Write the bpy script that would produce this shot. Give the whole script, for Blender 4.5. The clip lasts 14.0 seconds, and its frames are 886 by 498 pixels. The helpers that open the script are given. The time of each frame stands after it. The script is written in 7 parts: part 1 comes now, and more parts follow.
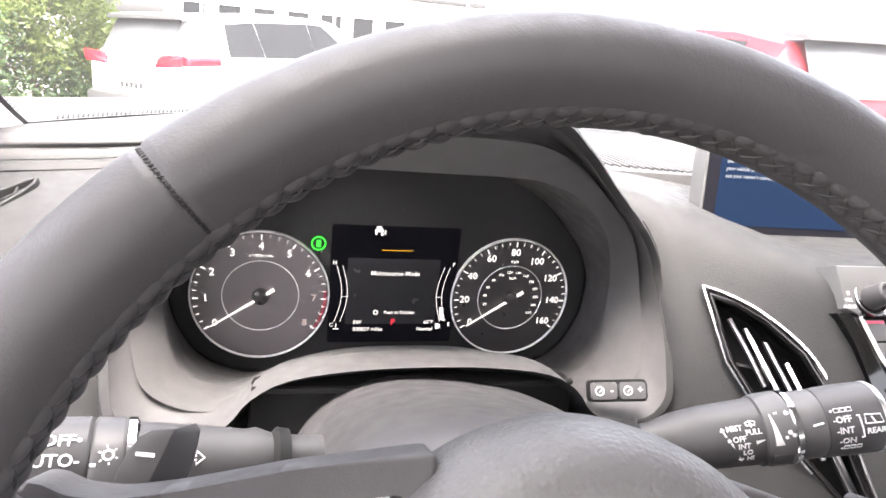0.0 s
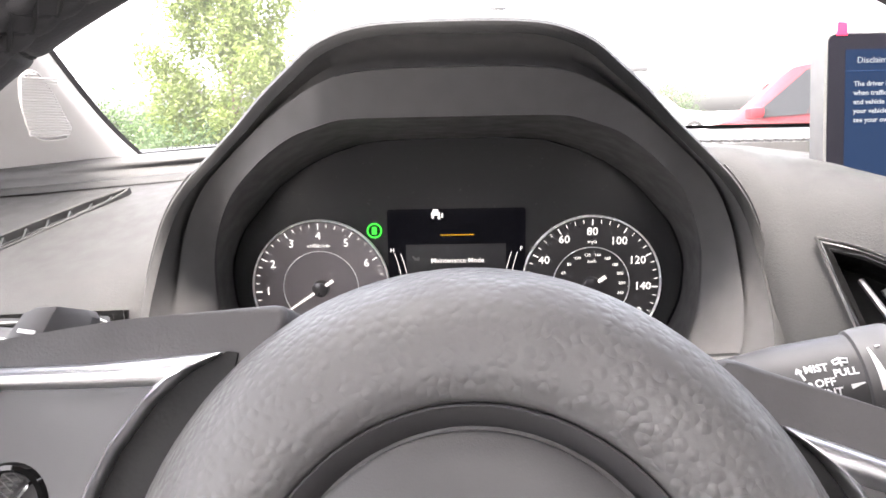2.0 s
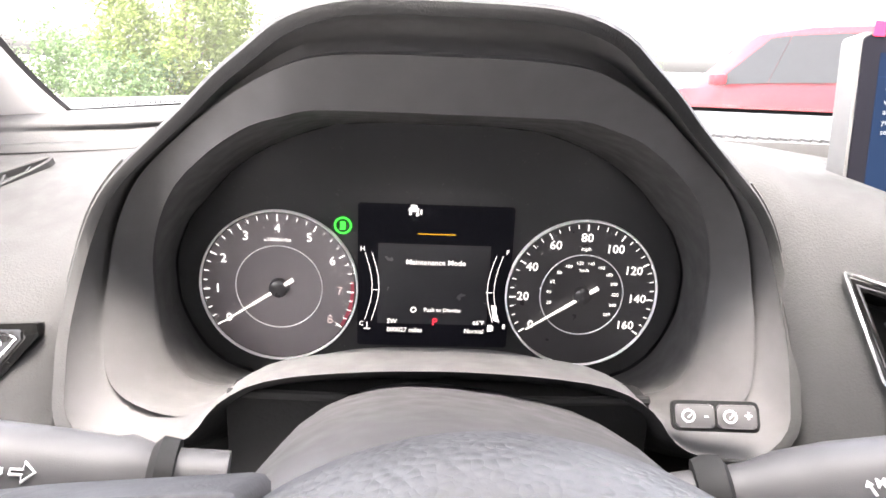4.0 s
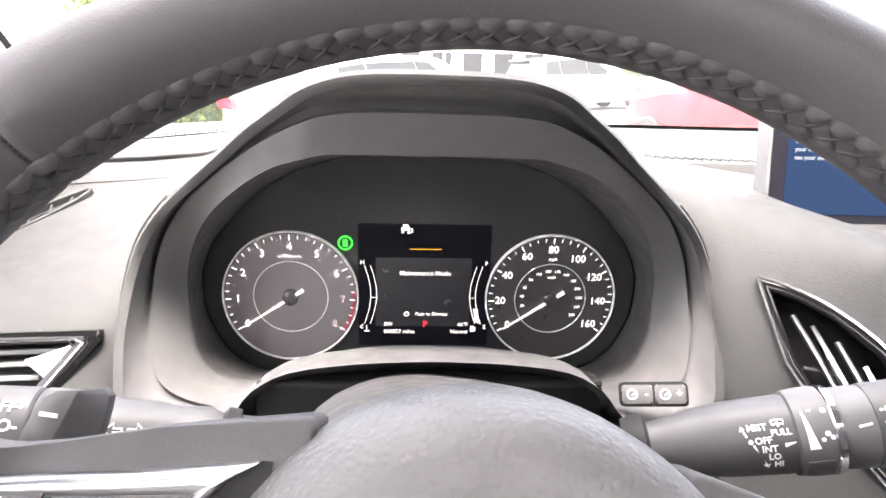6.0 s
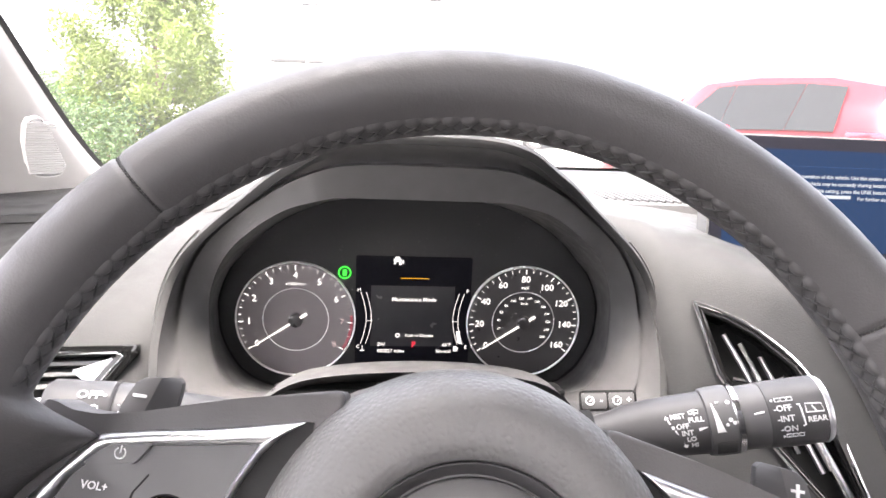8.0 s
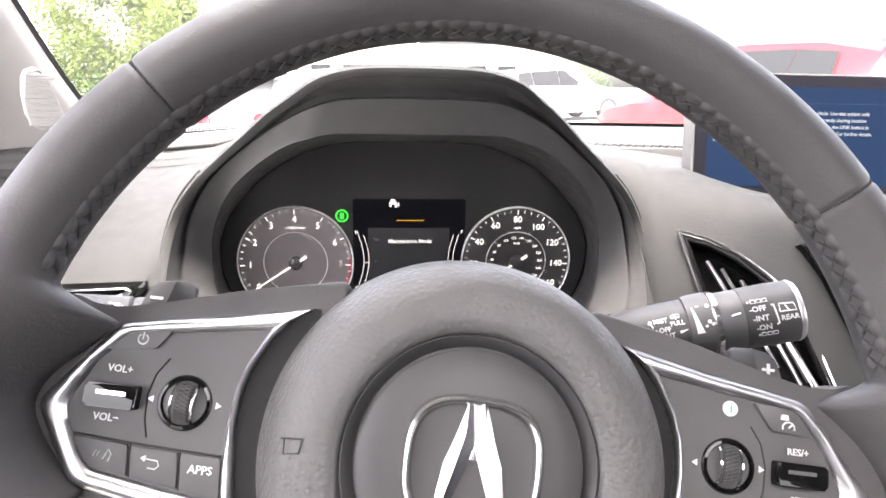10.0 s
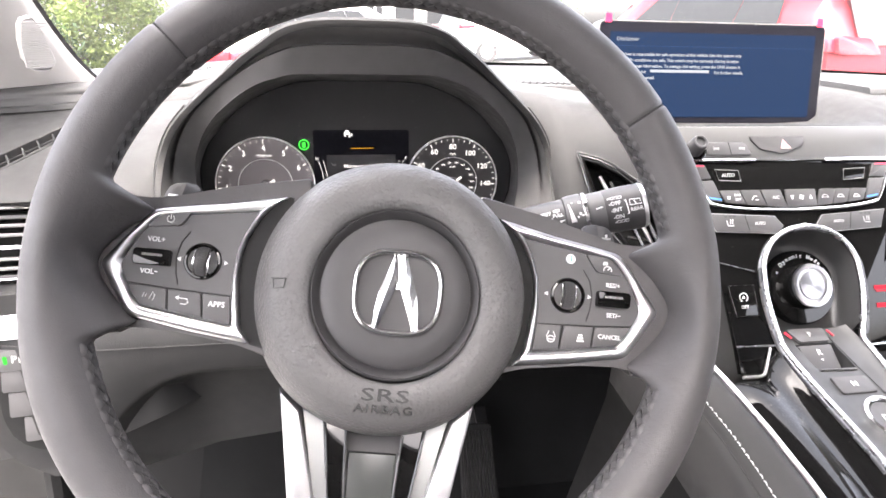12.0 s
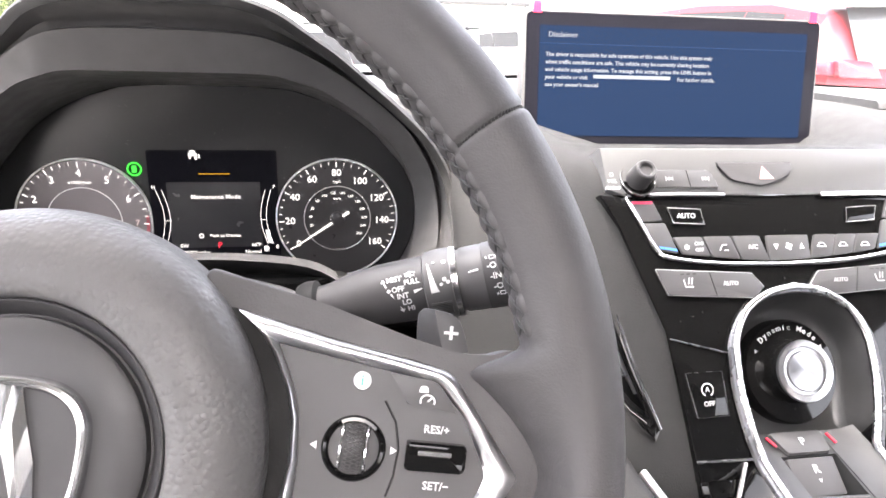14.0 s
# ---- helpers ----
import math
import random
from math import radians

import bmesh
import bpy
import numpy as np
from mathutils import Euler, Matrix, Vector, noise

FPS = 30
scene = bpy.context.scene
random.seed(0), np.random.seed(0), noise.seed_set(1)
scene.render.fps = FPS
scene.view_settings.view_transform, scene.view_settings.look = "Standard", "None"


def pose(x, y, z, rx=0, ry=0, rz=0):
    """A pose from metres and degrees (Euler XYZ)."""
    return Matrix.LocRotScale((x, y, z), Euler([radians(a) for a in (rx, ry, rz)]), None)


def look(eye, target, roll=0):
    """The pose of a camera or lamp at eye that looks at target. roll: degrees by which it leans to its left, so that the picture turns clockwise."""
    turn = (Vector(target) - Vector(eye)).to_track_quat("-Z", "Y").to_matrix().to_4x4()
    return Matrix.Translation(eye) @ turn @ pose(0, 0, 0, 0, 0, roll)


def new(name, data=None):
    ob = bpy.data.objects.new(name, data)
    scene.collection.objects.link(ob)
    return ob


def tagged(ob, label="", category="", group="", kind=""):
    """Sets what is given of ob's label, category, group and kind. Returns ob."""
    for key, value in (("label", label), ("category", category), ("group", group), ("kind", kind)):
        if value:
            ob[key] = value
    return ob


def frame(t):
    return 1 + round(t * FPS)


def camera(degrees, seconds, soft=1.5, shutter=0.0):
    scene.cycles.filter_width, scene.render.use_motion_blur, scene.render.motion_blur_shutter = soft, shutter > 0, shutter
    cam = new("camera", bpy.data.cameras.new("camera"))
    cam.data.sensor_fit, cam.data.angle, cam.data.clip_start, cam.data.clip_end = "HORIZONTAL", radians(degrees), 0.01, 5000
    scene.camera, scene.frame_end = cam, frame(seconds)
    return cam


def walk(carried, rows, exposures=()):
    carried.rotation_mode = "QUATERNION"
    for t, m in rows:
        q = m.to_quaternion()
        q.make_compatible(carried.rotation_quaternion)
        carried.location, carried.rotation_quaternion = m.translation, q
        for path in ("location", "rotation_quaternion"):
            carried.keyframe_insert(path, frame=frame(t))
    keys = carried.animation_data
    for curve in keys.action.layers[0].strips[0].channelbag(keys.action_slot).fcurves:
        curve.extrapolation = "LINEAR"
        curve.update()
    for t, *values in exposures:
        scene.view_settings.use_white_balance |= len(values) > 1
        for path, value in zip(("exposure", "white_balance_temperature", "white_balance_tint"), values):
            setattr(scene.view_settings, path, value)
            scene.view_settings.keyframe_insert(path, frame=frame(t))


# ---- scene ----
cam = camera(71.1, 14.0, soft=1.6)
PATH = [
    (0, (-0.0823, -0.0954, 1.2321), (0.1650, 0.8317, 0.9503), 5.86),
    (0.5, (-0.0209, -0.1119, 1.2041), (0.1580, 0.8358, 0.9399), 2.67),
    (1, (-0.0084, -0.1044, 1.1864), (0.0862, 0.8785, 1.0285), 0.43),
    (1.5, (-0.0003, -0.0931, 1.1724), (-0.0185, 0.8945, 1.0166), -2.23),
    (2, (-0.0014, -0.0875, 1.1670), (-0.0259, 0.8958, 0.9866), -1.15),
    (2.5, (-0.0038, -0.0917, 1.1662), (-0.0288, 0.8901, 0.9780), -0.08),
    (3, (-0.0123, -0.0889, 1.1815), (0.0268, 0.8720, 0.9073), 3.67),
    (3.5, (-0.0153, -0.0579, 1.1953), (0.0149, 0.9022, 0.9171), 1.30),
    (3.7, (-0.0156, -0.0321, 1.1892), (0.0309, 0.9324, 0.9290), 2.44),
    (5.8, (-0.0163, -0.0597, 1.2015), (0.0411, 0.9037, 0.9395), 1.91),
    (6, (-0.0196, -0.0940, 1.2099), (0.0478, 0.8723, 0.9613), 1.73),
    (6.5, (-0.0213, -0.1478, 1.2168), (0.0547, 0.8291, 1.0171), 2.07),
    (7, (-0.0280, -0.1627, 1.2197), (0.0644, 0.8157, 1.0349), 2.54),
    (9.3, (-0.0267, -0.1532, 1.2234), (0.0682, 0.8202, 1.0147), 2.39),
    (9.5, (-0.0261, -0.1582, 1.2208), (0.0617, 0.8177, 1.0209), 1.86),
    (10, (-0.0293, -0.1815, 1.1968), (0.0752, 0.7861, 0.9672), 1.16),
    (10.5, (-0.0231, -0.2291, 1.1900), (0.0542, 0.7279, 0.9104), 0.17),
    (11, (-0.0268, -0.2605, 1.1966), (0.1077, 0.6836, 0.8958), 1.35),
    (11.5, (-0.0258, -0.2877, 1.2008), (0.1166, 0.6467, 0.8741), 0.93),
    (12, (-0.0264, -0.2931, 1.2024), (0.1359, 0.6414, 0.8854), 1.17),
    (12.5, (-0.0276, -0.2892, 1.2020), (0.1230, 0.6470, 0.8843), 1.50),
    (13, (-0.0258, -0.2834, 1.2001), (0.1209, 0.6563, 0.8912), 1.24),
    (13.5, (0.0164, -0.2217, 1.1922), (0.2197, 0.7095, 0.8895), 2.53),
    (13.8, (0.0541, -0.1820, 1.1842), (0.2679, 0.7547, 0.9069), 2.45),
    (14, (0.0933, -0.1596, 1.1840), (0.2545, 0.7854, 0.8993), 1.51),
]
walk(cam, [(t, look(eye, target, roll)) for t, eye, target, roll in PATH], exposures=[(t, e + 0.07, 6760, 14.0) for t, e in ((0.0, 4.34), (0.5, 4.62), (1.0, 4.50), (2.0, 4.32), (3.0, 4.3), (3.5, 4.50), (6.0, 4.74), (6.5, 4.55), (7.0, 4.42), (9.5, 4.42), (10.5, 4.32), (12.5, 4.42), (14.0, 4.54))])

# ---- light: a bright hazy day over a parking lot ----
world = bpy.data.worlds.new("hazy_sky")
scene.world = world
world.use_nodes = True
sky = world.node_tree.nodes.new("ShaderNodeTexSky")
sky.sky_type, sky.sun_disc = "NISHITA", False
sky.sun_elevation, sky.sun_rotation = radians(66), radians(200)
sky.air_density, sky.dust_density, sky.ozone_density = 0.7, 6.5, 0.5
haze = world.node_tree.nodes.new("ShaderNodeHueSaturation")
haze.inputs["Saturation"].default_value = 0.45
world.node_tree.links.new(sky.outputs[0], haze.inputs["Color"])
world.node_tree.links.new(haze.outputs[0], world.node_tree.nodes["Background"].inputs[0])
world.node_tree.nodes["Background"].inputs[1].default_value = 0.15
sun = new("sun", bpy.data.lights.new("sun", "SUN"))
sun.data.energy, sun.data.angle, sun.data.color = 0.45, radians(60), (1.0, 0.98, 0.95)
sun.matrix_world = look((0, 0, 30), (0.14, 0.38, 30 - 0.914))


# ---- helpers of this scene ----
WORLD_OF = {}


def thing(name, m=None, label="", category="", group="", kind=""):
    """An Empty at a thing's base."""
    ob = new(name)
    ob.empty_display_size = 0.02
    m = m or Matrix()
    ob.matrix_world = m
    WORLD_OF[ob] = m.copy()
    return tagged(ob, label, category, group, kind)


def part(name, bm, material, parent=None, label="", smooth=True, world=False, flat_angle=35):
    """One mesh object from a bmesh, under a thing or part. world: the bmesh is given in world coordinates."""
    if world and parent is not None:
        bm.transform(WORLD_OF[parent].inverted())
    bmesh.ops.recalc_face_normals(bm, faces=bm.faces[:])
    me = bpy.data.meshes.new(name)
    if smooth:
        lim = radians(flat_angle)
        for f in bm.faces:
            f.smooth = True
        for e in bm.edges:
            if len(e.link_faces) == 2 and e.calc_face_angle(0) > lim:
                e.smooth = False
    bm.to_mesh(me)
    bm.free()
    if material is not None:
        me.materials.append(material)
    ob = new(name, me)
    if parent is not None:
        ob.parent = parent
        WORLD_OF[ob] = WORLD_OF[parent]
    else:
        WORLD_OF[ob] = Matrix()
    return tagged(ob, label) if label else ob


def prism(poly, z0, z1, bevel=0.0, segments=2, m=None):
    """A polygon in x, y, extruded from z0 to z1, with its top edge rounded."""
    bm = bmesh.new()
    low = [bm.verts.new((x, y, z0)) for x, y in poly]
    high = [bm.verts.new((x, y, z1)) for x, y in poly]
    n = len(poly)
    bm.faces.new(low[::-1])
    top = bm.faces.new(high)
    for i in range(n):
        bm.faces.new((low[i], low[(i + 1) % n], high[(i + 1) % n], high[i]))
    if bevel:
        bmesh.ops.bevel(bm, geom=list(top.edges), offset=bevel, segments=segments, profile=0.5, affect="EDGES", clamp_overlap=True)
    if m is not None:
        bm.transform(m)
    return bm


def box(x0, x1, y0, y1, z0, z1, bevel=0.0, segments=2, m=None):
    bm = bmesh.new()
    bmesh.ops.create_cube(bm, size=1)
    bm.transform(Matrix.Translation(((x0 + x1) / 2, (y0 + y1) / 2, (z0 + z1) / 2)) @ Matrix.Diagonal((abs(x1 - x0), abs(y1 - y0), abs(z1 - z0), 1)))
    if bevel:
        bmesh.ops.bevel(bm, geom=bm.edges[:], offset=bevel, segments=segments, profile=0.5, affect="EDGES", clamp_overlap=True)
    if m is not None:
        bm.transform(m)
    return bm


def join(*bms):
    out = bmesh.new()
    for b in bms:
        me = bpy.data.meshes.new("tmp")
        b.to_mesh(me)
        b.free()
        out.from_mesh(me)
        bpy.data.meshes.remove(me)
    return out


def loft(rings, closed=True, cap0=False, cap1=False, around=True):
    """A skin over rings of equal length. closed: each ring is a loop."""
    bm = bmesh.new()
    vs = [[bm.verts.new(p) for p in ring] for ring in rings]
    n = len(rings[0])
    for a, b in zip(vs, vs[1:]):
        for i in range(n if closed else n - 1):
            j = (i + 1) % n
            try:
                bm.faces.new((a[i], a[j], b[j], b[i]))
            except ValueError:
                pass
    if cap0:
        bm.faces.new(vs[0][::-1])
    if cap1:
        bm.faces.new(vs[-1])
    return bm


def lathe(profile, steps=48, m=None, closed_profile=False):
    """Revolves (radius, height) points round z."""
    rings = []
    for k in range(steps):
        a = 2 * math.pi * k / steps
        rings.append([(r * math.cos(a), r * math.sin(a), h) for r, h in profile])
    rings.append(rings[0])
    bm = loft(rings, closed=closed_profile)
    bmesh.ops.remove_doubles(bm, verts=bm.verts[:], dist=1e-6)
    if m is not None:
        bm.transform(m)
    return bm


def tube(points, radius, sides=8, closed=False, caps=True, flat=1.0):
    """A round bar along points; radius may be a list."""
    pts = [Vector(p) for p in points]
    n = len(pts)
    rad = radius if isinstance(radius, (list, tuple)) else [radius] * n
    rings = []
    prev = None
    for i, p in enumerate(pts):
        a = pts[(i - 1) % n] if closed or i > 0 else p
        b = pts[(i + 1) % n] if closed or i < n - 1 else p
        d = (b - a).normalized()
        if prev is None:
            ref = Vector((0, 0, 1)) if abs(d.z) < 0.9 else Vector((1, 0, 0))
            s = d.cross(ref).normalized()
        else:
            s = (prev - d * prev.dot(d)).normalized()
        prev = s
        u = d.cross(s)
        rings.append([p + rad[i] * (math.cos(q) * s + flat * math.sin(q) * u) for q in (2 * math.pi * k / sides for k in range(sides))])
    if closed:
        rings.append(rings[0])
    bm = loft(rings, True, caps and not closed, caps and not closed)
    if closed:
        bmesh.ops.remove_doubles(bm, verts=bm.verts[:], dist=1e-7)
    return bm


def smooth_path(points, per=6, closed=False):
    """Catmull-Rom through points."""
    pts = [Vector(p) for p in points]
    n = len(pts)
    out = []
    for i in range(n if closed else n - 1):
        p0, p1, p2, p3 = (pts[(i + k) % n] if closed else pts[min(max(i + k, 0), n - 1)] for k in (-1, 0, 1, 2))
        for s in range(per):
            t = s / per
            out.append(0.5 * (2 * p1 + (p2 - p0) * t + (2 * p0 - 5 * p1 + 4 * p2 - p3) * t * t + (3 * p1 - p0 - 3 * p2 + p3) * t ** 3))
    if not closed:
        out.append(pts[-1])
    return out


def rounded(poly, r, seg=4):
    """A 2D polygon with rounded corners."""
    out = []
    n = len(poly)
    for i in range(n):
        p = Vector(poly[i])
        a, b = Vector(poly[i - 1]) - p, Vector(poly[(i + 1) % n]) - p
        d = min(r, a.length * 0.45, b.length * 0.45)
        s, e = p + a.normalized() * d, p + b.normalized() * d
        for k in range(seg + 1):
            t = k / seg
            q = s * (1 - t) ** 2 + p * 2 * t * (1 - t) + e * t * t
            out.append((q.x, q.y))
    return out


def inset(poly, d):
    """A polygon moved inwards by about d (counter-clockwise input)."""
    out = []
    n = len(poly)
    for i in range(n):
        p = Vector(poly[i])
        a, b = (p - Vector(poly[i - 1])), (Vector(poly[(i + 1) % n]) - p)
        if a.length < 1e-9 or b.length < 1e-9:
            out.append(tuple(p))
            continue
        na, nb = Vector((-a.y, a.x)).normalized(), Vector((-b.y, b.x)).normalized()
        m2 = na + nb
        m2 = m2 / max(m2.length_squared, 0.2) * 2 * 1.0
        out.append((p.x + m2.x * d, p.y + m2.y * d))
    return out


def ring_trim(outer, inner, z0, z1, crown=0.0015, m=None):
    """A raised moulding between two loops of equal length."""
    n = len(outer)
    mid = [((a[0] + b[0]) / 2, (a[1] + b[1]) / 2) for a, b in zip(outer, inner)]
    q1 = [((a[0] * 3 + b[0]) / 4, (a[1] * 3 + b[1]) / 4) for a, b in zip(outer, inner)]
    q3 = [((a[0] + b[0] * 3) / 4, (a[1] + b[1] * 3) / 4) for a, b in zip(outer, inner)]
    rings = [[(x, y, z0) for x, y in outer], [(x, y, z1) for x, y in outer], [(x, y, z1 + crown * 0.8) for x, y in q1], [(x, y, z1 + crown) for x, y in mid],
             [(x, y, z1 + crown * 0.8) for x, y in q3], [(x, y, z1) for x, y in inner], [(x, y, z0) for x, y in inner]]
    bm = loft(rings, True)
    if m is not None:
        bm.transform(m)
    return bm


def carve(ob, cutters):
    """Cuts closed shapes, given in world coordinates, out of a mesh."""
    made = []
    for bm in cutters:
        bmesh.ops.recalc_face_normals(bm, faces=bm.faces[:])
        me = bpy.data.meshes.new("cutter")
        bm.to_mesh(me)
        bm.free()
        c = new("cutter", me)
        made.append(c)
        md = ob.modifiers.new("cut", "BOOLEAN")
        md.operation, md.solver, md.object = "DIFFERENCE", "EXACT", c
    bpy.context.view_layer.update()
    dg = bpy.context.evaluated_depsgraph_get()
    me = bpy.data.meshes.new_from_object(ob.evaluated_get(dg))
    ob.modifiers.clear()
    ob.data = me
    for c in made:
        bpy.data.objects.remove(c)


TEXTS = {}


def lettering(string, size, m, material, parent, name="lettering", depth=0.0001, align="CENTER", bold=0.0, shear=0.0, world=False, spacing=1.0):
    """Words in the built-in font, as a thin mesh; m places the text's x, y plane."""
    key = (string, size, depth, align, bold, shear, spacing)
    if key not in TEXTS:
        cu = bpy.data.curves.new("words", "FONT")
        cu.body, cu.size, cu.extrude, cu.align_x, cu.align_y, cu.offset, cu.shear, cu.space_character = string, size, depth, align, "CENTER", bold, shear, spacing
        cu.resolution_u = 2
        ob = bpy.data.objects.new("words", cu)
        TEXTS[key] = bpy.data.meshes.new_from_object(ob)
        bpy.data.objects.remove(ob)
    bm = bmesh.new()
    bm.from_mesh(TEXTS[key])
    bm.transform(m)
    return part(name, bm, material, parent, smooth=False, world=world)


def frame_matrix(origin, right, up):
    """A frame whose x is right, y is up and z looks at the viewer."""
    r = Vector(right).normalized()
    n = r.cross(Vector(up)).normalized()
    u = n.cross(r)
    m = Matrix((r, u, n)).transposed().to_4x4()
    m.translation = Vector(origin)
    return m


# ---- materials ----
def nodes_of(name):
    mat = bpy.data.materials.new(name)
    mat.use_nodes = True
    nt = mat.node_tree
    return mat, nt, nt.nodes["Principled BSDF"]


def surface(name, color, rough=0.5, metal=0.0, grain=0.0, grain_scale=900, pebble=0.0, pebble_scale=600, vary=0.12, vary_scale=14, spec=0.5, coat=0.0, rough_vary=0.08, sheen=0.0, dust=0.0, crease=0.0):
    """A painted, moulded or leather surface: colour that drifts, uneven gloss, a fine grain and a pebbled relief."""
    mat, nt, b = nodes_of(name)
    N, L = nt.nodes, nt.links
    tc = N.new("ShaderNodeTexCoord")
    n1 = N.new("ShaderNodeTexNoise")
    n1.inputs["Scale"].default_value, n1.inputs["Detail"].default_value = vary_scale, 5
    L.new(tc.outputs["Object"], n1.inputs["Vector"])
    ramp = N.new("ShaderNodeMapRange")
    ramp.inputs[1].default_value, ramp.inputs[2].default_value, ramp.inputs[3].default_value, ramp.inputs[4].default_value = 0.3, 0.7, 1 - vary, 1 + vary
    L.new(n1.outputs[0], ramp.inputs[0])
    mul = N.new("ShaderNodeMixRGB")
    mul.blend_type = "MULTIPLY"
    mul.inputs[0].default_value = 1
    mul.inputs[1].default_value = (*color, 1)
    L.new(ramp.outputs[0], mul.inputs[2])
    last = mul.outputs[0]
    if dust:
        n3 = N.new("ShaderNodeTexNoise")
        n3.inputs["Scale"].default_value, n3.inputs["Detail"].default_value = 420, 2
        L.new(tc.outputs["Object"], n3.inputs["Vector"])
        speck = N.new("ShaderNodeMapRange")
        speck.inputs[1].default_value, speck.inputs[2].default_value, speck.inputs[4].default_value = 0.70, 0.76, dust
        L.new(n3.outputs[0], speck.inputs[0])
        mx = N.new("ShaderNodeMixRGB")
        mx.inputs[2].default_value = (0.5, 0.48, 0.45, 1)
        L.new(speck.outputs[0], mx.inputs[0])
        L.new(last, mx.inputs[1])
        last = mx.outputs[0]
    L.new(last, b.inputs["Base Color"])
    rr = N.new("ShaderNodeMapRange")
    rr.inputs[1].default_value, rr.inputs[2].default_value, rr.inputs[3].default_value, rr.inputs[4].default_value = 0.3, 0.7, max(rough - rough_vary, 0.02), min(rough + rough_vary, 1)
    n2 = N.new("ShaderNodeTexNoise")
    n2.inputs["Scale"].default_value, n2.inputs["Detail"].default_value = vary_scale * 6, 3
    L.new(tc.outputs["Object"], n2.inputs["Vector"])
    L.new(n2.outputs[0], rr.inputs[0])
    L.new(rr.outputs[0], b.inputs["Roughness"])
    b.inputs["Metallic"].default_value = metal
    b.inputs["Specular IOR Level"].default_value = spec
    b.inputs["Coat Weight"].default_value = coat
    b.inputs["Coat Roughness"].default_value = 0.05
    b.inputs["Sheen Weight"].default_value = sheen
    height = None
    if pebble:
        v = N.new("ShaderNodeTexVoronoi")
        v.feature = "SMOOTH_F1"
        v.inputs["Smoothness"].default_value = 0.2
        v.inputs["Scale"].default_value = pebble_scale
        warp = N.new("ShaderNodeTexNoise")
        warp.inputs["Scale"].default_value = pebble_scale * 0.7
        L.new(tc.outputs["Object"], warp.inputs["Vector"])
        mixv = N.new("ShaderNodeMixRGB")
        mixv.inputs[0].default_value = 0.0009
        L.new(tc.outputs["Object"], mixv.inputs[1])
        L.new(warp.outputs[1], mixv.inputs[2])
        L.new(mixv.outputs[0], v.inputs["Vector"])
        cl = N.new("ShaderNodeMapRange")
        cl.inputs[1].default_value, cl.inputs[2].default_value = 0.75, 0.1
        if pebble > 0.3:
            v.feature, cl.interpolation_type = "F1", "SMOOTHSTEP"
            mixv.inputs[0].default_value = 0.0004
        L.new(v.outputs[0], cl.inputs[0])
        bp = N.new("ShaderNodeBump")
        bp.inputs["Strength"].default_value, bp.inputs["Distance"].default_value = pebble, 0.0006
        L.new(cl.outputs[0], bp.inputs["Height"])
        height = bp
    if grain:
        g = N.new("ShaderNodeTexNoise")
        g.inputs["Scale"].default_value, g.inputs["Detail"].default_value = grain_scale, 4
        L.new(tc.outputs["Object"], g.inputs["Vector"])
        bp2 = N.new("ShaderNodeBump")
        bp2.inputs["Strength"].default_value, bp2.inputs["Distance"].default_value = grain, 0.0004
        L.new(g.outputs[0], bp2.inputs["Height"])
        if height:
            L.new(height.outputs[0], bp2.inputs["Normal"])
        height = bp2
    if crease:
        c = N.new("ShaderNodeTexNoise")
        c.inputs["Scale"].default_value, c.inputs["Detail"].default_value, c.inputs["Distortion"].default_value = 150, 5, 1.2
        L.new(tc.outputs["Object"], c.inputs["Vector"])
        bp3 = N.new("ShaderNodeBump")
        bp3.inputs["Strength"].default_value, bp3.inputs["Distance"].default_value = crease, 0.002
        L.new(c.outputs[0], bp3.inputs["Height"])
        if height:
            L.new(height.outputs[0], bp3.inputs["Normal"])
        height = bp3
    if height:
        L.new(height.outputs[0], b.inputs["Normal"])
    return mat


def glow(name, color, strength):
    mat, nt, b = nodes_of(name)
    b.inputs["Base Color"].default_value = (0.002, 0.002, 0.002, 1)
    b.inputs["Emission Color"].default_value = (*color, 1)
    b.inputs["Emission Strength"].default_value = strength
    b.inputs["Roughness"].default_value = 0.4
    b.inputs["Specular IOR Level"].default_value = 0.0
    return mat


LEATHER = surface("black_smooth_leather", (0.046, 0.044, 0.045), 0.54, spec=0.38, grain=0.10, grain_scale=1500, pebble=0.08, pebble_scale=1300, vary=0.1, crease=0.10)
FLANK = surface("black_console_leather", (0.024, 0.0236, 0.0238), 0.55, spec=0.2, grain=0.1, grain_scale=1500, pebble=0.1, pebble_scale=1300, vary=0.1)
SEAM = surface("seam_shadow", (0.012, 0.012, 0.012), 0.8)
THREAD = surface("black_thread", (0.018, 0.018, 0.018), 0.6, grain=0.3, grain_scale=3000)
AIRBAG = surface("pebbled_vinyl", (0.066, 0.064, 0.064), 0.50, spec=0.45, pebble=0.34, pebble_scale=500, grain=0.1, grain_scale=2500)
MATTE = surface("matte_black_plastic", (0.036, 0.035, 0.036), 0.5, spec=0.35, grain=0.12, grain_scale=2600)
SWITCH_BLACK = surface("switch_panel_black", (0.054, 0.053, 0.054), 0.5, spec=0.35, grain=0.12, grain_scale=2600)
BUTTON = surface("soft_black_button", (0.060, 0.059, 0.060), 0.5, spec=0.35, grain=0.05, grain_scale=2500)
DASH = surface("charcoal_soft_touch", (0.024, 0.024, 0.0241), 0.62, spec=0.15, grain=0.25, grain_scale=2200, pebble=0.12, pebble_scale=900, vary=0.06)
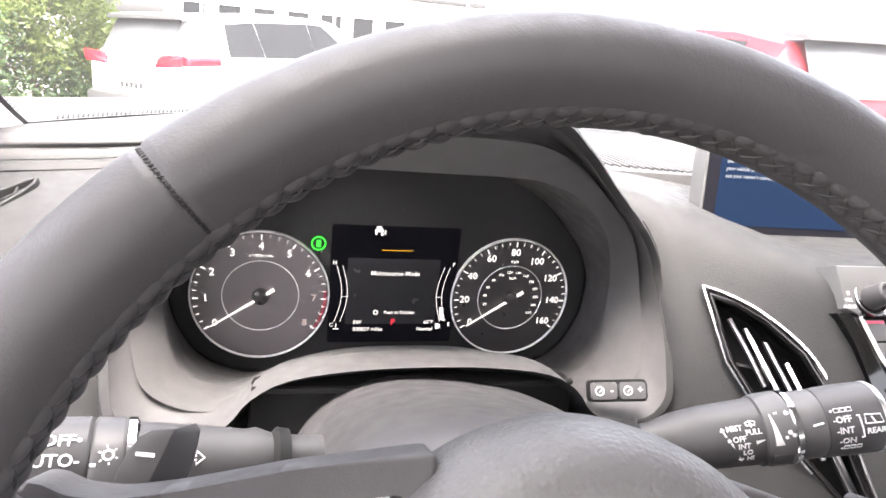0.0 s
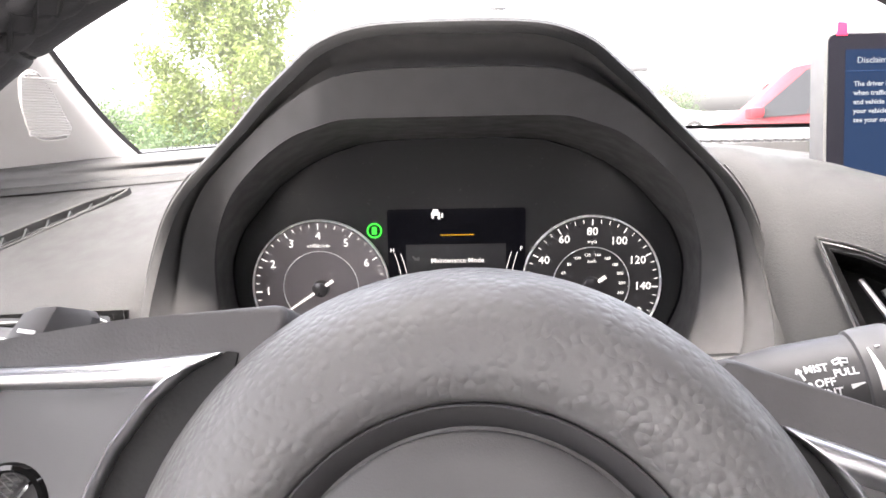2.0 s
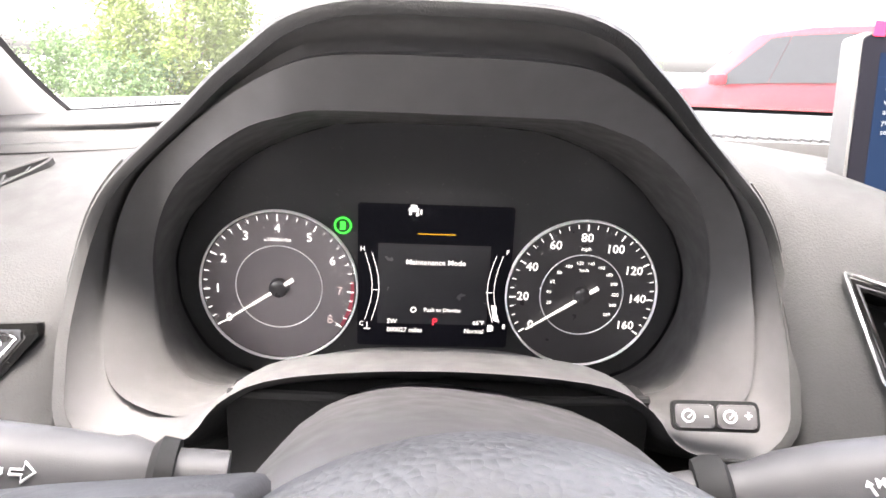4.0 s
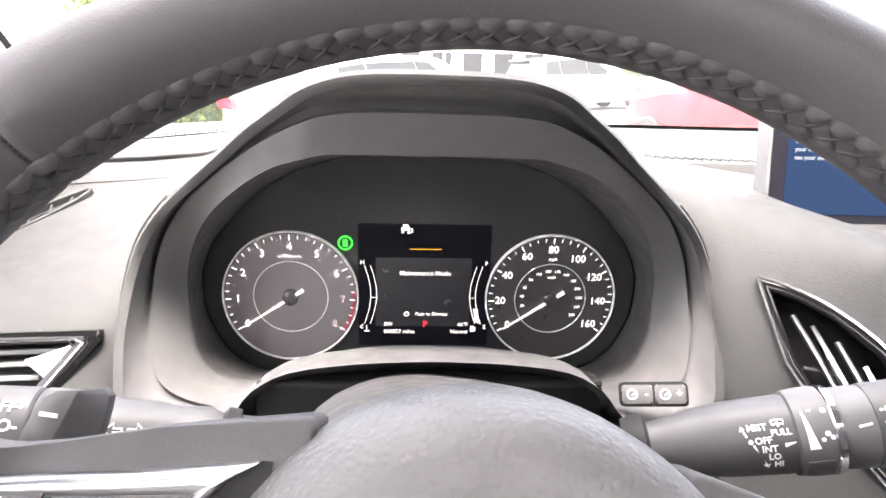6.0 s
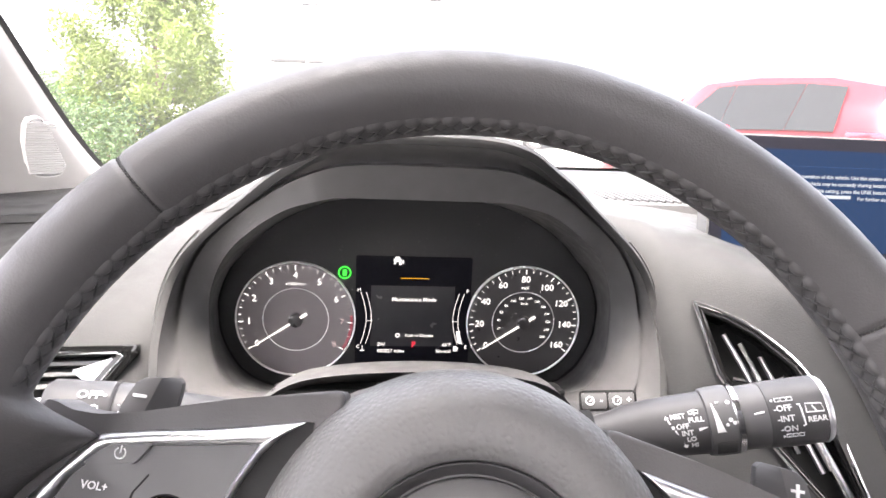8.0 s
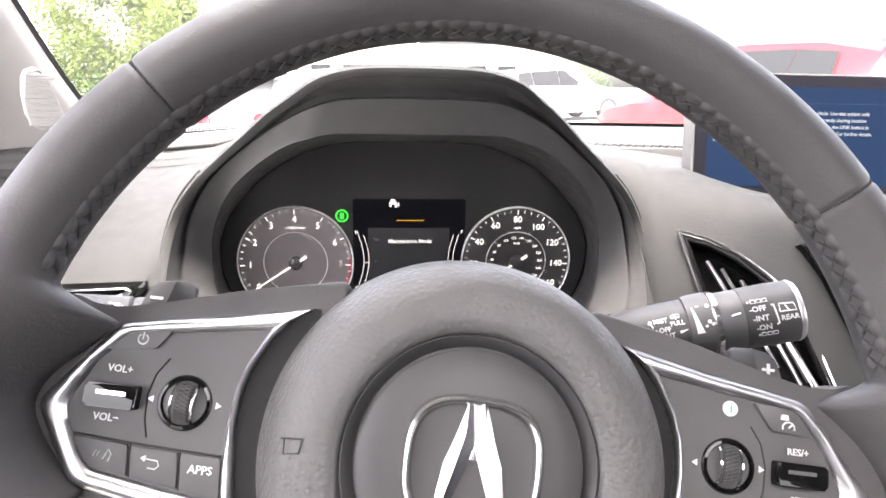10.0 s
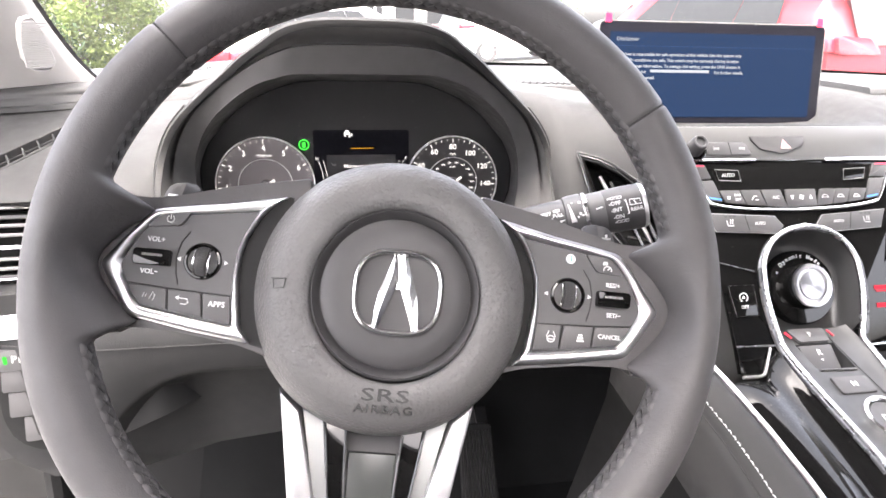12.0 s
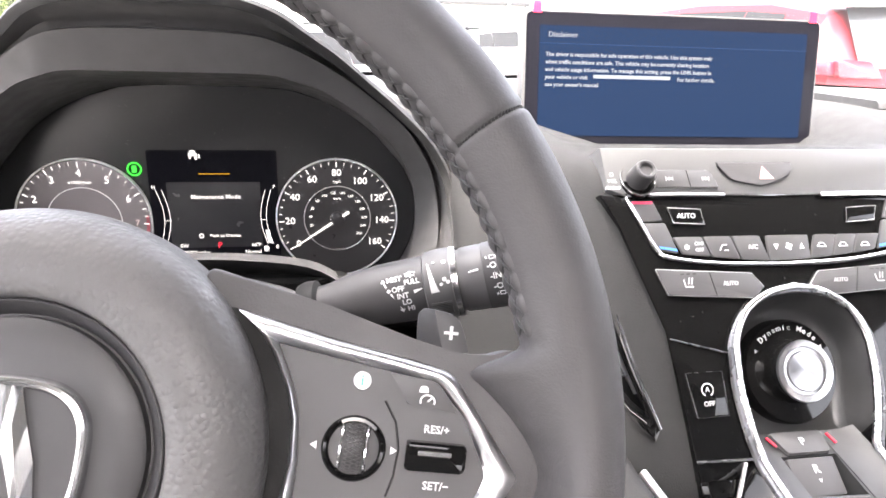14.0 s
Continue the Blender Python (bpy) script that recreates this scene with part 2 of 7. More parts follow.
PAD = surface("charcoal_dash_pad", (0.031, 0.031, 0.0315), 0.6, spec=0.3, grain=0.25, grain_scale=1800, pebble=0.2, pebble_scale=800, vary=0.06)
VISOR = surface("visor_plastic", (0.050, 0.049, 0.0495), 0.62, grain=0.2, grain_scale=2400, vary=0.06)
TUNNEL = surface("cluster_black", (0.042, 0.041, 0.0415), 0.5, grain=0.1, grain_scale=2200, dust=0.12)
FACE = surface("instrument_black", (0.022, 0.022, 0.0225), 0.22, vary=0.03, rough_vary=0.01, dust=0.03)
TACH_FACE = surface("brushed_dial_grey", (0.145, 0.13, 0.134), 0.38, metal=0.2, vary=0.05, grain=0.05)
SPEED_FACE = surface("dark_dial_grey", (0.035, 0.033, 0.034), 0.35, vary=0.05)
GLOSS = surface("piano_black", (0.004, 0.004, 0.004), 0.04, spec=0.25, coat=0.0, rough_vary=0.015, vary=0.05, dust=0.04)
CHROME = surface("chrome", (0.74, 0.74, 0.74), 0.14, metal=1.0, rough_vary=0.03, vary=0.03)
SATIN = surface("satin_silver", (0.55, 0.55, 0.56), 0.34, metal=1.0, rough_vary=0.05, vary=0.03)
KNOB_METAL = surface("turned_aluminium", (0.30, 0.30, 0.31), 0.34, metal=1.0, vary=0.04)
TRIM_GREY = surface("satin_grey_trim", (0.32, 0.32, 0.32), 0.35, metal=0.5)
DARK_SATIN = surface("dark_satin_trim", (0.12, 0.12, 0.125), 0.3, metal=0.7)
PILLAR = surface("light_grey_pillar_cloth", (0.33, 0.32, 0.31), 0.85, grain=0.4, grain_scale=1500, vary=0.05)
LINER = surface("headliner_cloth", (0.16, 0.157, 0.154), 0.9, grain=0.4, grain_scale=1500)
GRILLE = surface("speaker_grille_grey", (0.34, 0.33, 0.32), 0.6)
RUBBER = surface("black_rubber", (0.012, 0.012, 0.012), 0.7, spec=0.15, grain=0.2)
CARPET = surface("dark_carpet", (0.010, 0.010, 0.010), 0.95, spec=0.05, grain=0.8, grain_scale=700)
WHITE_INK = surface("white_print", (0.50, 0.50, 0.50), 0.5, vary=0.02)
GREY_INK = surface("grey_print", (0.35, 0.35, 0.35), 0.5, vary=0.02)
DARK_MARK = surface("embossed_shadow", (0.012, 0.012, 0.012), 0.7)
RED_MARK = surface("red_print", (0.75, 0.04, 0.10), 0.4, vary=0.05)
BLUE_MARK = surface("blue_print", (0.05, 0.22, 0.55), 0.4, vary=0.05)
PINK_FILM = surface("red_film_tab", (0.60, 0.012, 0.040), 0.4, vary=0.05)
DIAL_WHITE = glow("lit_dial_white", (1.0, 0.97, 0.95), 0.085)
NEEDLE = glow("lit_needle", (1.0, 0.95, 0.92), 0.075)
LAMP_GREEN = glow("green_telltale", (0.05, 1.0, 0.08), 0.075)
LAMP_RED = glow("red_readout", (1.0, 0.06, 0.10), 0.06)
LAMP_AMBER = glow("amber_line", (1.0, 0.55, 0.05), 0.05)
SCREEN_BLUE = glow("blue_screen", (0.10, 0.27, 0.70), 0.0118)
SCREEN_TEXT = glow("screen_text", (0.8, 0.86, 0.95), 0.05)
SCREEN_DARK = surface("dark_screen_glass", (0.006, 0.006, 0.008), 0.08, vary=0.03, rough_vary=0.02, spec=0.03)
RED_ZONE_GREY = glow("dim_dial_numeral", (1.0, 0.80, 0.78), 0.035)
RED_BAND = surface("dim_red_band", (0.30, 0.04, 0.06), 0.4, vary=0.02)
# white stands in for the bright reflections of the chrome dial rings
RING_WHITE = surface("dial_ring_shine", (0.85, 0.84, 0.83), 0.35, vary=0.02)


# ---- the cabin's large forms ----
CAR_X = 0.368          # the car's middle plane

# dashboard: cross sections from the knee edge to the foot of the windscreen
SECTIONS = [
    (-0.52, [(0.22, 0.84), (0.225, 0.98), (0.235, 1.03), (0.25, 1.066), (0.30, 1.088), (0.34, 1.104), (0.40, 1.122), (0.43, 1.134), (0.62, 1.140)]),
    (-0.32, [(0.20, 0.86), (0.205, 0.99), (0.215, 1.03), (0.236, 1.074), (0.296, 1.100), (0.345, 1.118), (0.412, 1.134), (0.44, 1.146), (0.64, 1.152)]),
    (-0.22, [(0.19, 0.88), (0.200, 1.00), (0.214, 1.03), (0.240, 1.081), (0.300, 1.108), (0.354, 1.127), (0.420, 1.141), (0.445, 1.151), (0.68, 1.158)]),
    (-0.175, [(0.19, 0.90), (0.200, 1.01), (0.218, 1.03), (0.250, 1.084), (0.306, 1.116), (0.358, 1.134), (0.420, 1.146), (0.45, 1.155), (0.70, 1.161)]),
    (-0.12, [(0.25, 0.90), (0.30, 0.98), (0.35, 1.00), (0.36, 1.08), (0.37, 1.14), (0.38, 1.160), (0.39, 1.166), (0.45, 1.170), (0.74, 1.166)]),
    (0.12, [(0.25, 0.90), (0.30, 0.98), (0.35, 1.00), (0.36, 1.08), (0.37, 1.14), (0.38, 1.156), (0.39, 1.160), (0.45, 1.162), (0.75, 1.168)]),
    (0.172, [(0.1720, 0.958), (0.1800, 0.975), (0.2096, 1.03), (0.2408, 1.09), (0.274, 1.136), (0.298, 1.153), (0.33, 1.157), (0.45, 1.159), (0.75, 1.168)]),
    (0.200, [(0.1600, 0.955), (0.1680, 0.974), (0.1976, 1.03), (0.2288, 1.09), (0.260, 1.130), (0.292, 1.147), (0.33, 1.153), (0.45, 1.157), (0.75, 1.168)]),
    (0.228, [(0.1400, 0.945), (0.1500, 0.972), (0.1808, 1.03), (0.2120, 1.09), (0.236, 1.124), (0.268, 1.141), (0.33, 1.148), (0.45, 1.156), (0.75, 1.168)]),
    (0.252, [(0.115, 0.925), (0.1290, 0.968), (0.1582, 1.03), (0.1884, 1.09), (0.207, 1.124), (0.245, 1.134), (0.33, 1.140), (0.45, 1.154), (0.75, 1.168)]),
    (0.300, [(0.125, 0.92), (0.1135, 0.945), (0.146, 1.02), (0.182, 1.090), (0.206, 1.136), (0.240, 1.132), (0.33, 1.126), (0.45, 1.150), (0.76, 1.168)]),
    (0.436, [(0.125, 0.92), (0.1135, 0.945), (0.146, 1.02), (0.182, 1.090), (0.206, 1.136), (0.240, 1.132), (0.33, 1.126), (0.45, 1.150), (0.76, 1.168)]),
    (0.480, [(0.120, 0.90), (0.142, 0.96), (0.160, 1.02), (0.190, 1.090), (0.210, 1.130), (0.245, 1.132), (0.33, 1.128), (0.45, 1.150), (0.75, 1.168)]),
    (0.520, [(0.170, 0.90), (0.186, 0.97), (0.200, 1.03), (0.218, 1.090), (0.236, 1.124), (0.262, 1.142), (0.33, 1.156), (0.45, 1.160), (0.75, 1.168)]),
    (0.640, [(0.190, 0.88), (0.200, 0.97), (0.210, 1.03), (0.226, 1.080), (0.260, 1.120), (0.300, 1.146), (0.34, 1.158), (0.45, 1.164), (0.72, 1.163)]),
    (1.000, [(0.200, 0.86), (0.205, 0.98), (0.215, 1.03), (0.232, 1.076), (0.290, 1.122), (0.330, 1.146), (0.356, 1.156), (0.42, 1.160), (0.66, 1.150)]),
    (1.260, [(0.220, 0.84), (0.225, 0.98), (0.235, 1.03), (0.250, 1.075), (0.30, 1.112), (0.33, 1.135), (0.36, 1.148), (0.42, 1.150), (0.62, 1.140)]),
]


def dash_body():
    rings = []
    for (xa, a), (xb, b) in zip(SECTIONS, SECTIONS[1:]):
        steps = 3
        for s in range(steps):
            t = s / steps
            pts = [Vector((xa + (xb - xa) * t, ya + (yb - ya) * t, za + (zb - za) * t)) for (ya, za), (yb, zb) in zip(a, b)]
            rings.append(smooth_path(pts, 4))
    xe, e = SECTIONS[-1]
    rings.append(smooth_path([(xe, y, z) for y, z in e], 4))
    top = [[tuple(p) for p in r] for r in rings]
    # the underside closes the body
    full = [r + [(r[-1][0], r[-1][1], 1.06), (r[0][0], 0.62, 0.90), (r[0][0], 0.40, 0.84), (r[0][0], r[0][1] + 0.03, r[0][2] - 0.012)] for r in top]
    return loft(full, True, True, True)


dash = thing("dashboard", Matrix.Translation((CAR_X, 0.4, 0.85)), "charcoal soft-touch dashboard with a padded top", "dashboard")
dash_skin = part("body", dash_body(), DASH, dash, world=True, flat_angle=60)


def dash_top(x):
    """(y, z) points of the dash section at x."""
    for (xa, a), (xb, b) in zip(SECTIONS, SECTIONS[1:]):
        if xa <= x <= xb:
            t = (x - xa) / (xb - xa)
            return [(ya + (yb - ya) * t, za + (zb - za) * t) for (ya, za), (yb, zb) in zip(a, b)]


def strip(xs, i, dy, dz, w, h, material, name, parent, label=""):
    """A moulding that follows section point i of the dash."""
    rings = []
    for x in xs:
        y, z = dash_top(x)[i]
        y, z = y + dy, z + dz
        rings.append([(x, y - w, z - h * 0.4), (x, y - w * 0.6, z + h * 0.5), (x, y, z + h), (x, y + w * 0.7, z + h * 0.6), (x, y + w, z - h * 0.4)])
    return part(name, loft(rings, True, True, True), material, parent, label, world=True)


def sheet(xs, i0, i1, lift, thick, n=8):
    """A padded cover over section points i0 to i1 of the dash, with a rounded front edge."""
    rings = []
    for x in xs:
        sec = [Vector((x, y, z)) for y, z in dash_top(x)]
        run = smooth_path(sec[i0:i1 + 1], n)
        up = [p + Vector((0, -0.3, 1)).normalized() * (lift + thick) for p in run]
        lo = [p + Vector((0, -0.3, 1)).normalized() * (lift - 0.004) for p in run]
        front = [run[0] + Vector((0, -thick * 0.9, lift)), run[0] + Vector((0, -thick * 0.7, lift + thick * 0.6))]
        rings.append(lo[::-1] + front + up)
    return loft(rings, True, True, True)


# upper pad line along the left part of the dash
part("pad", sheet([-0.50 + 0.02 * k for k in range(20)], 6, 8, 0.0, 0.007), PAD, dash, "padded dash top", world=True, flat_angle=60)
strip([-0.50 + 0.02 * k for k in range(20)], 6, -0.016, -0.003, 0.009, 0.004, DASH, "trim_strip", dash, "thin ledge under the pad")
part("pad", sheet([0.56 + 0.02 * k for k in range(33)], 6, 8, 0.0, 0.007), PAD, dash, "padded dash top", world=True, flat_angle=60)

# ---- instrument binnacle: visor, stepped mouth and black tunnel ----
LIP = [(0, 0.2000, 1.2145), (0.03, 0.2005, 1.2140), (0.048, 0.2020, 1.2115), (0.064, 0.2080, 1.2060), (0.078, 0.2170, 1.1970), (0.095, 0.2299, 1.1860), (0.112, 0.2409, 1.1722), (0.13, 0.2483, 1.1575),
       (0.147, 0.2511, 1.1418), (0.16, 0.2550, 1.1260), (0.169, 0.2570, 1.1080), (0.173, 0.2500, 1.0880), (0.173, 0.2380, 1.0700), (0.17, 0.2260, 1.0540), (0.165, 0.2150, 1.0400), (0.15, 0.2100, 1.0290),
       (0.125, 0.2100, 1.0290), (0.108, 0.2100, 1.0360), (0.095, 0.2100, 1.0520), (0.075, 0.2100, 1.0630), (0.04, 0.2100, 1.0680), (0, 0.2100, 1.0695)]
STEP = [(0, 0.2150, 1.1984), (0.03, 0.2150, 1.1982), (0.052, 0.2165, 1.1964), (0.066, 0.2210, 1.1924), (0.08, 0.2299, 1.1864), (0.096, 0.2395, 1.1775), (0.112, 0.2491, 1.1666), (0.126, 0.2559, 1.1557),
       (0.14, 0.2602, 1.1429), (0.151, 0.2651, 1.1280), (0.16, 0.2700, 1.1100), (0.164, 0.2680, 1.0900), (0.164, 0.2600, 1.0720), (0.161, 0.2500, 1.0580), (0.155, 0.2400, 1.0460), (0.142, 0.2350, 1.0370),
       (0.122, 0.2350, 1.0310), (0.106, 0.2360, 1.0360), (0.093, 0.2380, 1.0460), (0.074, 0.2400, 1.0550), (0.04, 0.2400, 1.0600), (0, 0.2400, 1.0615)]
MOUTH = [(0, 0.2297, 1.1762), (0.03, 0.2297, 1.1762), (0.056, 0.2301, 1.1757), (0.07, 0.2329, 1.1723), (0.085, 0.2396, 1.1675), (0.1, 0.2468, 1.1589), (0.113, 0.2546, 1.1493), (0.126, 0.2635, 1.1378),
       (0.137, 0.2740, 1.1240), (0.145, 0.2820, 1.1090), (0.15, 0.2870, 1.0930), (0.151, 0.2880, 1.0780), (0.15, 0.2850, 1.0640), (0.147, 0.2800, 1.0520), (0.142, 0.2760, 1.0400), (0.132, 0.2730, 1.0300),
       (0.117, 0.2720, 1.0260), (0.104, 0.2720, 1.0280), (0.092, 0.2730, 1.0330), (0.074, 0.2750, 1.0410), (0.04, 0.2750, 1.0485), (0, 0.2750, 1.0500)]
BACK = [(0, 1.165), (.03, 1.165), (.06, 1.163), (.085, 1.155), (.105, 1.145), (.122, 1.132), (.135, 1.118), (.146, 1.105), (.153, 1.09), (.156, 1.078), (.156, 1.066), (.155, 1.054),
        (.152, 1.044), (.147, 1.033), (.140, 1.022), (.128, 1.012), (.11, 1.005), (.095, 1.004), (.08, 1.006), (.06, 1.012), (.03, 1.020), (0, 1.022)]
MID_X = -0.003
FACE_Y = 0.3345


def whole(half):
    """A full loop from its right half, mirrored about the binnacle's middle."""
    right = [(MID_X + p[0], p[1], p[2]) for p in half]
    left = [(MID_X - p[0], p[1], p[2]) for p in half[1:-1]]
    loop = smooth_path(right + left[::-1], 3, closed=True)
    return [tuple(p) for p in loop]


def between(a, b, t, push=0.0):
    return [tuple(Vector(p) * (1 - t) + Vector(q) * t + Vector((0, push, 0))) for p, q in zip(a, b)]


lip, step_ring, mouth = whole(LIP), whole(STEP), whole(MOUTH)
back = whole([(x, FACE_Y - 0.002, z) for x, z in BACK])


def outward(ring, d, dy, drop):
    out = []
    for x, y, z in ring:
        v = Vector((x - MID_X, 0, z - 1.10))
        v = v.normalized() if z > 1.075 or abs(x) > 0.12 else Vector((0, 0, 0))
        top = max(0.0, min(1.0, (z - 1.12) / 0.09))
        low = 0.6 * max(0.0, dy) if z < 1.075 else 0.0
        out.append((x + v.x * d, y + dy, z + v.z * d - drop * top - low))
    return out


binnacle = thing("instrument_binnacle", Matrix.Translation((0, 0.3, 1.0)), "black instrument hood with a stepped dark mouth", "instrument hood")
shell = [outward(lip, -0.020, 0.20, 0.046), outward(lip, -0.006, 0.12, 0.022), outward(lip, 0.002, 0.05, 0.008), outward(lip, 0.0045, 0.012, 0.001), outward(lip, 0.0042, 0.004, 0.0), outward(lip, 0.002, 0.0, 0.0),
         lip, outward(lip, -0.003, 0.001, 0.0)]
part("hood", loft(shell), DASH, binnacle, "charcoal grained outer hood", world=True, flat_angle=32)
part("visor_lining", loft([outward(lip, -0.003, 0.0012, 0.0), between(lip, step_ring, 0.55, 0.012), between(lip, step_ring, 0.9, 0.010), between(lip, step_ring, 0.98, 0.004)]), VISOR, binnacle, "dark underside of the visor", world=True, flat_angle=50)
part("bezel", loft([between(lip, step_ring, 0.98, 0.004), step_ring, between(step_ring, mouth, 0.04), between(step_ring, mouth, 0.5, 0.001), between(step_ring, mouth, 0.96), mouth, between(mouth, back, 0.02, 0.003)]), VISOR, binnacle, "matte black inner bezel", world=True, flat_angle=28)
part("tunnel", loft([between(mouth, back, 0.02, 0.003), between(mouth, back, 0.3), between(mouth, back, 0.7), back]), TUNNEL, binnacle, "black tunnel in front of the dials", world=True, flat_angle=50)

carve(dash_skin, [loft([outward(lip, -0.001, -0.06, 0.0), outward(lip, -0.002, 0.02, 0.0), [(x * 1.01, y + 0.025, min(z, 1.128)) for x, y, z in back]], True, True, True)])

edge_ring = outward(lip, 0.0052, 0.006, 0.0)
for sd in (-1, 1):
    run = [p for p in edge_ring if sd * (p[0] - MID_X) > 0.118 and p[2] < 1.150]
    run.sort(key=lambda p: math.atan2(p[2] - 1.10, sd * (p[0] - MID_X)))
    part("joint", tube(run, .0008, 6), SEAM, binnacle, "thin dark joint beside the hood", world=True)

# brightness buttons low on the binnacle's right
BM = frame_matrix((0.123, 0.2155, 1.0475), (1, -0.25, 0.13), (0.0, 0.45, 0.9))
dim = thing("dimmer_switch", BM, "pair of small black dimmer buttons with white symbols", "switch")
part("surround", prism(rounded([(-.0185, -.0068), (.0185, -.0068), (.0185, .0068), (-.0185, .0068)], .003), -0.004, .0022, 0.0008), RUBBER, dim)
for sx, sign in ((-0.0088, "-"), (0.0088, "+")):
    key = part("button", prism(rounded([(sx - .0082, -.0052), (sx + .0082, -.0052), (sx + .0082, .0052), (sx - .0082, .0052)], .002), 0.0, .0038, 0.0009), BUTTON, dim)
    lettering(sign, 0.006, Matrix.Translation((sx + .0048, 0.0003, .0039)), WHITE_INK, key, "symbol", bold=0.0001)
    part("symbol", lathe([(.0021, .0038), (.0026, .0041), (.0030, .0038)], 20, Matrix.Translation((sx - .0028, 0, 0))), WHITE_INK, key)
    part("symbol", box(sx - .0034, sx - .0012, -.0003, .0003, .0038, .0041, m=Matrix.Translation((sx - .0023, 0, 0)) @ Matrix.Rotation(0.8, 4, "Z") @ Matrix.Translation((-sx + .0023, 0, 0))), WHITE_INK, key)

# ---- instrument cluster ----
FM = frame_matrix((MID_X, FACE_Y, 1.063), (1, 0, 0), (0, 0, 1))
cluster = thing("instrument_cluster", FM, "lit instrument cluster with two round dials and a dark centre screen", "instrument cluster")
part("face", prism([(x, z - 1.063) for x, z in BACK] + [(-x, z - 1.063) for x, z in BACK[-2:0:-1]], -0.02, -0.001), FACE, cluster, "glossy black face")


def arc_points(r, a0, a1, n, z=0.0, cx=0.0, cy=0.0):
    return [(cx + r * math.cos(radians(a0 + (a1 - a0) * k / n)), cy + r * math.sin(radians(a0 + (a1 - a0) * k / n)), z) for k in range(n + 1)]


def tick(cx, cy, a, r0, r1, w, z=0.0012):
    d = Vector((math.cos(radians(a)), math.sin(radians(a))))
    s = Vector((-d.y, d.x)) * w
    c = Vector((cx, cy))
    return prism([tuple(c + d * r0 - s), tuple(c + d * r1 - s), tuple(c + d * r1 + s), tuple(c + d * r0 + s)], z, z + 0.0003)


def needle_mesh(a, length, tail, w, z):
    d = Vector((math.cos(radians(a)), math.sin(radians(a))))
    s = Vector((-d.y, d.x))
    p = [-d * tail - s * w * 0.8, d * length - s * w * 0.25, d * (length + 0.001), d * length + s * w * 0.25, -d * tail + s * w * 0.8]
    return prism([(q.x, q.y) for q in p], z, z + 0.0014, 0.0005, 1)


def gauge(name, cx, cy, label, dial, zero_angle, numbers, step_angle, minor, needle_angle, needle_len):
    m = Matrix.Translation((cx, cy, 0))
    g = part(name, lathe([(0, .0006), (.0465, .0006), (.0465, -.001)], 64, m), dial, cluster, label)
    part("rim", lathe([(.0471, .0), (.0473, .0016), (.0478, .0020), (.0483, .0014), (.0485, -.001)], 80, m), RING_WHITE, g, "thin chrome ring, its shine painted pale")
    part("inner_ring", lathe([(.0260, .0006), (.0262, .0013), (.0265, .0013), (.0267, .0006)], 64, m), RING_WHITE, g)
    for k in range((len(numbers) - 1) * minor + 1):
        major = k % minor == 0
        part("tick", tick(cx, cy, zero_angle - step_angle * k / minor, .0418 if major else .0432, .0458, .00038 if major else .0002), DIAL_WHITE, g)
    for k, s in enumerate(numbers):
        a = radians(zero_angle - step_angle * k)
        r = 0.0372 if len(s) < 3 else 0.0355
        lettering(s, 0.0078, Matrix.Translation((cx + r * math.cos(a), cy + r * math.sin(a), .0012)), RED_ZONE_GREY if s in "78" else DIAL_WHITE, g, "numeral", bold=0.00005)
    n = part("needle", needle_mesh(needle_angle, needle_len, .011, .0016, .0034), NEEDLE, g, "lit white needle")
    n.location = (cx, cy, 0)
    part("cap", lathe([(0, .0052), (.0045, .0050), (.0056, .0042), (.006, .0006)], 32, m), SPEED_FACE, g)
    return g


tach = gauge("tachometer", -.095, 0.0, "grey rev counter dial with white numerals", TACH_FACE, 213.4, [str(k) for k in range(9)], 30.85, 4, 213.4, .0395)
lettering("x1000r/min", 0.0035, Matrix.Translation((-.095, .0302, .0012)), DIAL_WHITE, tach, "caption")
part("red_zone", loft([arc_points(.0440, 6, -33.5, 20, .0013, -.095), arc_points(.0462, 6, -33.5, 20, .0013, -.095)], closed=False), RED_BAND, tach, "red band from seven to eight")
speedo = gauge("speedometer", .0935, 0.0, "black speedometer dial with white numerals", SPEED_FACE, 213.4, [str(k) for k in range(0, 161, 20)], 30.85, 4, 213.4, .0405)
lettering("mph", 0.0036, Matrix.Translation((.0935, .0302, .0012)), DIAL_WHITE, speedo, "caption")
lettering("km/h", 0.0030, Matrix.Translation((.0935, .0165, .0012)), DIAL_WHITE, speedo, "caption")
for k in range(20, 261, 20):
    a = radians(213.4 - k / 1.609 * 1.5425)
    lettering(str(k), 0.0031, Matrix.Translation((.0935 + .0212 * math.cos(a), .0212 * math.sin(a), .0012)), DIAL_WHITE, speedo, "numeral")

# centre screen
screen = part("centre_screen", prism(rounded([(-.047, -.037), (.048, -.037), (.048, .0545), (-.047, .0545)], .002), -.0009, .0003), SCREEN_DARK, cluster, "dark centre screen showing a maintenance notice")
part("notice_panel", prism([(-.0345, -.022), (.0345, -.022), (.0345, .030), (-.0345, .030)], .0004, .0006), surface("panel_grey", (0.024, 0.024, 0.026), 0.2), screen)


def word(s, size, x, y, mat=None, align="CENTER", bold=0.00004):
    return lettering(s, size, Matrix.Translation((x, y, .0009)), mat or DIAL_WHITE, screen, "readout", depth=0.00005, align=align, bold=bold)


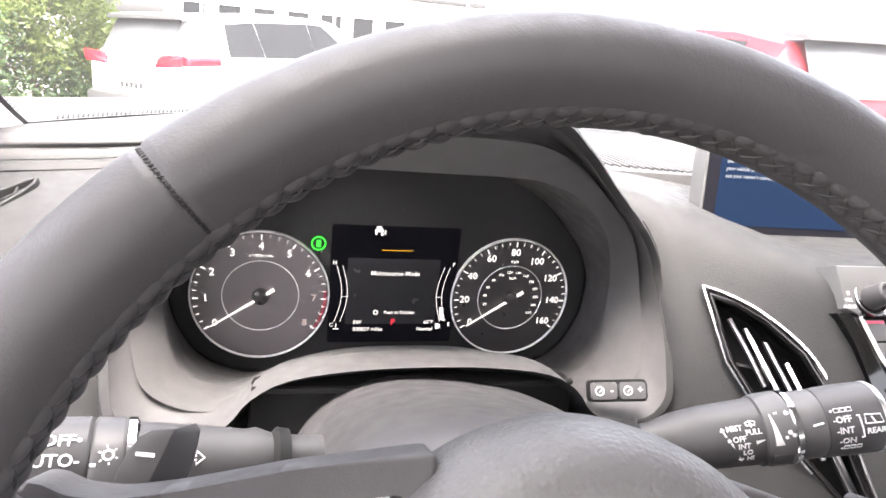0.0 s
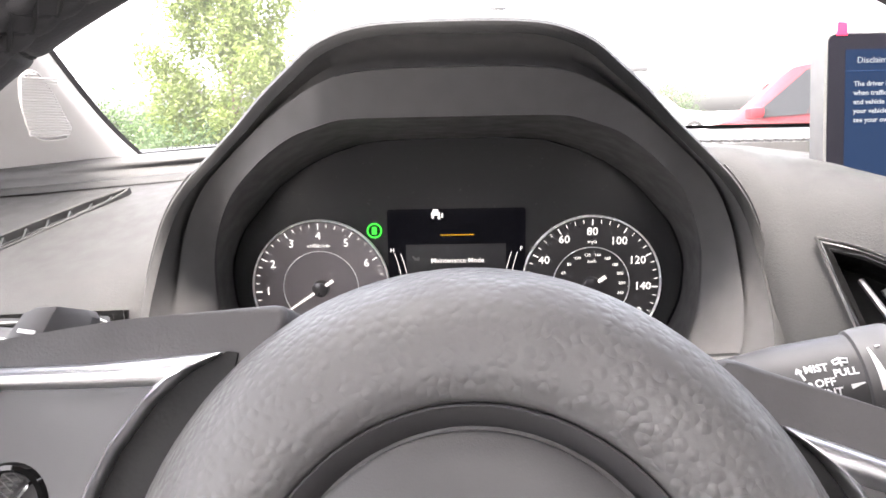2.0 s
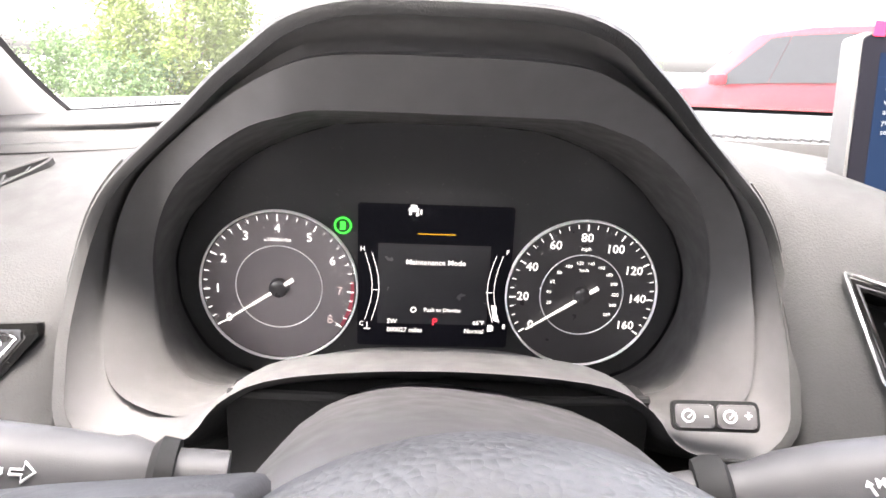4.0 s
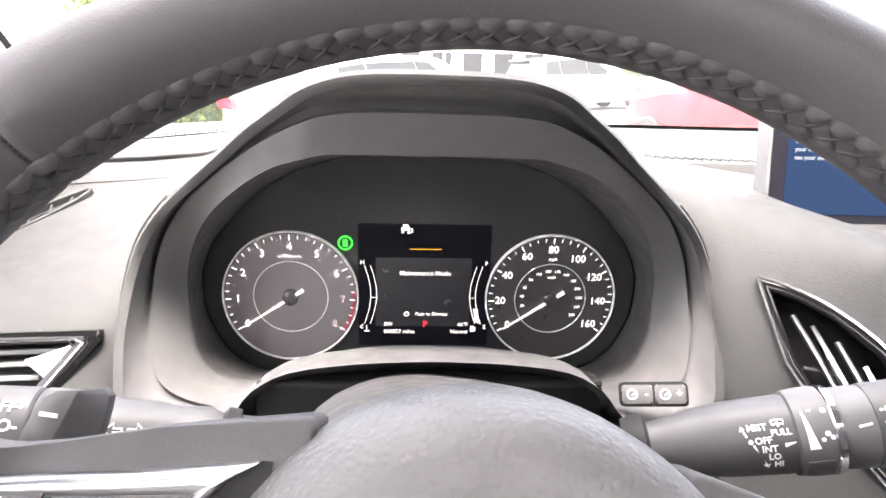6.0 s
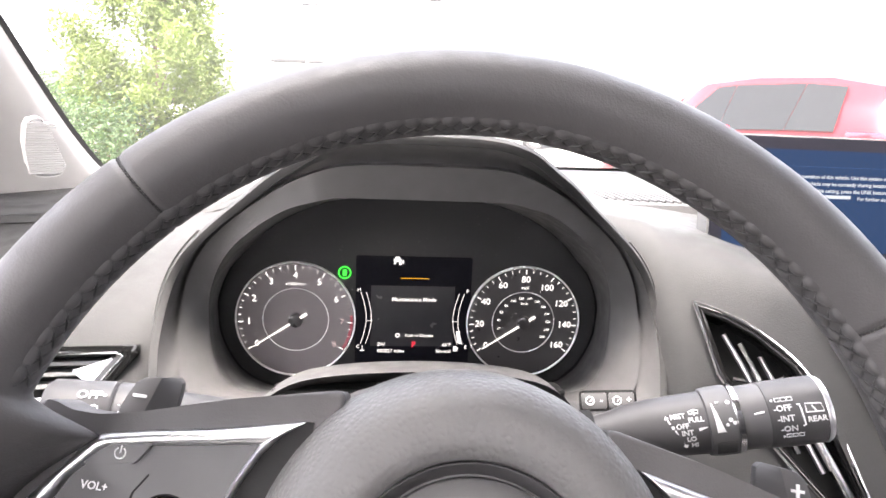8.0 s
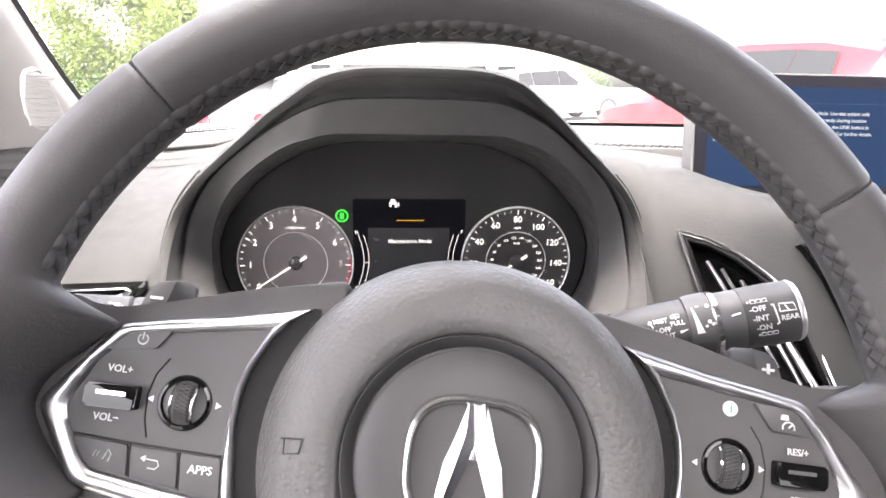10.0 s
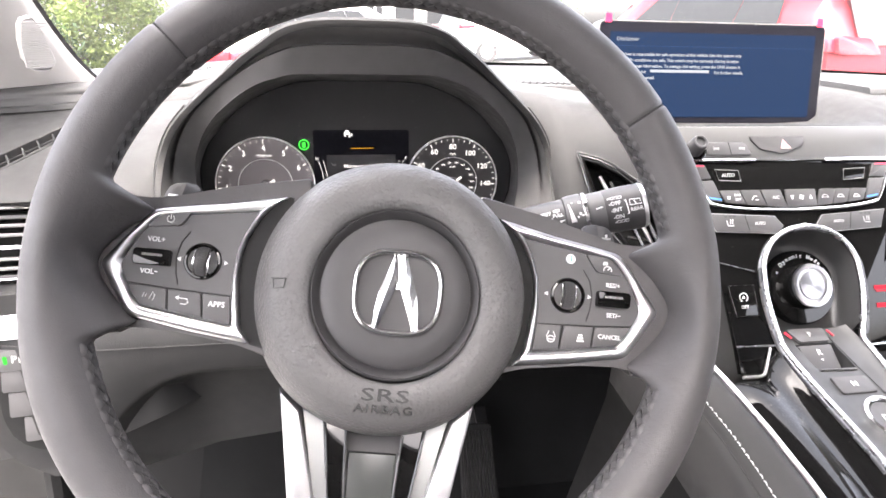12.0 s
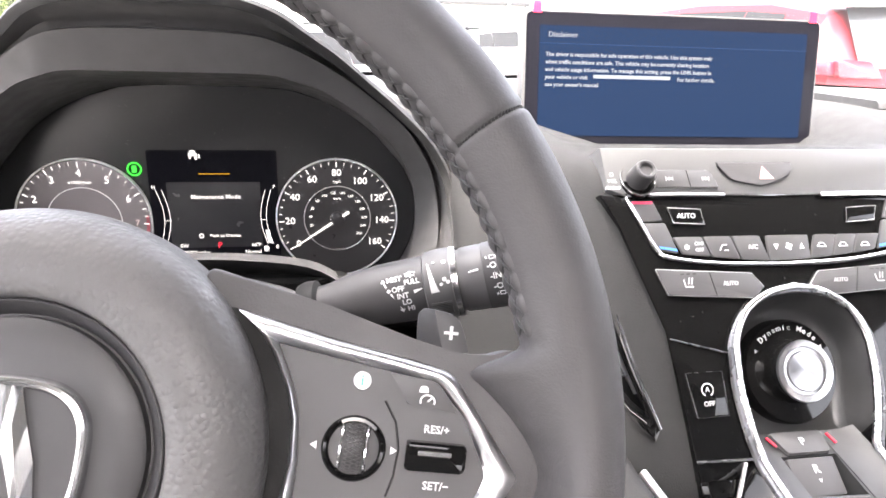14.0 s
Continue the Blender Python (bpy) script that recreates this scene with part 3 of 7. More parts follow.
word("Maintenance Mode", 0.0048, 0.001, 0.0185)
word("Push to Dismiss", 0.0036, 0.006, -0.0125)
part("dial_symbol", lathe([(.0011, .0008), (.0015, .0010), (.0019, .0008)], 16, Matrix.Translation((-.012, -.0125, 0))), DIAL_WHITE, screen)
word("SW", 0.0042, -.0285, -.0205, align="LEFT")
word("000027 miles", 0.0042, -.0285, -.0262, align="LEFT")
word("P", 0.0068, 0.0015, -.0205, LAMP_RED, bold=0.00015)
word("66°F", 0.0040, .0330, -.0205, align="RIGHT")
word("Normal", 0.0040, .0330, -.0262, align="RIGHT")
word("H", 0.0042, -.0440, .0262)
word("C", 0.0042, -.0445, -.0225)
word("F", 0.0042, .0450, .0262)
word("E", 0.0042, .0455, -.0225)
part("amber_line", prism([(-.0105, .0362), (.0125, .0362), (.0125, .0367), (-.0105, .0367)], .0005, .0008), LAMP_AMBER, screen)
for side in (-1, 1):
    for r in (0.0, 0.0042):
        pts = [(side * (.0425 - r - .005 * math.sin(math.pi * k / 12) * 0.9), -.020 + .044 * k / 12, .0007) for k in range(13)]
        part("gauge_line", tube(pts, .00022, 4), DIAL_WHITE, screen)
    part("gauge_line", tube([(side * .0375, .0, .0007), (side * .033, .0, .0007)], .00022, 4), DIAL_WHITE, screen)
part("fuel_bar", prism([(.0385, -.0185), (.0415, -.0195), (.0400, -.0085), (.0368, -.0085)], .0005, .0009), DIAL_WHITE, screen, "white fuel bar near empty")
part("fuel_symbol", join(box(.0352, .0380, -.0260, -.0218, .0005, .0009), box(.0384, .0389, -.0255, -.0225, .0005, .0009)), DIAL_WHITE, screen)
part("temperature_symbol", join(box(-.0413, -.0407, -.0250, -.0215, .0005, .0009), box(-.0430, -.0390, -.0262, -.0256, .0005, .0009)), DIAL_WHITE, screen)
part("telltale", lathe([(.0041, .0004), (.0044, .0010), (.0051, .0010), (.0054, .0004)], 28, Matrix.Translation((-.0560, .0402, 0))), LAMP_GREEN, cluster, "green round telltale")
part("telltale", prism(rounded([(-.0577, .0376), (-.0543, .0376), (-.0543, .0428), (-.0577, .0428)], .0008), .0004, .0010), LAMP_GREEN, cluster, "green symbol in the ring")
for x, y, w, h in ((-.0135, .0512, .0062, .0022), (-.0135, .0534, .0040, .0018), (-.0155, .0490, .0016, .0018), (-.0112, .0486, .0018, .0022), (-.0090, .0500, .0012, .0030)):
    part("telltale", prism(rounded([(x - w / 2, y - h / 2), (x + w / 2, y - h / 2), (x + w / 2, y + h / 2), (x - w / 2, y + h / 2)], .0006), .0005, .0010), DIAL_WHITE, cluster, "white car symbol")


# ---- steering wheel, turned a little to the right ----
WM = Matrix(((0.9878, 0.1398, -0.0686, -0.0035), (-0.1214, 0.4150, -0.9017, 0.0004), (-0.0976, 0.8990, 0.4269, 1.0803), (0, 0, 0, 1)))
wheel = thing("steering_wheel", WM, "black leather steering wheel with silver-framed spoke buttons", "steering wheel")
RIM_TILT, RIM_YAW = 0.030, -0.040


def rim_radius(a):
    return 0.1622 - 0.0003 * math.cos(2 * a)


def rim_centre(a):
    x, y = rim_radius(a) * math.cos(a), rim_radius(a) * math.sin(a)
    return Vector((x + 0.0022, y + 0.0055, 0.0005 + RIM_TILT * y + RIM_YAW * x))


def rim_point(a, q, grow=0.0):
    """A point of the rim's skin: a round the wheel, q round the section (0 is outwards, 90 degrees is at the driver)."""
    c = rim_centre(a)
    d = Vector((math.cos(a), math.sin(a), RIM_TILT * math.sin(a) + RIM_YAW * math.cos(a))).normalized()
    n = Vector((-RIM_YAW, -RIM_TILT, 1)).normalized()
    # the grip is fuller below the side spokes
    deg = math.degrees(a) % 360
    full = math.exp(-((deg - 208) / 20) ** 2) + math.exp(-((deg - 332) / 20) ** 2)
    wide = 0.0141 + 0.0014 * full + 0.0006 * math.sin(a)
    p = c + d * (math.cos(q) * (wide + grow)) + n * (math.sin(q) * (0.0155 + grow))
    # beside the spokes the inner side sweeps down to the buttons' frame
    t = max(0.0, -math.cos(q))
    y = c.y
    on = max(0.0, min(1.0, (0.047 - y) / 0.009)) * max(0.0, min(1.0, (y + 0.041) / 0.010))
    on = on * on * (3 - 2 * on)
    if t > 0 and on > 0:
        edge = 0.1495 - (0.85 if y > 0.003 else 0.75) * (math.sqrt((y - 0.003) ** 2 + 0.0001) - 0.010)
        p -= d * ((0.1445 - edge) * on * t ** 1.6)
        p.z -= 0.0215 * on * t ** 2.2
    return p


STEPS = 600
SEAMS = [39.0, 138.4]


def seam_dip(deg):
    return max(math.exp(-((deg - s) / 0.42) ** 2) for s in SEAMS)


angles = []
for k in range(STEPS):
    angles.append(k * 360 / STEPS)
for s in SEAMS:
    angles += [s - 0.9, s - 0.45, s, s + 0.45, s + 0.9]
angles = sorted(set(angles))
rim_rings = [[rim_point(radians(d), 2 * math.pi * k / 28, -0.0011 * seam_dip(d)) for k in range(28)] for d in angles]
part("rim", loft(rim_rings + [rim_rings[0]]), LEATHER, wheel, "leather rim with stitched seams", flat_angle=80)
for s in SEAMS[:2]:
    part("seam", tube([rim_point(radians(s), 2 * math.pi * k / 40, -0.0012) for k in range(41)], 0.0005, 6), SEAM, wheel, "dark seam across the rim")
    stitches = []
    for k in range(72):
        q = 2 * math.pi * k / 72
        stitches.append(tube([rim_point(radians(s + 0.22), q, -0.0009), rim_point(radians(s), q + 0.03, -0.0007), rim_point(radians(s - 0.22), q + 0.04, -0.0009)], 0.00020, 4))
    part("seam_stitch", join(*stitches), THREAD, wheel)


def lacing(a0, a1, name="stitching"):
    """Crossed threads along the rim's inner face."""
    pieces = []
    n = int(abs(a1 - a0) / 2.5)
    q0, q1 = radians(157), radians(181)
    for k in range(n):
        a, b = radians(a0 + (a1 - a0) * k / n), radians(a0 + (a1 - a0) * (k + 1) / n)
        m = (a + b) / 2
        pieces.append(tube([rim_point(a, q0, -0.0005), rim_point(a * 0.75 + b * 0.25, q0 * .75 + q1 * .25, 0.0), rim_point(m, (q0 + q1) / 2, 0.0003), rim_point(a * .25 + b * 0.75, q0 * .25 + q1 * .75, 0.0), rim_point(b, q1, -0.0005)], 0.00055, 6))
        pieces.append(tube([rim_point(b, q0, -0.0004), rim_point(b * 0.75 + a * 0.25, q0 * .75 + q1 * .25, 0.0), rim_point(m, (q0 + q1) / 2, 0.0), rim_point(b * .25 + a * 0.75, q0 * .25 + q1 * .75, 0.0), rim_point(a, q1, -0.0004)], 0.00048, 5))
    return part(name, join(*pieces), THREAD, wheel, "black laced stitching inside the rim")


def puckers(a0, a1):
    """The leather edge gathered between the crossings of the thread."""
    n = int(abs(a1 - a0) / 2.5)
    rows = []
    for k in range(n * 6 + 1):
        a = a0 + (a1 - a0) * k / (n * 6)
        swell = abs(math.sin(math.pi * k / 6))
        rows.append([rim_point(radians(a), radians(q), g) for q, g in ((149, -.0004), (153, .0000 + .0009 * swell), (160, -.0002 + .0012 * swell), (167, -.0006 + .0006 * swell), (169, -.0012), (171, -.0006 + .0006 * swell), (178, -.0002 + .0012 * swell), (185, .0000 + .0009 * swell), (189, -.0004))])
    return loft(rows, closed=False)


part("lacing_edge", puckers(16, 164), LEATHER, wheel, "gathered leather edge under the lacing", flat_angle=80)
part("lacing_edge", puckers(196.5, 343.5), LEATHER, wheel, "gathered leather edge under the lacing", flat_angle=80)
lacing(16, 164)
lacing(196.5, 343.5)

# hub and airbag cover; the domed middle sits a little to the right of the skirt
def lean(bm):
    for v in bm.verts:
        k = max(0.0, min(1.0, (v.co.z + 0.024) / 0.020))
        v.co.x += 0.0042 * k * k * (3 - 2 * k)
    return bm


hub_profile = [(0.0436, -0.0024), (0.0440, 0.0000), (0.0452, 0.0012), (0.050, 0.0020), (0.056, 0.0016), (0.0615, -0.0004), (0.0655, -0.0036), (0.0688, -0.0080), (0.0712, -0.0140), (0.0724, -0.0210), (0.0726, -0.0320), (0.0700, -0.0440)]
hub = part("airbag_cover", lean(lathe(hub_profile, 96, Matrix.Translation((0, -0.001, 0)) @ Matrix.Diagonal((1.0, 1.02, 1, 1)))), AIRBAG, wheel, "pebbled black airbag cover", flat_angle=70)
part("groove", lean(lathe([(0.0384, -0.0050), (0.0392, -0.0050), (0.0397, -0.0042), (0.0428, -0.0004), (0.0432, -0.0006), (0.0434, -0.0030), (0.0442, -0.0030)], 96)), MATTE, hub, "smooth sloping ring round the disc")
part("centre_disc", lean(lathe([(0, 0.0002), (0.030, 0.0), (0.0374, -0.0010), (0.0383, -0.0018), (0.0385, -0.006)], 96)), MATTE, hub, "smooth round centre disc")


def badge_loop(sx, sy, n=64, p=2.9):
    out = []
    for k in range(n):
        a = 2 * math.pi * k / n
        c, s = math.cos(a), math.sin(a)
        out.append((.0050 + sx * math.copysign(abs(c) ** (2 / p), c) * (1 + 0.02 * s), .0004 + sy * math.copysign(abs(s) ** (2 / p), s)))
    return out


BADGE = surface("worn_chrome", (0.66, 0.66, 0.66), 0.20, metal=1.0, vary=0.03, rough_vary=0.03)
badge = part("badge", ring_trim(badge_loop(.0234, .0224), badge_loop(.0200, .0190), -0.001, 0.0016, 0.0018), BADGE, hub, "chrome badge shape")


def badge_leg(sd):
    """One leg of the badge: two long facets that meet in a ridge."""
    bm = bmesh.new()
    outer = [(.0030, .0200), (.0062, .0095), (.0096, .0000), (.0112, -.0100), (.0121, -.0196)]
    ridge = [(.0018, .0199), (.0034, .0095), (.0058, .0000), (.0086, -.0100), (.0106, -.0200)]
    inner = [(.0000, .0198), (.0000, .0052), (.0006, .0036), (.0055, -.0095), (.0092, -.0202)]
    rows = []
    for line, h in ((outer, -.001), (outer, .0012), (ridge, .0032), (inner, .0014), (inner, -.001)):
        rows.append([bm.verts.new((.0050 + sd * x, .0004 + y, h)) for x, y in line])
    for a, b in zip(rows, rows[1:]):
        for i in range(4):
            bm.faces.new((a[i], a[i + 1], b[i + 1], b[i]))
    for i in (0, 4):
        bm.faces.new([r[i] for r in rows])
    return part("badge_leg", bm, BADGE, badge, smooth=False)


badge_leg(1)
badge_leg(-1)
part("badge_bridge", prism([(.0036, .0018), (.0064, .0018), (.0058, .0056), (.0042, .0056)], -.001, .0016, .0004, 1), BADGE, badge)

# embossed words and horn marks on the cover, their shade drawn as dark colour
def on_cover(x, y):
    r = math.hypot(x, (y + 0.001) / 1.02)
    for (r0, h0), (r1, h1) in zip(hub_profile, hub_profile[1:]):
        if r0 <= r <= r1:
            return h0 + (h1 - h0) * (r - r0) / (r1 - r0)
    return 0.0


lettering("SRS", 0.0098, Matrix.Translation((0.0036, -.0515, on_cover(0, -.0515) + .0004)) @ Matrix.Rotation(-0.10, 4, "X") @ Matrix.Diagonal((1.6, 0.9, 1, 1)), DARK_MARK, hub, "embossed_word", depth=0.0004, spacing=1.05, bold=0.0001)
lettering("AIRBAG", 0.0066, Matrix.Translation((0.0034, -.0582, on_cover(0, -.0582) + .0012)) @ Matrix.Rotation(-0.55, 4, "X") @ Matrix.Diagonal((1.12, 0.9, 1, 1)), DARK_MARK, hub, "embossed_word", depth=0.0005, spacing=1.2, bold=0.0001)
for sd in (-1, 1):
    x = sd * 0.0575 + 0.0028
    z = on_cover(x, 0) + 0.0003
    pts = [(x - .004, .0020, z + .0005 * sd), (x + .0035, .0024, z - .0005 * sd)]
    part("horn_mark", tube(pts, 0.0003, 4), DARK_MARK, hub)
    part("horn_mark", tube([(x - .0030 * sd, .0022, z), (x - .0026 * sd, -.0022, z), (x + .0026 * sd, -.0030, z - .0012), (x + .0030 * sd, .002, z - .001)], 0.0003, 4), DARK_MARK, hub)

# side spokes
SP_BODY = [(.046, .0595), (.085, .0508), (.114, .0425), (.128, .0395), (.1385, .0398), (.1440, .0420), (.1490, .0420), (.1560, .030), (.1580, 0.0), (.1560, -.022), (.1480, -.0330), (.1410, -.0330), (.1375, -.0300), (.1262, -.0285), (.108, -.0292), (.075, -.03350), (.046, -.0430)]
SP_OUT = [(.0575, .0468), (.0880, .0402), (.1085, .0368), (.1240, .0338), (.1272, .0320), (.1375, .0185), (.1478, .0048), (.1486, .0028), (.1470, -.0005), (.1325, -.0220), (.1290, -.0236), (.100, -.0284), (.0692, -.0323),
          (.0750, -.0245), (.0772, -.0110), (.0790, .0030), (.0785, .0150), (.0762, .0232), (.0708, .0342), (.0645, .0418)]
SP_IN = [(.0715, .0376), (.0900, .0346), (.1080, .0319), (.1190, .0300), (.1220, .0292), (.1310, .0200), (.1380, .0055), (.1387, .0030), (.1374, -.0010), (.1310, -.0122), (.1262, -.0172), (.100, -.0213), (.0793, -.0242),
         (.0798, -.0228), (.0812, -.0110), (.0816, .0030), (.0808, .0150), (.0782, .0245), (.0735, .0340), (.0720, .0368)]
SPZ = -0.0165


def spoke(sd):
    def fl(poly):
        """mirrors for the left spoke, keeping the turn of the loop"""
        return [(sd * x, y) for x, y in poly][:: (1 if sd > 0 else -1)]

    out, inn = SP_OUT, SP_IN
    web = prism(rounded(fl(SP_BODY)[::-1], 0.004, 3), -0.034, SPZ - 0.0005, 0.005, 4)
    for v in web.verts:
        # the leather sweeps up into the rim
        k = max(0.0, min(1.0, (math.hypot(v.co.x, v.co.y) - 0.149) / 0.010))
        v.co.z += 0.001 * k * k * (3 - 2 * k)
    s = part("spoke", web, LEATHER, wheel, "leather-covered side spoke", flat_angle=60)
    # solid black plate laid over the recess in place of its shade
    part("gap", prism(fl([(.0575, .0470), (.0642, .0421), (.0707, .0345), (.0762, .0235), (.0786, .015), (.0791, .003), (.0773, -.011), (.0751, -.0245), (.0692, -.0327), (.055, -.036), (.055, .047)])[::-1], -0.03, SPZ + 0.0002), RUBBER, s, "black plate for the shaded gap beside the airbag cover")
    # silver frame
    big, small = rounded(out, 0.0016, 3), rounded(inn, 0.0014, 3)
    part("silver_frame", ring_trim(fl(big), fl(small), SPZ - 0.004, SPZ + 0.0016, 0.0020), SATIN, s, "satin silver frame round the buttons", flat_angle=50)
    panel = part("button_panel", prism(fl([(x, y) for x, y in small])[::-1], SPZ - 0.004, SPZ + 0.0012), SWITCH_BLACK, s, "matte black switch panel")
    zt = SPZ + 0.0012

    def key(poly, name="button", h=0.0012, label="", r=0.0012):
        return part(name, prism(rounded(fl(poly)[::-1], r, 3), zt - 0.0005, zt + h, 0.0005, 2), BUTTON, panel, label)

    def gapline(pts):
        part("joint", tube([(sd * x, y, zt + 0.0001) for x, y in pts], 0.00035, 4), SEAM, panel)

    def mark(string, x, y, size, mat=WHITE_INK):
        lettering(string, size, Matrix.Translation((sd * x, y, zt + 0.0015)), mat, panel, "marking", bold=0.00006)

    # lower row of three
    key([(.0816, -.0090), (.0957, -.0086), (.0940, -.0210), (.0798, -.0234)])
    key([(.0967, -.0086), (.1133, -.0080), (.1119, -.0186), (.0950, -.0208)])
    key([(.1143, -.0079), (.1342, -.0066), (.1306, -.0122), (.1262, -.0166), (.1129, -.0184)])
    # corner key
    if sd < 0:
        key([(.1062, .0334), (.1190, .0312), (.1226, .0294), (.1284, .0238), (.1112, .0258)], h=.0018)
    else:
        key([(.1066, .0318), (.1196, .0306), (.1228, .0292), (.1285, .0212), (.1130, .0226)], h=.0018)
    # ribbed roller in its dish
    cx, cy = .0980, .0082
    part("roller_dish", lathe([(.0098, .0), (.0092, .0008), (.0082, .0010), (.0077, .0004), (.0074, -.0028), (0, -.003)], 40, Matrix.Translation((sd * cx, cy, zt))), GLOSS, panel)
    ridges = []
    roll = Matrix.Translation((sd * cx, cy, zt - 0.0045)) @ Matrix.Rotation(-0.05, 4, "Z") @ Matrix.Rotation(math.pi / 2, 4, "Y")
    prof = [(0.0, -.0028), (.0078, -.0028), (.0084, -.0023), (.0086, 0.0), (.0084, .0023), (.0078, .0028), (0.0, .0028)]
    part("roller", lathe(prof, 40, roll), MATTE, panel, "knurled black roller")
    for k in range(40):
        a = 2 * math.pi * k / 40
        for tw in (-1, 1):
            p0 = Vector((.0086 * math.cos(a), .0086 * math.sin(a), -.0026))
            p1 = Vector((.0089 * math.cos(a + 0.12 * tw), .0089 * math.sin(a + 0.12 * tw), 0))
            p2 = Vector((.0086 * math.cos(a + 0.24 * tw), .0086 * math.sin(a + 0.24 * tw), .0026))
            ridges.append(tube([roll @ p0, roll @ p1, roll @ p2], 0.00022, 3))
    part("knurling", join(*ridges), BUTTON, panel)
    for e in (-1, 1):
        part("roller_edge", tube([roll @ Vector((.0080 * math.cos(a), .0080 * math.sin(a), e * .0038)) for a in (2 * math.pi * k / 30 for k in range(30))], .0005, 5, closed=True), CHROME, panel)
        part("arrow", prism([(sd * cx + e * .0132, cy + .0002), (sd * cx + e * .0112, cy + .0014), (sd * cx + e * .0112, cy - .0010)][:: e], zt, zt + .0003), WHITE_INK, panel)
    # rocker
    rk = part("rocker", prism(rounded([(sd * .1136, .0038), (sd * .1318, .0038), (sd * .1322, .0120), (sd * .1138, .0122)][:: sd], .0012), zt - .001, zt + .0042, .0016, 3), GLOSS, panel, "glossy rocker with a silver bar")
    part("bar", prism([(sd * .1174, .0084), (sd * .1276, .0084), (sd * .1276, .0097), (sd * .1174, .0097)][:: sd], zt + .0042, zt + .0046), CHROME, rk)
    gapline([(.0815, -.0084), (.0966, -.0079), (.1136, -.0073), (.1345, -.0059)])
    for xa, ya, xb, yb in ((.0962, -.0084, .0945, -.0209), (.1138, -.0078, .1124, -.0186)):
        gapline([(xa, ya), (xb, yb)])
    gapline([(.1062, .0230), (.1100, .0170), (.1116, .0092), (.1108, .0010), (.1090, -.0050)])
    if sd < 0:
        mark("VOL+", .1223, .0174, .0036)
        mark("VOL−", .1238, .0004, .0036)
        mark("APPS", .0878, -.0136, .0040)
        part("power_symbol", tube([Vector((sd * .1164 + .0018 * math.cos(radians(a)), .0287 + .0018 * math.sin(radians(a)), zt + .0020)) for a in range(120, 421, 20)], .00026, 4), WHITE_INK, panel)
        part("power_symbol", tube([(sd * .1164, .0287, zt + .0020), (sd * .1164, .0311, zt + .0020)], .00026, 4), WHITE_INK, panel)
        part("voice_symbol", join(tube([(-0.1219, -0.0136, zt + .0014), (-0.1204, -0.0099, zt + .0014), (-0.1192, -0.0116, zt + .0014), (-0.1200, -0.0142, zt + .0014)], .00026, 4),
                                  tube([(-0.1234, -0.0109, zt + .0014), (-0.1240, -0.0126, zt + .0014)], .00022, 4), tube([(-0.1246, -0.0106, zt + .0014), (-0.1254, -0.0128, zt + .0014)], .00022, 4)), WHITE_INK, panel)
        part("back_symbol", tube([(-0.1078, -0.0117, zt + .0014), (-0.1030, -0.0121, zt + .0014), (-0.1022, -0.0137, zt + .0014), (-0.1034, -0.0149, zt + .0014), (-0.1060, -0.0147, zt + .0014)], .00028, 4), WHITE_INK, panel)
        part("back_symbol", prism([(-.1090, -.0117), (-.1072, -.0129), (-.1072, -.0105)], zt + .0013, zt + .0016), WHITE_INK, panel)
    else:
        mark("RES/+", .1227, .0157, .0033)
        mark("SET/−", .1238, -.0008, .0033)
        mark("CANCEL", .1221, -.0127, .0034)
        info = part("info_disc", lathe([(0, .0006), (.0026, .0006), (.0028, 0)], 24, Matrix.Translation((.0985, .0285, zt))), WHITE_INK, panel, "round white information mark")
        lettering("i", .0046, Matrix.Translation((.0985, .0285, zt + .0009)), surface("teal_print", (0.02, 0.25, 0.20), 0.5), info, "marking", bold=0.0001)
        part("cruise_symbol", join(prism(rounded([(.1160, .0266), (.1192, .0266), (.1188, .0286), (.1166, .0286)], .0006), zt + .0017, zt + .0022),
                                   tube([(.1190 + .0022 * math.cos(radians(a)), .0240 + .0020 * math.sin(radians(a)), zt + .0020) for a in range(-20, 201, 22)], .0003, 4),
                                   tube([(.1190, .0240, zt + .0020), (.1204, .0252, zt + .0020)], .0003, 4)), WHITE_INK, panel)
        part("lane_symbol", join(tube([(.0897 + .0020 * math.cos(radians(a)), -.0160 + .0017 * math.sin(radians(a)), zt + .0014) for a in range(0, 361, 30)], .00035, 4), tube([(.0877, -.0162, zt + .0014), (.0917, -.0162, zt + .0014)], .0003, 4),
                                 tube([(.0872, -.0150, zt + .0014), (.0880, -.0130, zt + .0014), (.0885, -.0118, zt + .0014)], .0003, 4), tube([(.0922, -.0150, zt + .0014), (.0914, -.0130, zt + .0014), (.0909, -.0118, zt + .0014)], .0003, 4)), WHITE_INK, panel)
        part("gap_symbol", join(*[prism([(.1060 - w, y), (.1060 + w, y), (.1060 + w * .85, y + .0011), (.1060 - w * .85, y + .0011)], zt + .0013, zt + .0016) for w, y in ((.0021, -.0164), (.0017, -.0149), (.0012, -.0134))]), WHITE_INK, panel)


spoke(1)
spoke(-1)

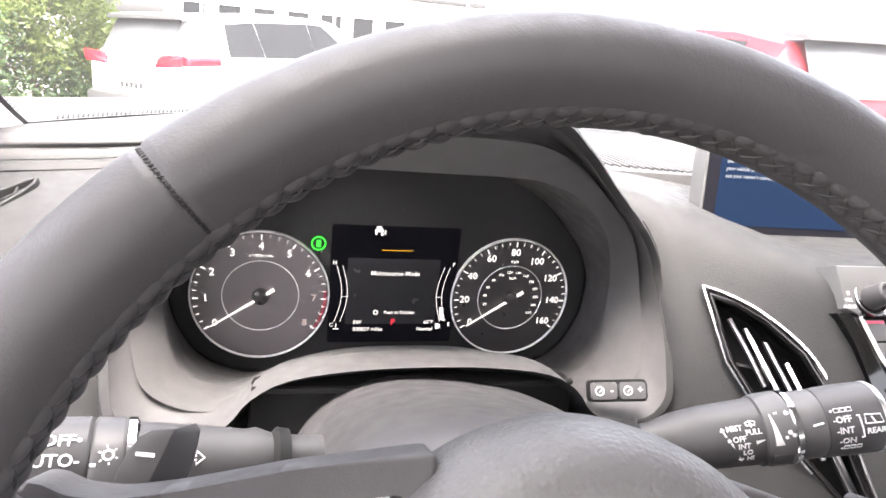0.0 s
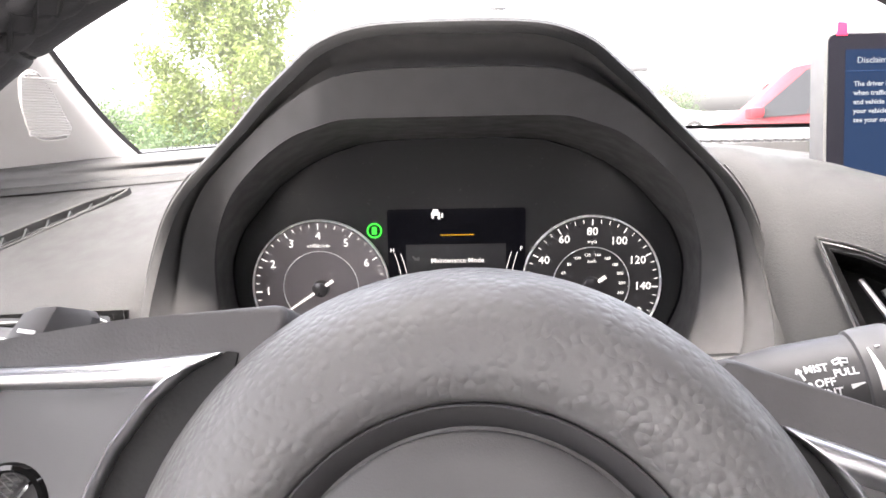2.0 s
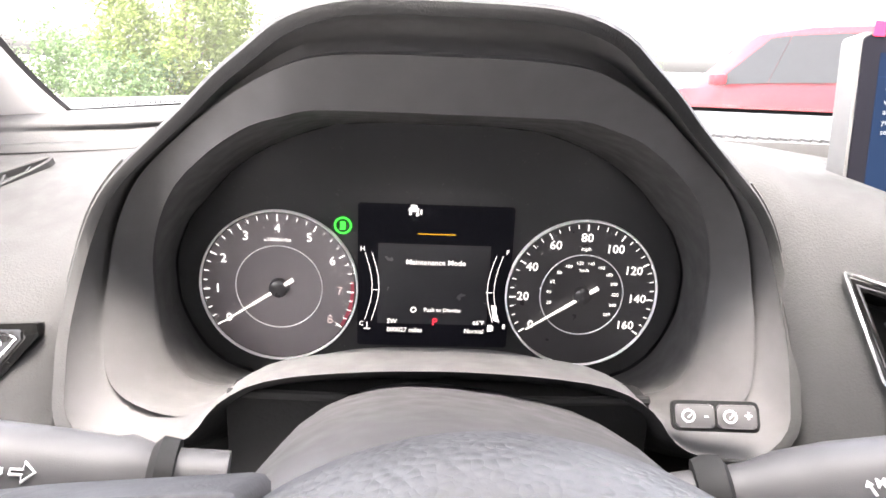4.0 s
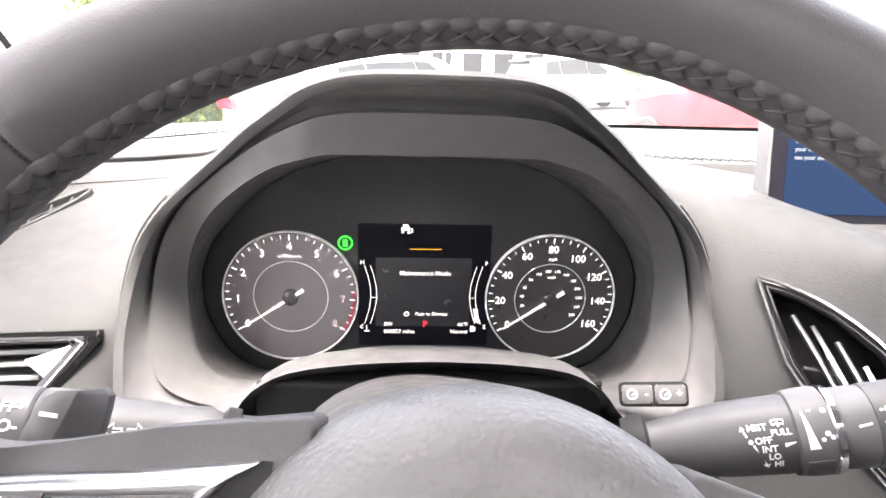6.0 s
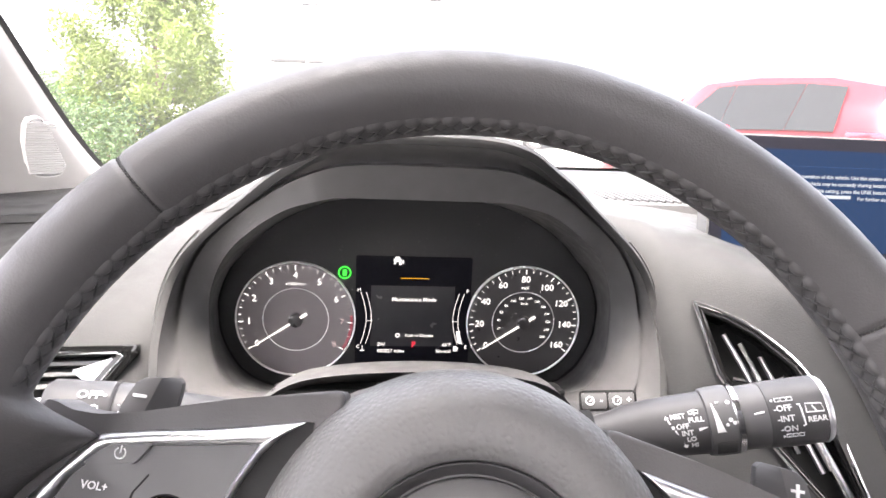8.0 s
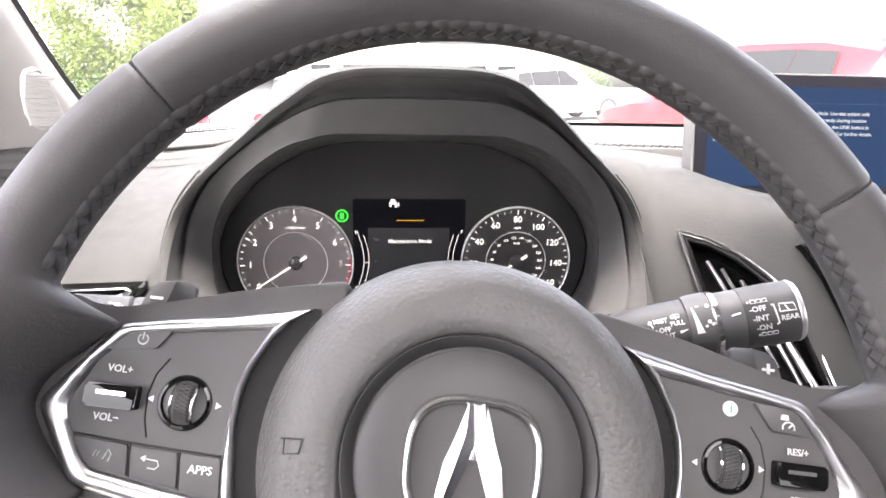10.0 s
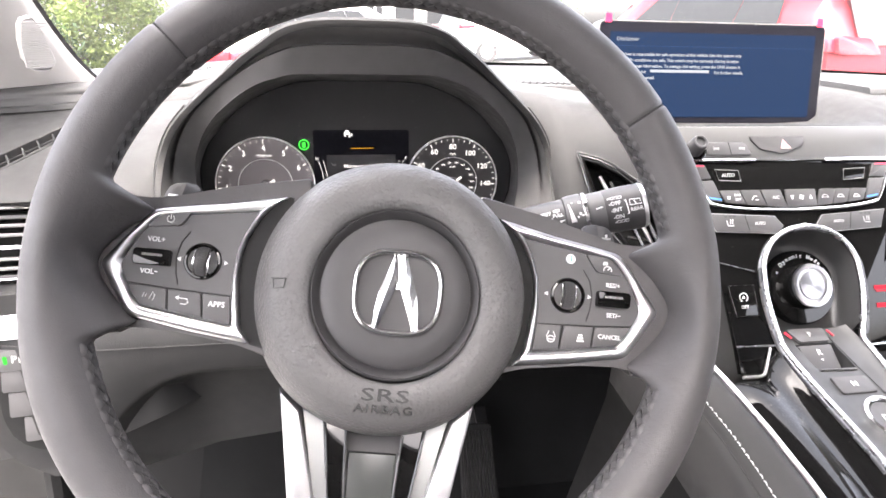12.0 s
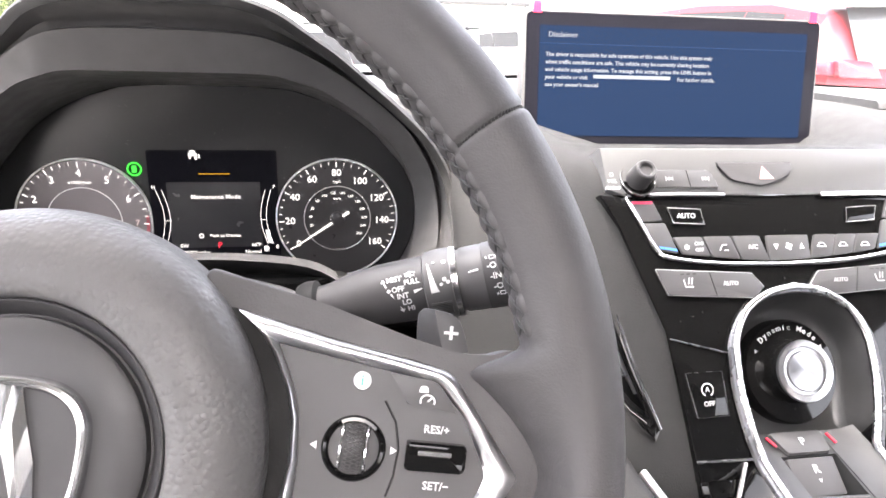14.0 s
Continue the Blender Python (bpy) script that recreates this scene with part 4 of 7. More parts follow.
# lower spoke: two silver blades round a glossy black and grey middle
lower = part("lower_spoke", prism([(-.040, -.060), (-.028, -.150), (.028, -.150), (.040, -.060)], -0.050, -0.0345), MATTE, wheel, "dark lower spoke")
for sd in (-1, 1):
    def q(poly):
        return [(sd * x, y) for x, y in poly][:: (1 if sd < 0 else -1)]
    part("silver_blade", prism(q([(.0530, -.055), (.0370, -.140), (.0330, -.158), (.0240, -.158), (.0262, -.120), (.0410, -.066)])[::-1], -0.046, -0.026, 0.003, 2), surface("silver_blade_paint", (0.42, 0.42, 0.425), 0.36, metal=0.8, vary=0.03), lower, "satin silver blade")
    part("grey_blade", prism(q([(.0410, -.062), (.0262, -.120), (.0240, -.158), (.0200, -.158), (.0215, -.115), (.0285, -.060)])[::-1], -0.046, -0.030, 0.001), surface("blade_grey", (0.17, 0.175, 0.173), 0.42, metal=0.6, vary=0.03, rough_vary=0.02), lower)
    part("gloss_blade", prism(q([(.0285, -.060), (.0205, -.115), (.0190, -.158), (.0125, -.158), (.0130, -.115), (.0165, -.060)])[::-1], -0.046, -0.029, 0.001), GLOSS, lower)
    part("chrome_line", tube([(sd * .0160, -.062, -.0285), (sd * .0128, -.115, -.0285), (sd * .0120, -.158, -.0285)], .0008, 6), CHROME, lower)
    part("chrome_line", tube([(sd * .0290, -.062, -.0285), (sd * .0208, -.115, -.0285), (sd * .0194, -.158, -.0285)], .0007, 6), CHROME, lower)
part("grey_insert", prism([(-.012, -.158), (.012, -.158), (.0128, -.086), (-.0128, -.086)], -0.046, -0.0300, 0.001), surface("insert_grey", (0.036, 0.039, 0.037), 0.25, vary=0.03, rough_vary=0.02), lower, "grey centre insert")

# shift paddles behind the spokes: a flat outer facet with the sign, an inner one bent back
for sd in (-1, 1):
    outer = [(.1352, .030), (.1338, .041), (.1322, .0462), (.1300, .0510), (.1268, .0532), (.1208, .0542)]
    crease = [(.1280, .030), (.1250, .0385), (.1236, .043), (.1222, .0480), (.1212, .0520), (.1204, .0541)]
    inner = [(.1165, .030), (.1160, .0385), (.1155, .043), (.1152, .0480), (.1153, .0530), (.1172, .0549)]
    rows = [[(sd * x, y, z + dz) for x, y in line] for line, z, dz in ((outer, -.0422, 0), (crease, -.0420, 0), (inner, -.0500, 0), (inner, -.0500, -.004), (crease, -.0420, -.004), (outer, -.0422, -.004))]
    bm = loft(rows + [rows[0]], closed=False)
    bmesh.ops.remove_doubles(bm, verts=bm.verts[:], dist=1e-6)
    bmesh.ops.holes_fill(bm, edges=bm.edges[:])
    bmesh.ops.bevel(bm, geom=[e for e in bm.edges if len(e.link_faces) == 2 and e.calc_face_angle(0) > 0.6], offset=.0007, segments=2, profile=0.5, affect="EDGES", clamp_overlap=True)
    pad = part("shift_paddle", bm, MATTE, wheel, "black shift paddle")
    x0 = sd * .1272
    part("paddle_sign", box(x0 - .0026, x0 + .0026, .0457, .0468, -.0424, -.0416), WHITE_INK, pad)
    if sd > 0:
        part("paddle_sign", box(x0 - .0006, x0 + .0006, .0438, .0488, -.0424, -.0415), WHITE_INK, pad)

# steering column cover
col = thing("column_cover", WM @ Matrix.Translation((0, 0, -0.07)), "black plastic steering column cover", "column cover")
rings = []
for w, hw, top, bot in ((-.062, .060, .050, .058), (-.066, .068, .058, .064), (-.085, .076, .064, .070), (-.13, .084, .068, .074), (-.19, .092, .071, .078), (-.30, .098, .074, .082)):
    ring = []
    for k in range(40):
        a = 2 * math.pi * k / 40
        c, s = math.cos(a), math.sin(a)
        ring.append((hw * math.copysign(abs(c) ** 0.75, c), (top if s > 0 else bot) * math.copysign(abs(s) ** 0.8, s), w + 0.07))
    rings.append(ring)
part("shroud", loft(rings, True, True, True), MATTE, col, flat_angle=60)
part("shroud_joint", tube([Vector((x, y * 0.12 - 0.004, z)) for x, y, z in (((0.0775, 0, -.015), (.0850, 0, -.06), (.0930, 0, -.12)))], .0006, 4), SEAM, col)
gaiter = thing("column_gaiter", Matrix.Translation((0, .234, .960)), "dark cloth gaiter above the steering column", "gaiter")
part("cloth", box(-.10, .098, .222, .246, 0.960, 1.050, 0.006), CARPET, gaiter, world=True)
part("welt", tube([(-.098, .226, 1.049), (-.05, .221, 1.0505), (0, .220, 1.051), (.05, .221, 1.0505), (.096, .226, 1.049)], .0022, 8), RUBBER, gaiter, world=True)


# ---- control stalks ----
def stalk_frame(a, b, up=(0, -0.55, 0.83)):
    a, b = Vector(a), Vector(b)
    d = (b - a).normalized()
    n = (Vector(up) - d * Vector(up).dot(d)).normalized()
    y = n.cross(d)
    m = Matrix((d, y, n)).transposed().to_4x4()
    m.translation = a
    return m, (b - a).length


def around(profile, steps=36, squash=0.9, start=0.0):
    """Revolves (x along the stalk, radius)."""
    rings = []
    for x, r in profile:
        rings.append([(x, r * math.cos(2 * math.pi * k / steps), squash * r * math.sin(2 * math.pi * k / steps)) for k in range(steps)])
    return loft(rings, True, True, True)


def wrap_text(s, size, x, ang, r, parent, squash=0.9, mat=None, align="LEFT"):
    """Small print laid on a stalk: x along it, ang round it (90 faces up)."""
    a = radians(ang)
    p = Vector((x, r * math.cos(a), squash * r * math.sin(a) ))
    n = Vector((0, math.cos(a), math.sin(a)))
    m = Matrix((Vector((1, 0, 0)), n.cross(Vector((1, 0, 0))), n)).transposed().to_4x4()
    m.translation = p + n * 0.0003
    return lettering(s, size, m, mat or WHITE_INK, parent, "marking", bold=0.00008, align=align)


def on_stalk(x, ang, r, squash=0.9):
    """A point on a stalk's skin: x along it, ang round it (90 faces the driver)."""
    return (x, r * math.cos(radians(ang)), squash * r * math.sin(radians(ang)))


def stroke(name, points, r, parent, width=0.0004):
    """A printed line on a stalk through (x, angle) points."""
    return part(name, tube([on_stalk(x, a, r) for x, a in points], width, 4), WHITE_INK, parent)


SM, SL = stalk_frame((0.068, 0.131, 1.0660), (0.2020, 0.102, 1.0992), (0, -0.86, 0.5))
wiper = thing("wiper_stalk", SM, "black wiper stalk with white wiper markings", "stalk")
part("boot", around([(.0060, .0070), (.0065, .0120), (.0100, .0132), (.0150, .0128), (.0165, .0100)]), RUBBER, wiper, "rubber boot at the stalk's root")
part("arm", around([(0, .0085), (.012, .0092), (.022, .0104), (.032, .0130), (.046, .0146), (.0690, .0152)]), MATTE, wiper)
ring = part("ring", around([(.0690, .0150), (.0697, .0162), (.0740, .0168), (.0808, .0169), (.0822, .0165)]), BUTTON, wiper, "intermittent speed ring")
part("ring_edge", around([(.0820, .0165), (.0826, .0171), (.0850, .0169), (.0856, .0150)]), CHROME, wiper, "bright edge of the ring")
for k in range(9):
    part("grip_rib", tube([on_stalk(x, 128 + 3.2 * k, .0171) for x in (.0712, .0806)], .00028, 4), MATTE, ring)
part("neck", around([(.0850, .0140), (.0872, .0154), (.0950, .0156), (.0972, .0154)]), BUTTON, wiper)
part("end_knob", around([(.0968, .0150), (.0974, .0158), (.1100, .0162), (.1220, .0160), (.1248, .0152), (.1258, .0120), (.1260, .0)]), MATTE, wiper, "rear wiper knob")
part("end_edge", around([(.1225, .01605), (.1236, .0161), (.1254, .0150)]), SATIN, wiper)
for s, ang, x in (("MIST", 76, .0520), ("OFF", 94.5, .0540), ("INT", 107, .0560), ("LO", 119, .0580), ("HI", 132, .0598)):
    wrap_text(s, .0035, x, ang, .0149, wiper)
wrap_text("PULL", .0033, .0602, 85, .0151, wiper)
stroke("arrow", ((.0502, 74), (.0516, 88)), .0148, wiper, .00040)
stroke("arrow", ((.0496, 79), (.0502, 73), (.0512, 77)), .0148, wiper)
part("dot", lathe([(0, .0004), (.0009, .0002), (.0009, 0)], 12, Matrix.Translation(on_stalk(.0526, 95, .0149)) @ Matrix.Rotation(radians(4), 4, "X")), WHITE_INK, wiper)
stroke("arrow", ((.0534, 100), (.0576, 135)), .0149, wiper, .00050)
stroke("arrow", ((.0564, 132), (.0576, 137), (.0583, 131)), .0149, wiper)
part("pointer", loft([[on_stalk(.0642, 100, .0153), on_stalk(.0684, 99, .0154)], [on_stalk(.0644, 106, .0153), on_stalk(.0684, 100.5, .0154)]], closed=False), WHITE_INK, wiper)
stroke("wiper_symbol", ((.0615, 74), (.0611, 69), (.0633, 66), (.0657, 68), (.0653, 74), (.0634, 72), (.0615, 74)), .0152, wiper)
stroke("wiper_symbol", ((.0635, 77), (.0633, 68)), .0152, wiper)
part("wedge_mark", loft([[on_stalk(.0722 + .0004 * k - w, a, .0171), on_stalk(.0722 + .0004 * k + w, a, .0171)] for k, (a, w) in enumerate(((62, .0003), (72, .0006), (82, .0009), (92, .0012), (102, .0016), (110, .0020)))], closed=False), WHITE_INK, ring)
stroke("wedge_bar", ((.0742, 62), (.0756, 62)), .0172, ring)
for a, x, r in ((92, .0792, .0010), (99, .0774, .0008), (97, .0807, .0009), (63, .0798, .0010)):
    part("drop_mark", lathe([(0, .0004), (r, .0002), (r, 0)], 12, Matrix.Translation(on_stalk(x, a, .0169)) @ Matrix.Rotation(radians(a - 90), 4, "X")), WHITE_INK, ring)
for s, ang, x in (("•", 70, .0986), ("-OFF", 84, .0990), ("-INT", 101, .0998), ("-ON", 118, .1006), ("•", 132, .1012)):
    wrap_text(s, .0040, x, ang, .0162, wiper)
wrap_text("REAR", .0036, .1130, 106, .0162, wiper)
for ang, x in ((69, .1008), (131, .1030)):
    for dx in (0, .0028, .0056):
        stroke("washer_symbol", ((x + dx, ang - 3), (x + dx + .0022, ang - 3), (x + dx + .0022, ang + 3), (x + dx, ang + 3), (x + dx, ang - 3)), .0163, wiper, .00025)
stroke("window_symbol", ((.1132, 94), (.1135, 80), (.1204, 82), (.1210, 95), (.1132, 94)), .0162, wiper, .00032)
stroke("window_symbol", ((.1162, 84), (.1176, 94)), .0162, wiper)
stroke("bracket_mark", ((.1098, 80), (.1109, 80), (.1112, 91), (.1115, 103), (.1118, 114), (.1106, 115)), .0164, wiper)
stroke("index_mark", ((.0905, 88), (.0950, 86)), .0158, wiper, .0005)

LM, LL = stalk_frame((-0.078, 0.119, 1.0805), (-0.190, 0.1015, 1.0965), (0, -0.80, 0.6))
# this stalk points to the left, so its print runs against the bar
lights = thing("light_stalk", LM, "black light stalk with white headlamp markings", "stalk")
part("boot", around([(.0010, .0060), (.0015, .0105), (.0060, .0112), (.0085, .0085)]), RUBBER, lights, "rubber boot at the stalk's root")
part("arm", around([(-.012, .0080), (0, .0082), (.008, .0090), (.014, .0112), (.018, .0105), (.030, .0118), (.0550, .0135)]), MATTE, lights)
part("ring_edge", around([(.0545, .0138), (.0555, .0152), (.0580, .0152), (.0588, .0138)]), CHROME, lights, "bright ring beside the knob")
part("knob", around([(.0586, .0142), (.0594, .0150), (.0676, .0151), (.0684, .0146), (.0688, .0140), (.0692, .0146), (.0700, .0152), (.0940, .0148), (.0962, .0132), (.0966, 0)]), MATTE, lights, "headlamp switch knob")


def left_print(s, size, x, ang, r):
    a = radians(180 - ang)
    n = Vector((0, math.cos(a), math.sin(a)))
    m = Matrix((Vector((-1, 0, 0)), n.cross(Vector((-1, 0, 0))), n)).transposed().to_4x4()
    m.translation = Vector((x, r * math.cos(a), 0.9 * r * math.sin(a))) + n * 0.0003
    return lettering(s, size, m, WHITE_INK, lights, "marking", bold=0.00008, align="RIGHT")


left_print("OFF•", .0056, .0712, 66, .0152)
left_print("AUTO-", .0056, .0712, 90, .0152)
left_print("•", .0050, .0716, 112, .0152)
part("lamp_symbol", tube([on_stalk(.0632 + .0016 * math.cos(radians(b)), 96 + 6 * math.sin(radians(b)), .0152) for b in range(0, 361, 40)], .0004, 4), WHITE_INK, lights)
for b in range(20, 360, 60):
    part("lamp_symbol", tube([on_stalk(.0632 + k * math.cos(radians(b)), 96 + k * 3800 * math.sin(radians(b)), .0152) for k in (.0023, .0032)], .0003, 4), WHITE_INK, lights)
stroke("index_mark", ((.0665, 84), (.0683, 84)), .0152, lights, .0006)
for x0, sg in ((.0402, 1), (.0384, -1)):
    loop = [(x0, 87), (x0 + sg * .0028, 87), (x0 + sg * .0028, 79), (x0 + sg * .0056, 90), (x0 + sg * .0028, 101), (x0 + sg * .0028, 93), (x0, 93), (x0, 87)]
    stroke("turn_arrow", loop, .0128, lights, .0004)

# ---- right dash vent: an upright triangle with chrome edge and slats ----
VM = frame_matrix((0.23, 0.1768, 1.0245), (1, -0.6, 0), (0, 0.52, 1))


def vz(x, z):
    # along the slanted panel: right and up are not square to the plan
    p = VM.inverted() @ Vector((x, 0.242 - 0.6 * (x - 0.191) + 0.52 * (z - 1.105), z))
    return (p.x, p.y)


vent = thing("side_vent", VM, "gloss black air vent with chrome edge and slats", "air vent")
VOUT = [vz(*p) for p in ((.1900, 1.108), (.206, 1.1045), (.2225, 1.097), (.2415, 1.081), (.2530, 1.058), (.2640, 1.015), (.2735, .985), (.2705, .978), (.2600, .987), (.2360, 1.014), (.2100, 1.045), (.1985, 1.066))]
VIN = [vz(*p) for p in ((.1955, 1.1015), (.207, 1.0985), (.2210, 1.0915), (.2375, 1.077), (.2480, 1.056), (.2590, 1.015), (.2670, .991), (.2665, .989), (.2595, .994), (.2385, 1.018), (.2135, 1.048), (.2030, 1.067))]
VMID = [((a[0] + b[0]) / 2, (a[1] + b[1]) / 2) for a, b in zip(VOUT, VIN)]
carve(dash_skin, [prism(VMID[::-1], -.055, .04, m=VM)])
part("frame", ring_trim(VOUT[::-1], VIN[::-1], -.02, .0040, .0012), GLOSS, vent, "gloss black surround")
part("chrome_edge", tube([(VOUT[i][0], VOUT[i][1], .0046) for i in (9, 10, 11, 0)], .0012, 6), CHROME, vent)
part("chrome_edge", tube(smooth_path([(VOUT[i][0], VOUT[i][1], .0046) for i in (0, 1, 2, 3, 4, 5, 6)], 4), .0011, 6), CHROME, vent)
part("duct", prism(VIN[::-1], -.05, -.028), RUBBER, vent)
part("duct_wall", loft([[(x, y, -.0275) for x, y in VIN], [(x, y, .003) for x, y in VIN]]), RUBBER, vent)
for x, z0, z1, lead in ((.208, 1.056, 1.092, 0), (.216, 1.030, 1.088, 1), (.226, 1.022, 1.082, 0), (.236, 1.008, 1.072, 1), (.246, 1.000, 1.050, 0)):
    a, b = vz(x - 0.003, z1), vz(x + (z1 - z0) * 0.34, z0)
    part("slat", tube([(a[0], a[1], -.010), ((a[0] + b[0]) / 2, (a[1] + b[1]) / 2, -.007), (b[0], b[1], -.010)], .0022 if lead else .0017, 6), CHROME if lead else KNOB_METAL, vent)
for k, (x, z) in enumerate(((.216, 1.066), (.230, 1.045))):
    p = vz(x, z)
    part("slat", box(p[0] - .010, p[0] + .010, p[1] - .0009, p[1] + .0009, -.022, -.012, m=None), MATTE, vent)

# left dash vent with level slats
LVM = frame_matrix((-0.255, 0.2215, 1.048), (1, 0.10, 0), (0, 0.28, 0.96))
lvent = thing("side_vent", LVM, "gloss black air vent with level slats and a chrome corner", "air vent")
LO = [(-.12, -.034), (.025, -.034), (.073, .024), (.072, .0295), (-.12, .0295)]
LI = [(-.112, -.026), (.017, -.026), (.058, .0205), (.057, .0235), (-.112, .0235)]
LMID = [((a[0] + b[0]) / 2, (a[1] + b[1]) / 2) for a, b in zip(LO, LI)]
carve(dash_skin, [prism(LMID, -.055, .04, m=LVM)])
part("frame", ring_trim(LO, LI, -.02, .0030, .0010), GLOSS, lvent)
part("chrome_corner", prism(rounded([(.034, .0145), (.049, .0005), (.063, .0215), (.060, .0225)], .0015), -.006, .0030, .0010), KNOB_METAL, lvent, "satin chrome corner blade")
part("chrome_line", tube([(-.115, .0250, .0040), (.060, .0250, .0042), (.0645, .0232, .0042), (.020, -.0300, .0040), (-.115, -.0300, .0040)], .0007, 6), CHROME, lvent)
SLAT_GREY = surface("slat_grey_plastic", (0.11, 0.11, 0.11), 0.45, vary=0.04)
part("chrome_tab", prism(rounded([(-.112, -.0066), (.022, -.0066), (.022, -.0020), (.010, -.0020), (.006, -.0040), (-.112, -.0040)], .0006), -.006, .0008, .0006), CHROME, lvent, "bright slide tab")
part("duct", prism(LI, -.05, -.028), RUBBER, lvent)
part("duct_wall", loft([[(x, y, -.0275) for x, y in LI], [(x, y, .002) for x, y in LI]]), RUBBER, lvent)
for y in (.0185, .0119, .0044, -.0145, -.0220):
    part("slat", box(-.112, .013 + (y + .026) * .88, y - .0013, y + .0013, -.022, -.002, .0005), SLAT_GREY, lvent)

# demister outlet on the left shoulder
DM = frame_matrix((-0.280, 0.3400, 1.1163), (0.70, 0.645, 0.30), (-0.705, 0.684, 0.176))
demist = thing("demister_outlet", DM, "long black demister outlet with small fins", "air vent")
DO = [(-.085, -.034), (.000, -.0200), (.018, -.0165), (.0325, -.0125), (.0445, -.0070), (.0492, -.0015), (.0465, .0010), (.016, .0018), (-.004, .0010), (-.085, -.006)]
DI = [(-.080, -.0310), (.000, -.0176), (.017, -.0142), (.031, -.0104), (.0425, -.0055), (.0464, -.0018), (.0445, -.0009), (.016, -.0002), (-.004, -.0010), (-.080, -.0082)]
carve(dash_skin, [prism(inset(rounded(DO, .002), .0008), -.02, .03, m=DM)])
part("rim", ring_trim(rounded(DO, .002), rounded(DI, .002), -.012, .0030, .0006), DASH, demist)
part("slot", prism(rounded(DI, .0015), -.014, -.010), RUBBER, demist)


def slot_low(x):
    return -.0176 + .165 * x if x < .031 else -.0104 + .42 * (x - .031)


part("fin", prism([(-.080, -.0205), (.038, -.0058), (.038, -.0046), (-.080, -.0190)], -.010, .0012), DASH, demist)
for k in range(8):
    x = -.070 + .0145 * k
    part("fin", prism([(x - .004, slot_low(x)), (x - .0025, slot_low(x)), (x + .0042, -.001 + min(0, x + .004) * .09), (x + .0027, -.001 + min(0, x + .004) * .09)], -.010, .0016), DASH, demist)

# ---- centre display ----
TM = frame_matrix((0.3635, 0.326, 1.1755), (1, -0.012, 0), (0, 0.13, 0.99))
disp = thing("centre_display", TM, "wide dashboard display showing a blue notice screen", "display")
part("housing", prism(rounded([(-.1275, -.0510), (.1275, -.0510), (.1275, .0520), (-.1275, .0520)], .006, 5), -.016, .0, .0012, 2), surface("grey_case_plastic", (0.06, 0.06, 0.061), 0.45, vary=0.04), disp, "grey display case")
part("glass", prism(rounded([(-.1255, -.0500), (.1255, -.0500), (.1255, .0505), (-.1255, .0505)], .005, 5), .0, .0012, .0004, 1), SCREEN_DARK, disp, "black glass")
lit = part("screen", prism([(-.1150, -.0440), (.1150, -.0440), (.1150, .0405), (-.1150, .0405)], .0012, .0015), SCREEN_BLUE, disp, "blue notice screen")
lettering("Disclaimer", .0056, Matrix.Translation((-.1080, .0335, .0017)), SCREEN_TEXT, lit, "readout", align="LEFT", depth=0.00005)
part("rule", box(-.1150, .1150, .0268, .02705, .0015, .0017), glow("screen_rule", (0.2, 0.35, 0.75), 0.03), lit)
NOTE = ["The driver is responsible for safe operation of this vehicle. Use this system only", "when traffic conditions are safe. This vehicle may be currently sharing location",
        "and vehicle usage information. To manage this setting, press the LINK button in", "your vehicle or visit", "see your owner's manual."]
for k, s in enumerate(NOTE):
    lettering(s, .00436, Matrix.Translation((-.1098, .0186 - .00575 * k, .0017)), SCREEN_TEXT, lit, "readout", align="LEFT", depth=0.00005, bold=0.00009)
lettering("For further details,", .00436, Matrix.Translation((.0345, .0186 - .00575 * 3, .0017)), SCREEN_TEXT, lit, "readout", align="RIGHT", depth=0.00005, bold=0.00006)
part("address_bar", box(-.0700, -.0045, .0010, .0038, .0015, .0017), SCREEN_TEXT, lit)
part("foot", box(-.085, .085, -.072, -.0490, -.020, -.006, .004), MATTE, disp)
for x, w in ((-.1175, .0034), (.1185, .0034)):
    tab = part("film_tab", prism([(x - w, .0495), (x + w, .0495), (x + w, .0578), (x - w * 0.8, .0582)], .0013, .0017), PINK_FILM, None, "")
    tab.matrix_world = TM
    tagged(tab, "red pull tab of the display's protective film", "film tab")

# ---- centre stack ----
STM = frame_matrix((CAR_X - 0.0025, 0.1666, 1.05), (1, 0, 0), (0, 0.52, 1))


def st(x, z):
    return (x - CAR_X, (z - 1.05) * 1.127)


def sym(pts):
    """Closes a left half (x, z list from the top middle down) with its mirror."""
    left = [st(*p) for p in pts]
    right = [(-a, b) for a, b in left[::-1]]
    return left + right


stack = thing("centre_stack", STM, "piano black centre stack with chrome outlined climate panel", "centre stack")
upper = prism(sym([(.2540, 1.1342), (.2570, 1.1105), (.2675, 1.1070)]), -.02, .0068, .0008, 2)
part("upper_panel", upper, surface("grey_satin_panel", (0.085, 0.085, 0.085), 0.30, spec=0.5, rough_vary=0.02, grain=0.1, grain_scale=2300, vary=0.05), stack, "glossy grey upper panel")
ring_left = [(.3730, 1.0545), (.3555, 1.0517), (.3385, 1.0428), (.3292, 1.0290), (.3272, 1.0172), (.3274, 1.0002), (.3310, .9803), (.3343, .9691)]
dish_l = [st(*p) for p in ring_left]
dish = dish_l + [(2 * (.373 - CAR_X) - a, b) for a, b in dish_l[:0:-1]]
gloss_panel = part("gloss_panel", prism(sym([(.2520, 1.1080), (.2640, 1.0900), (.2860, 1.0330), (.2955, .9560)]), -.02, .0050, .001), GLOSS, stack, "piano black panel")
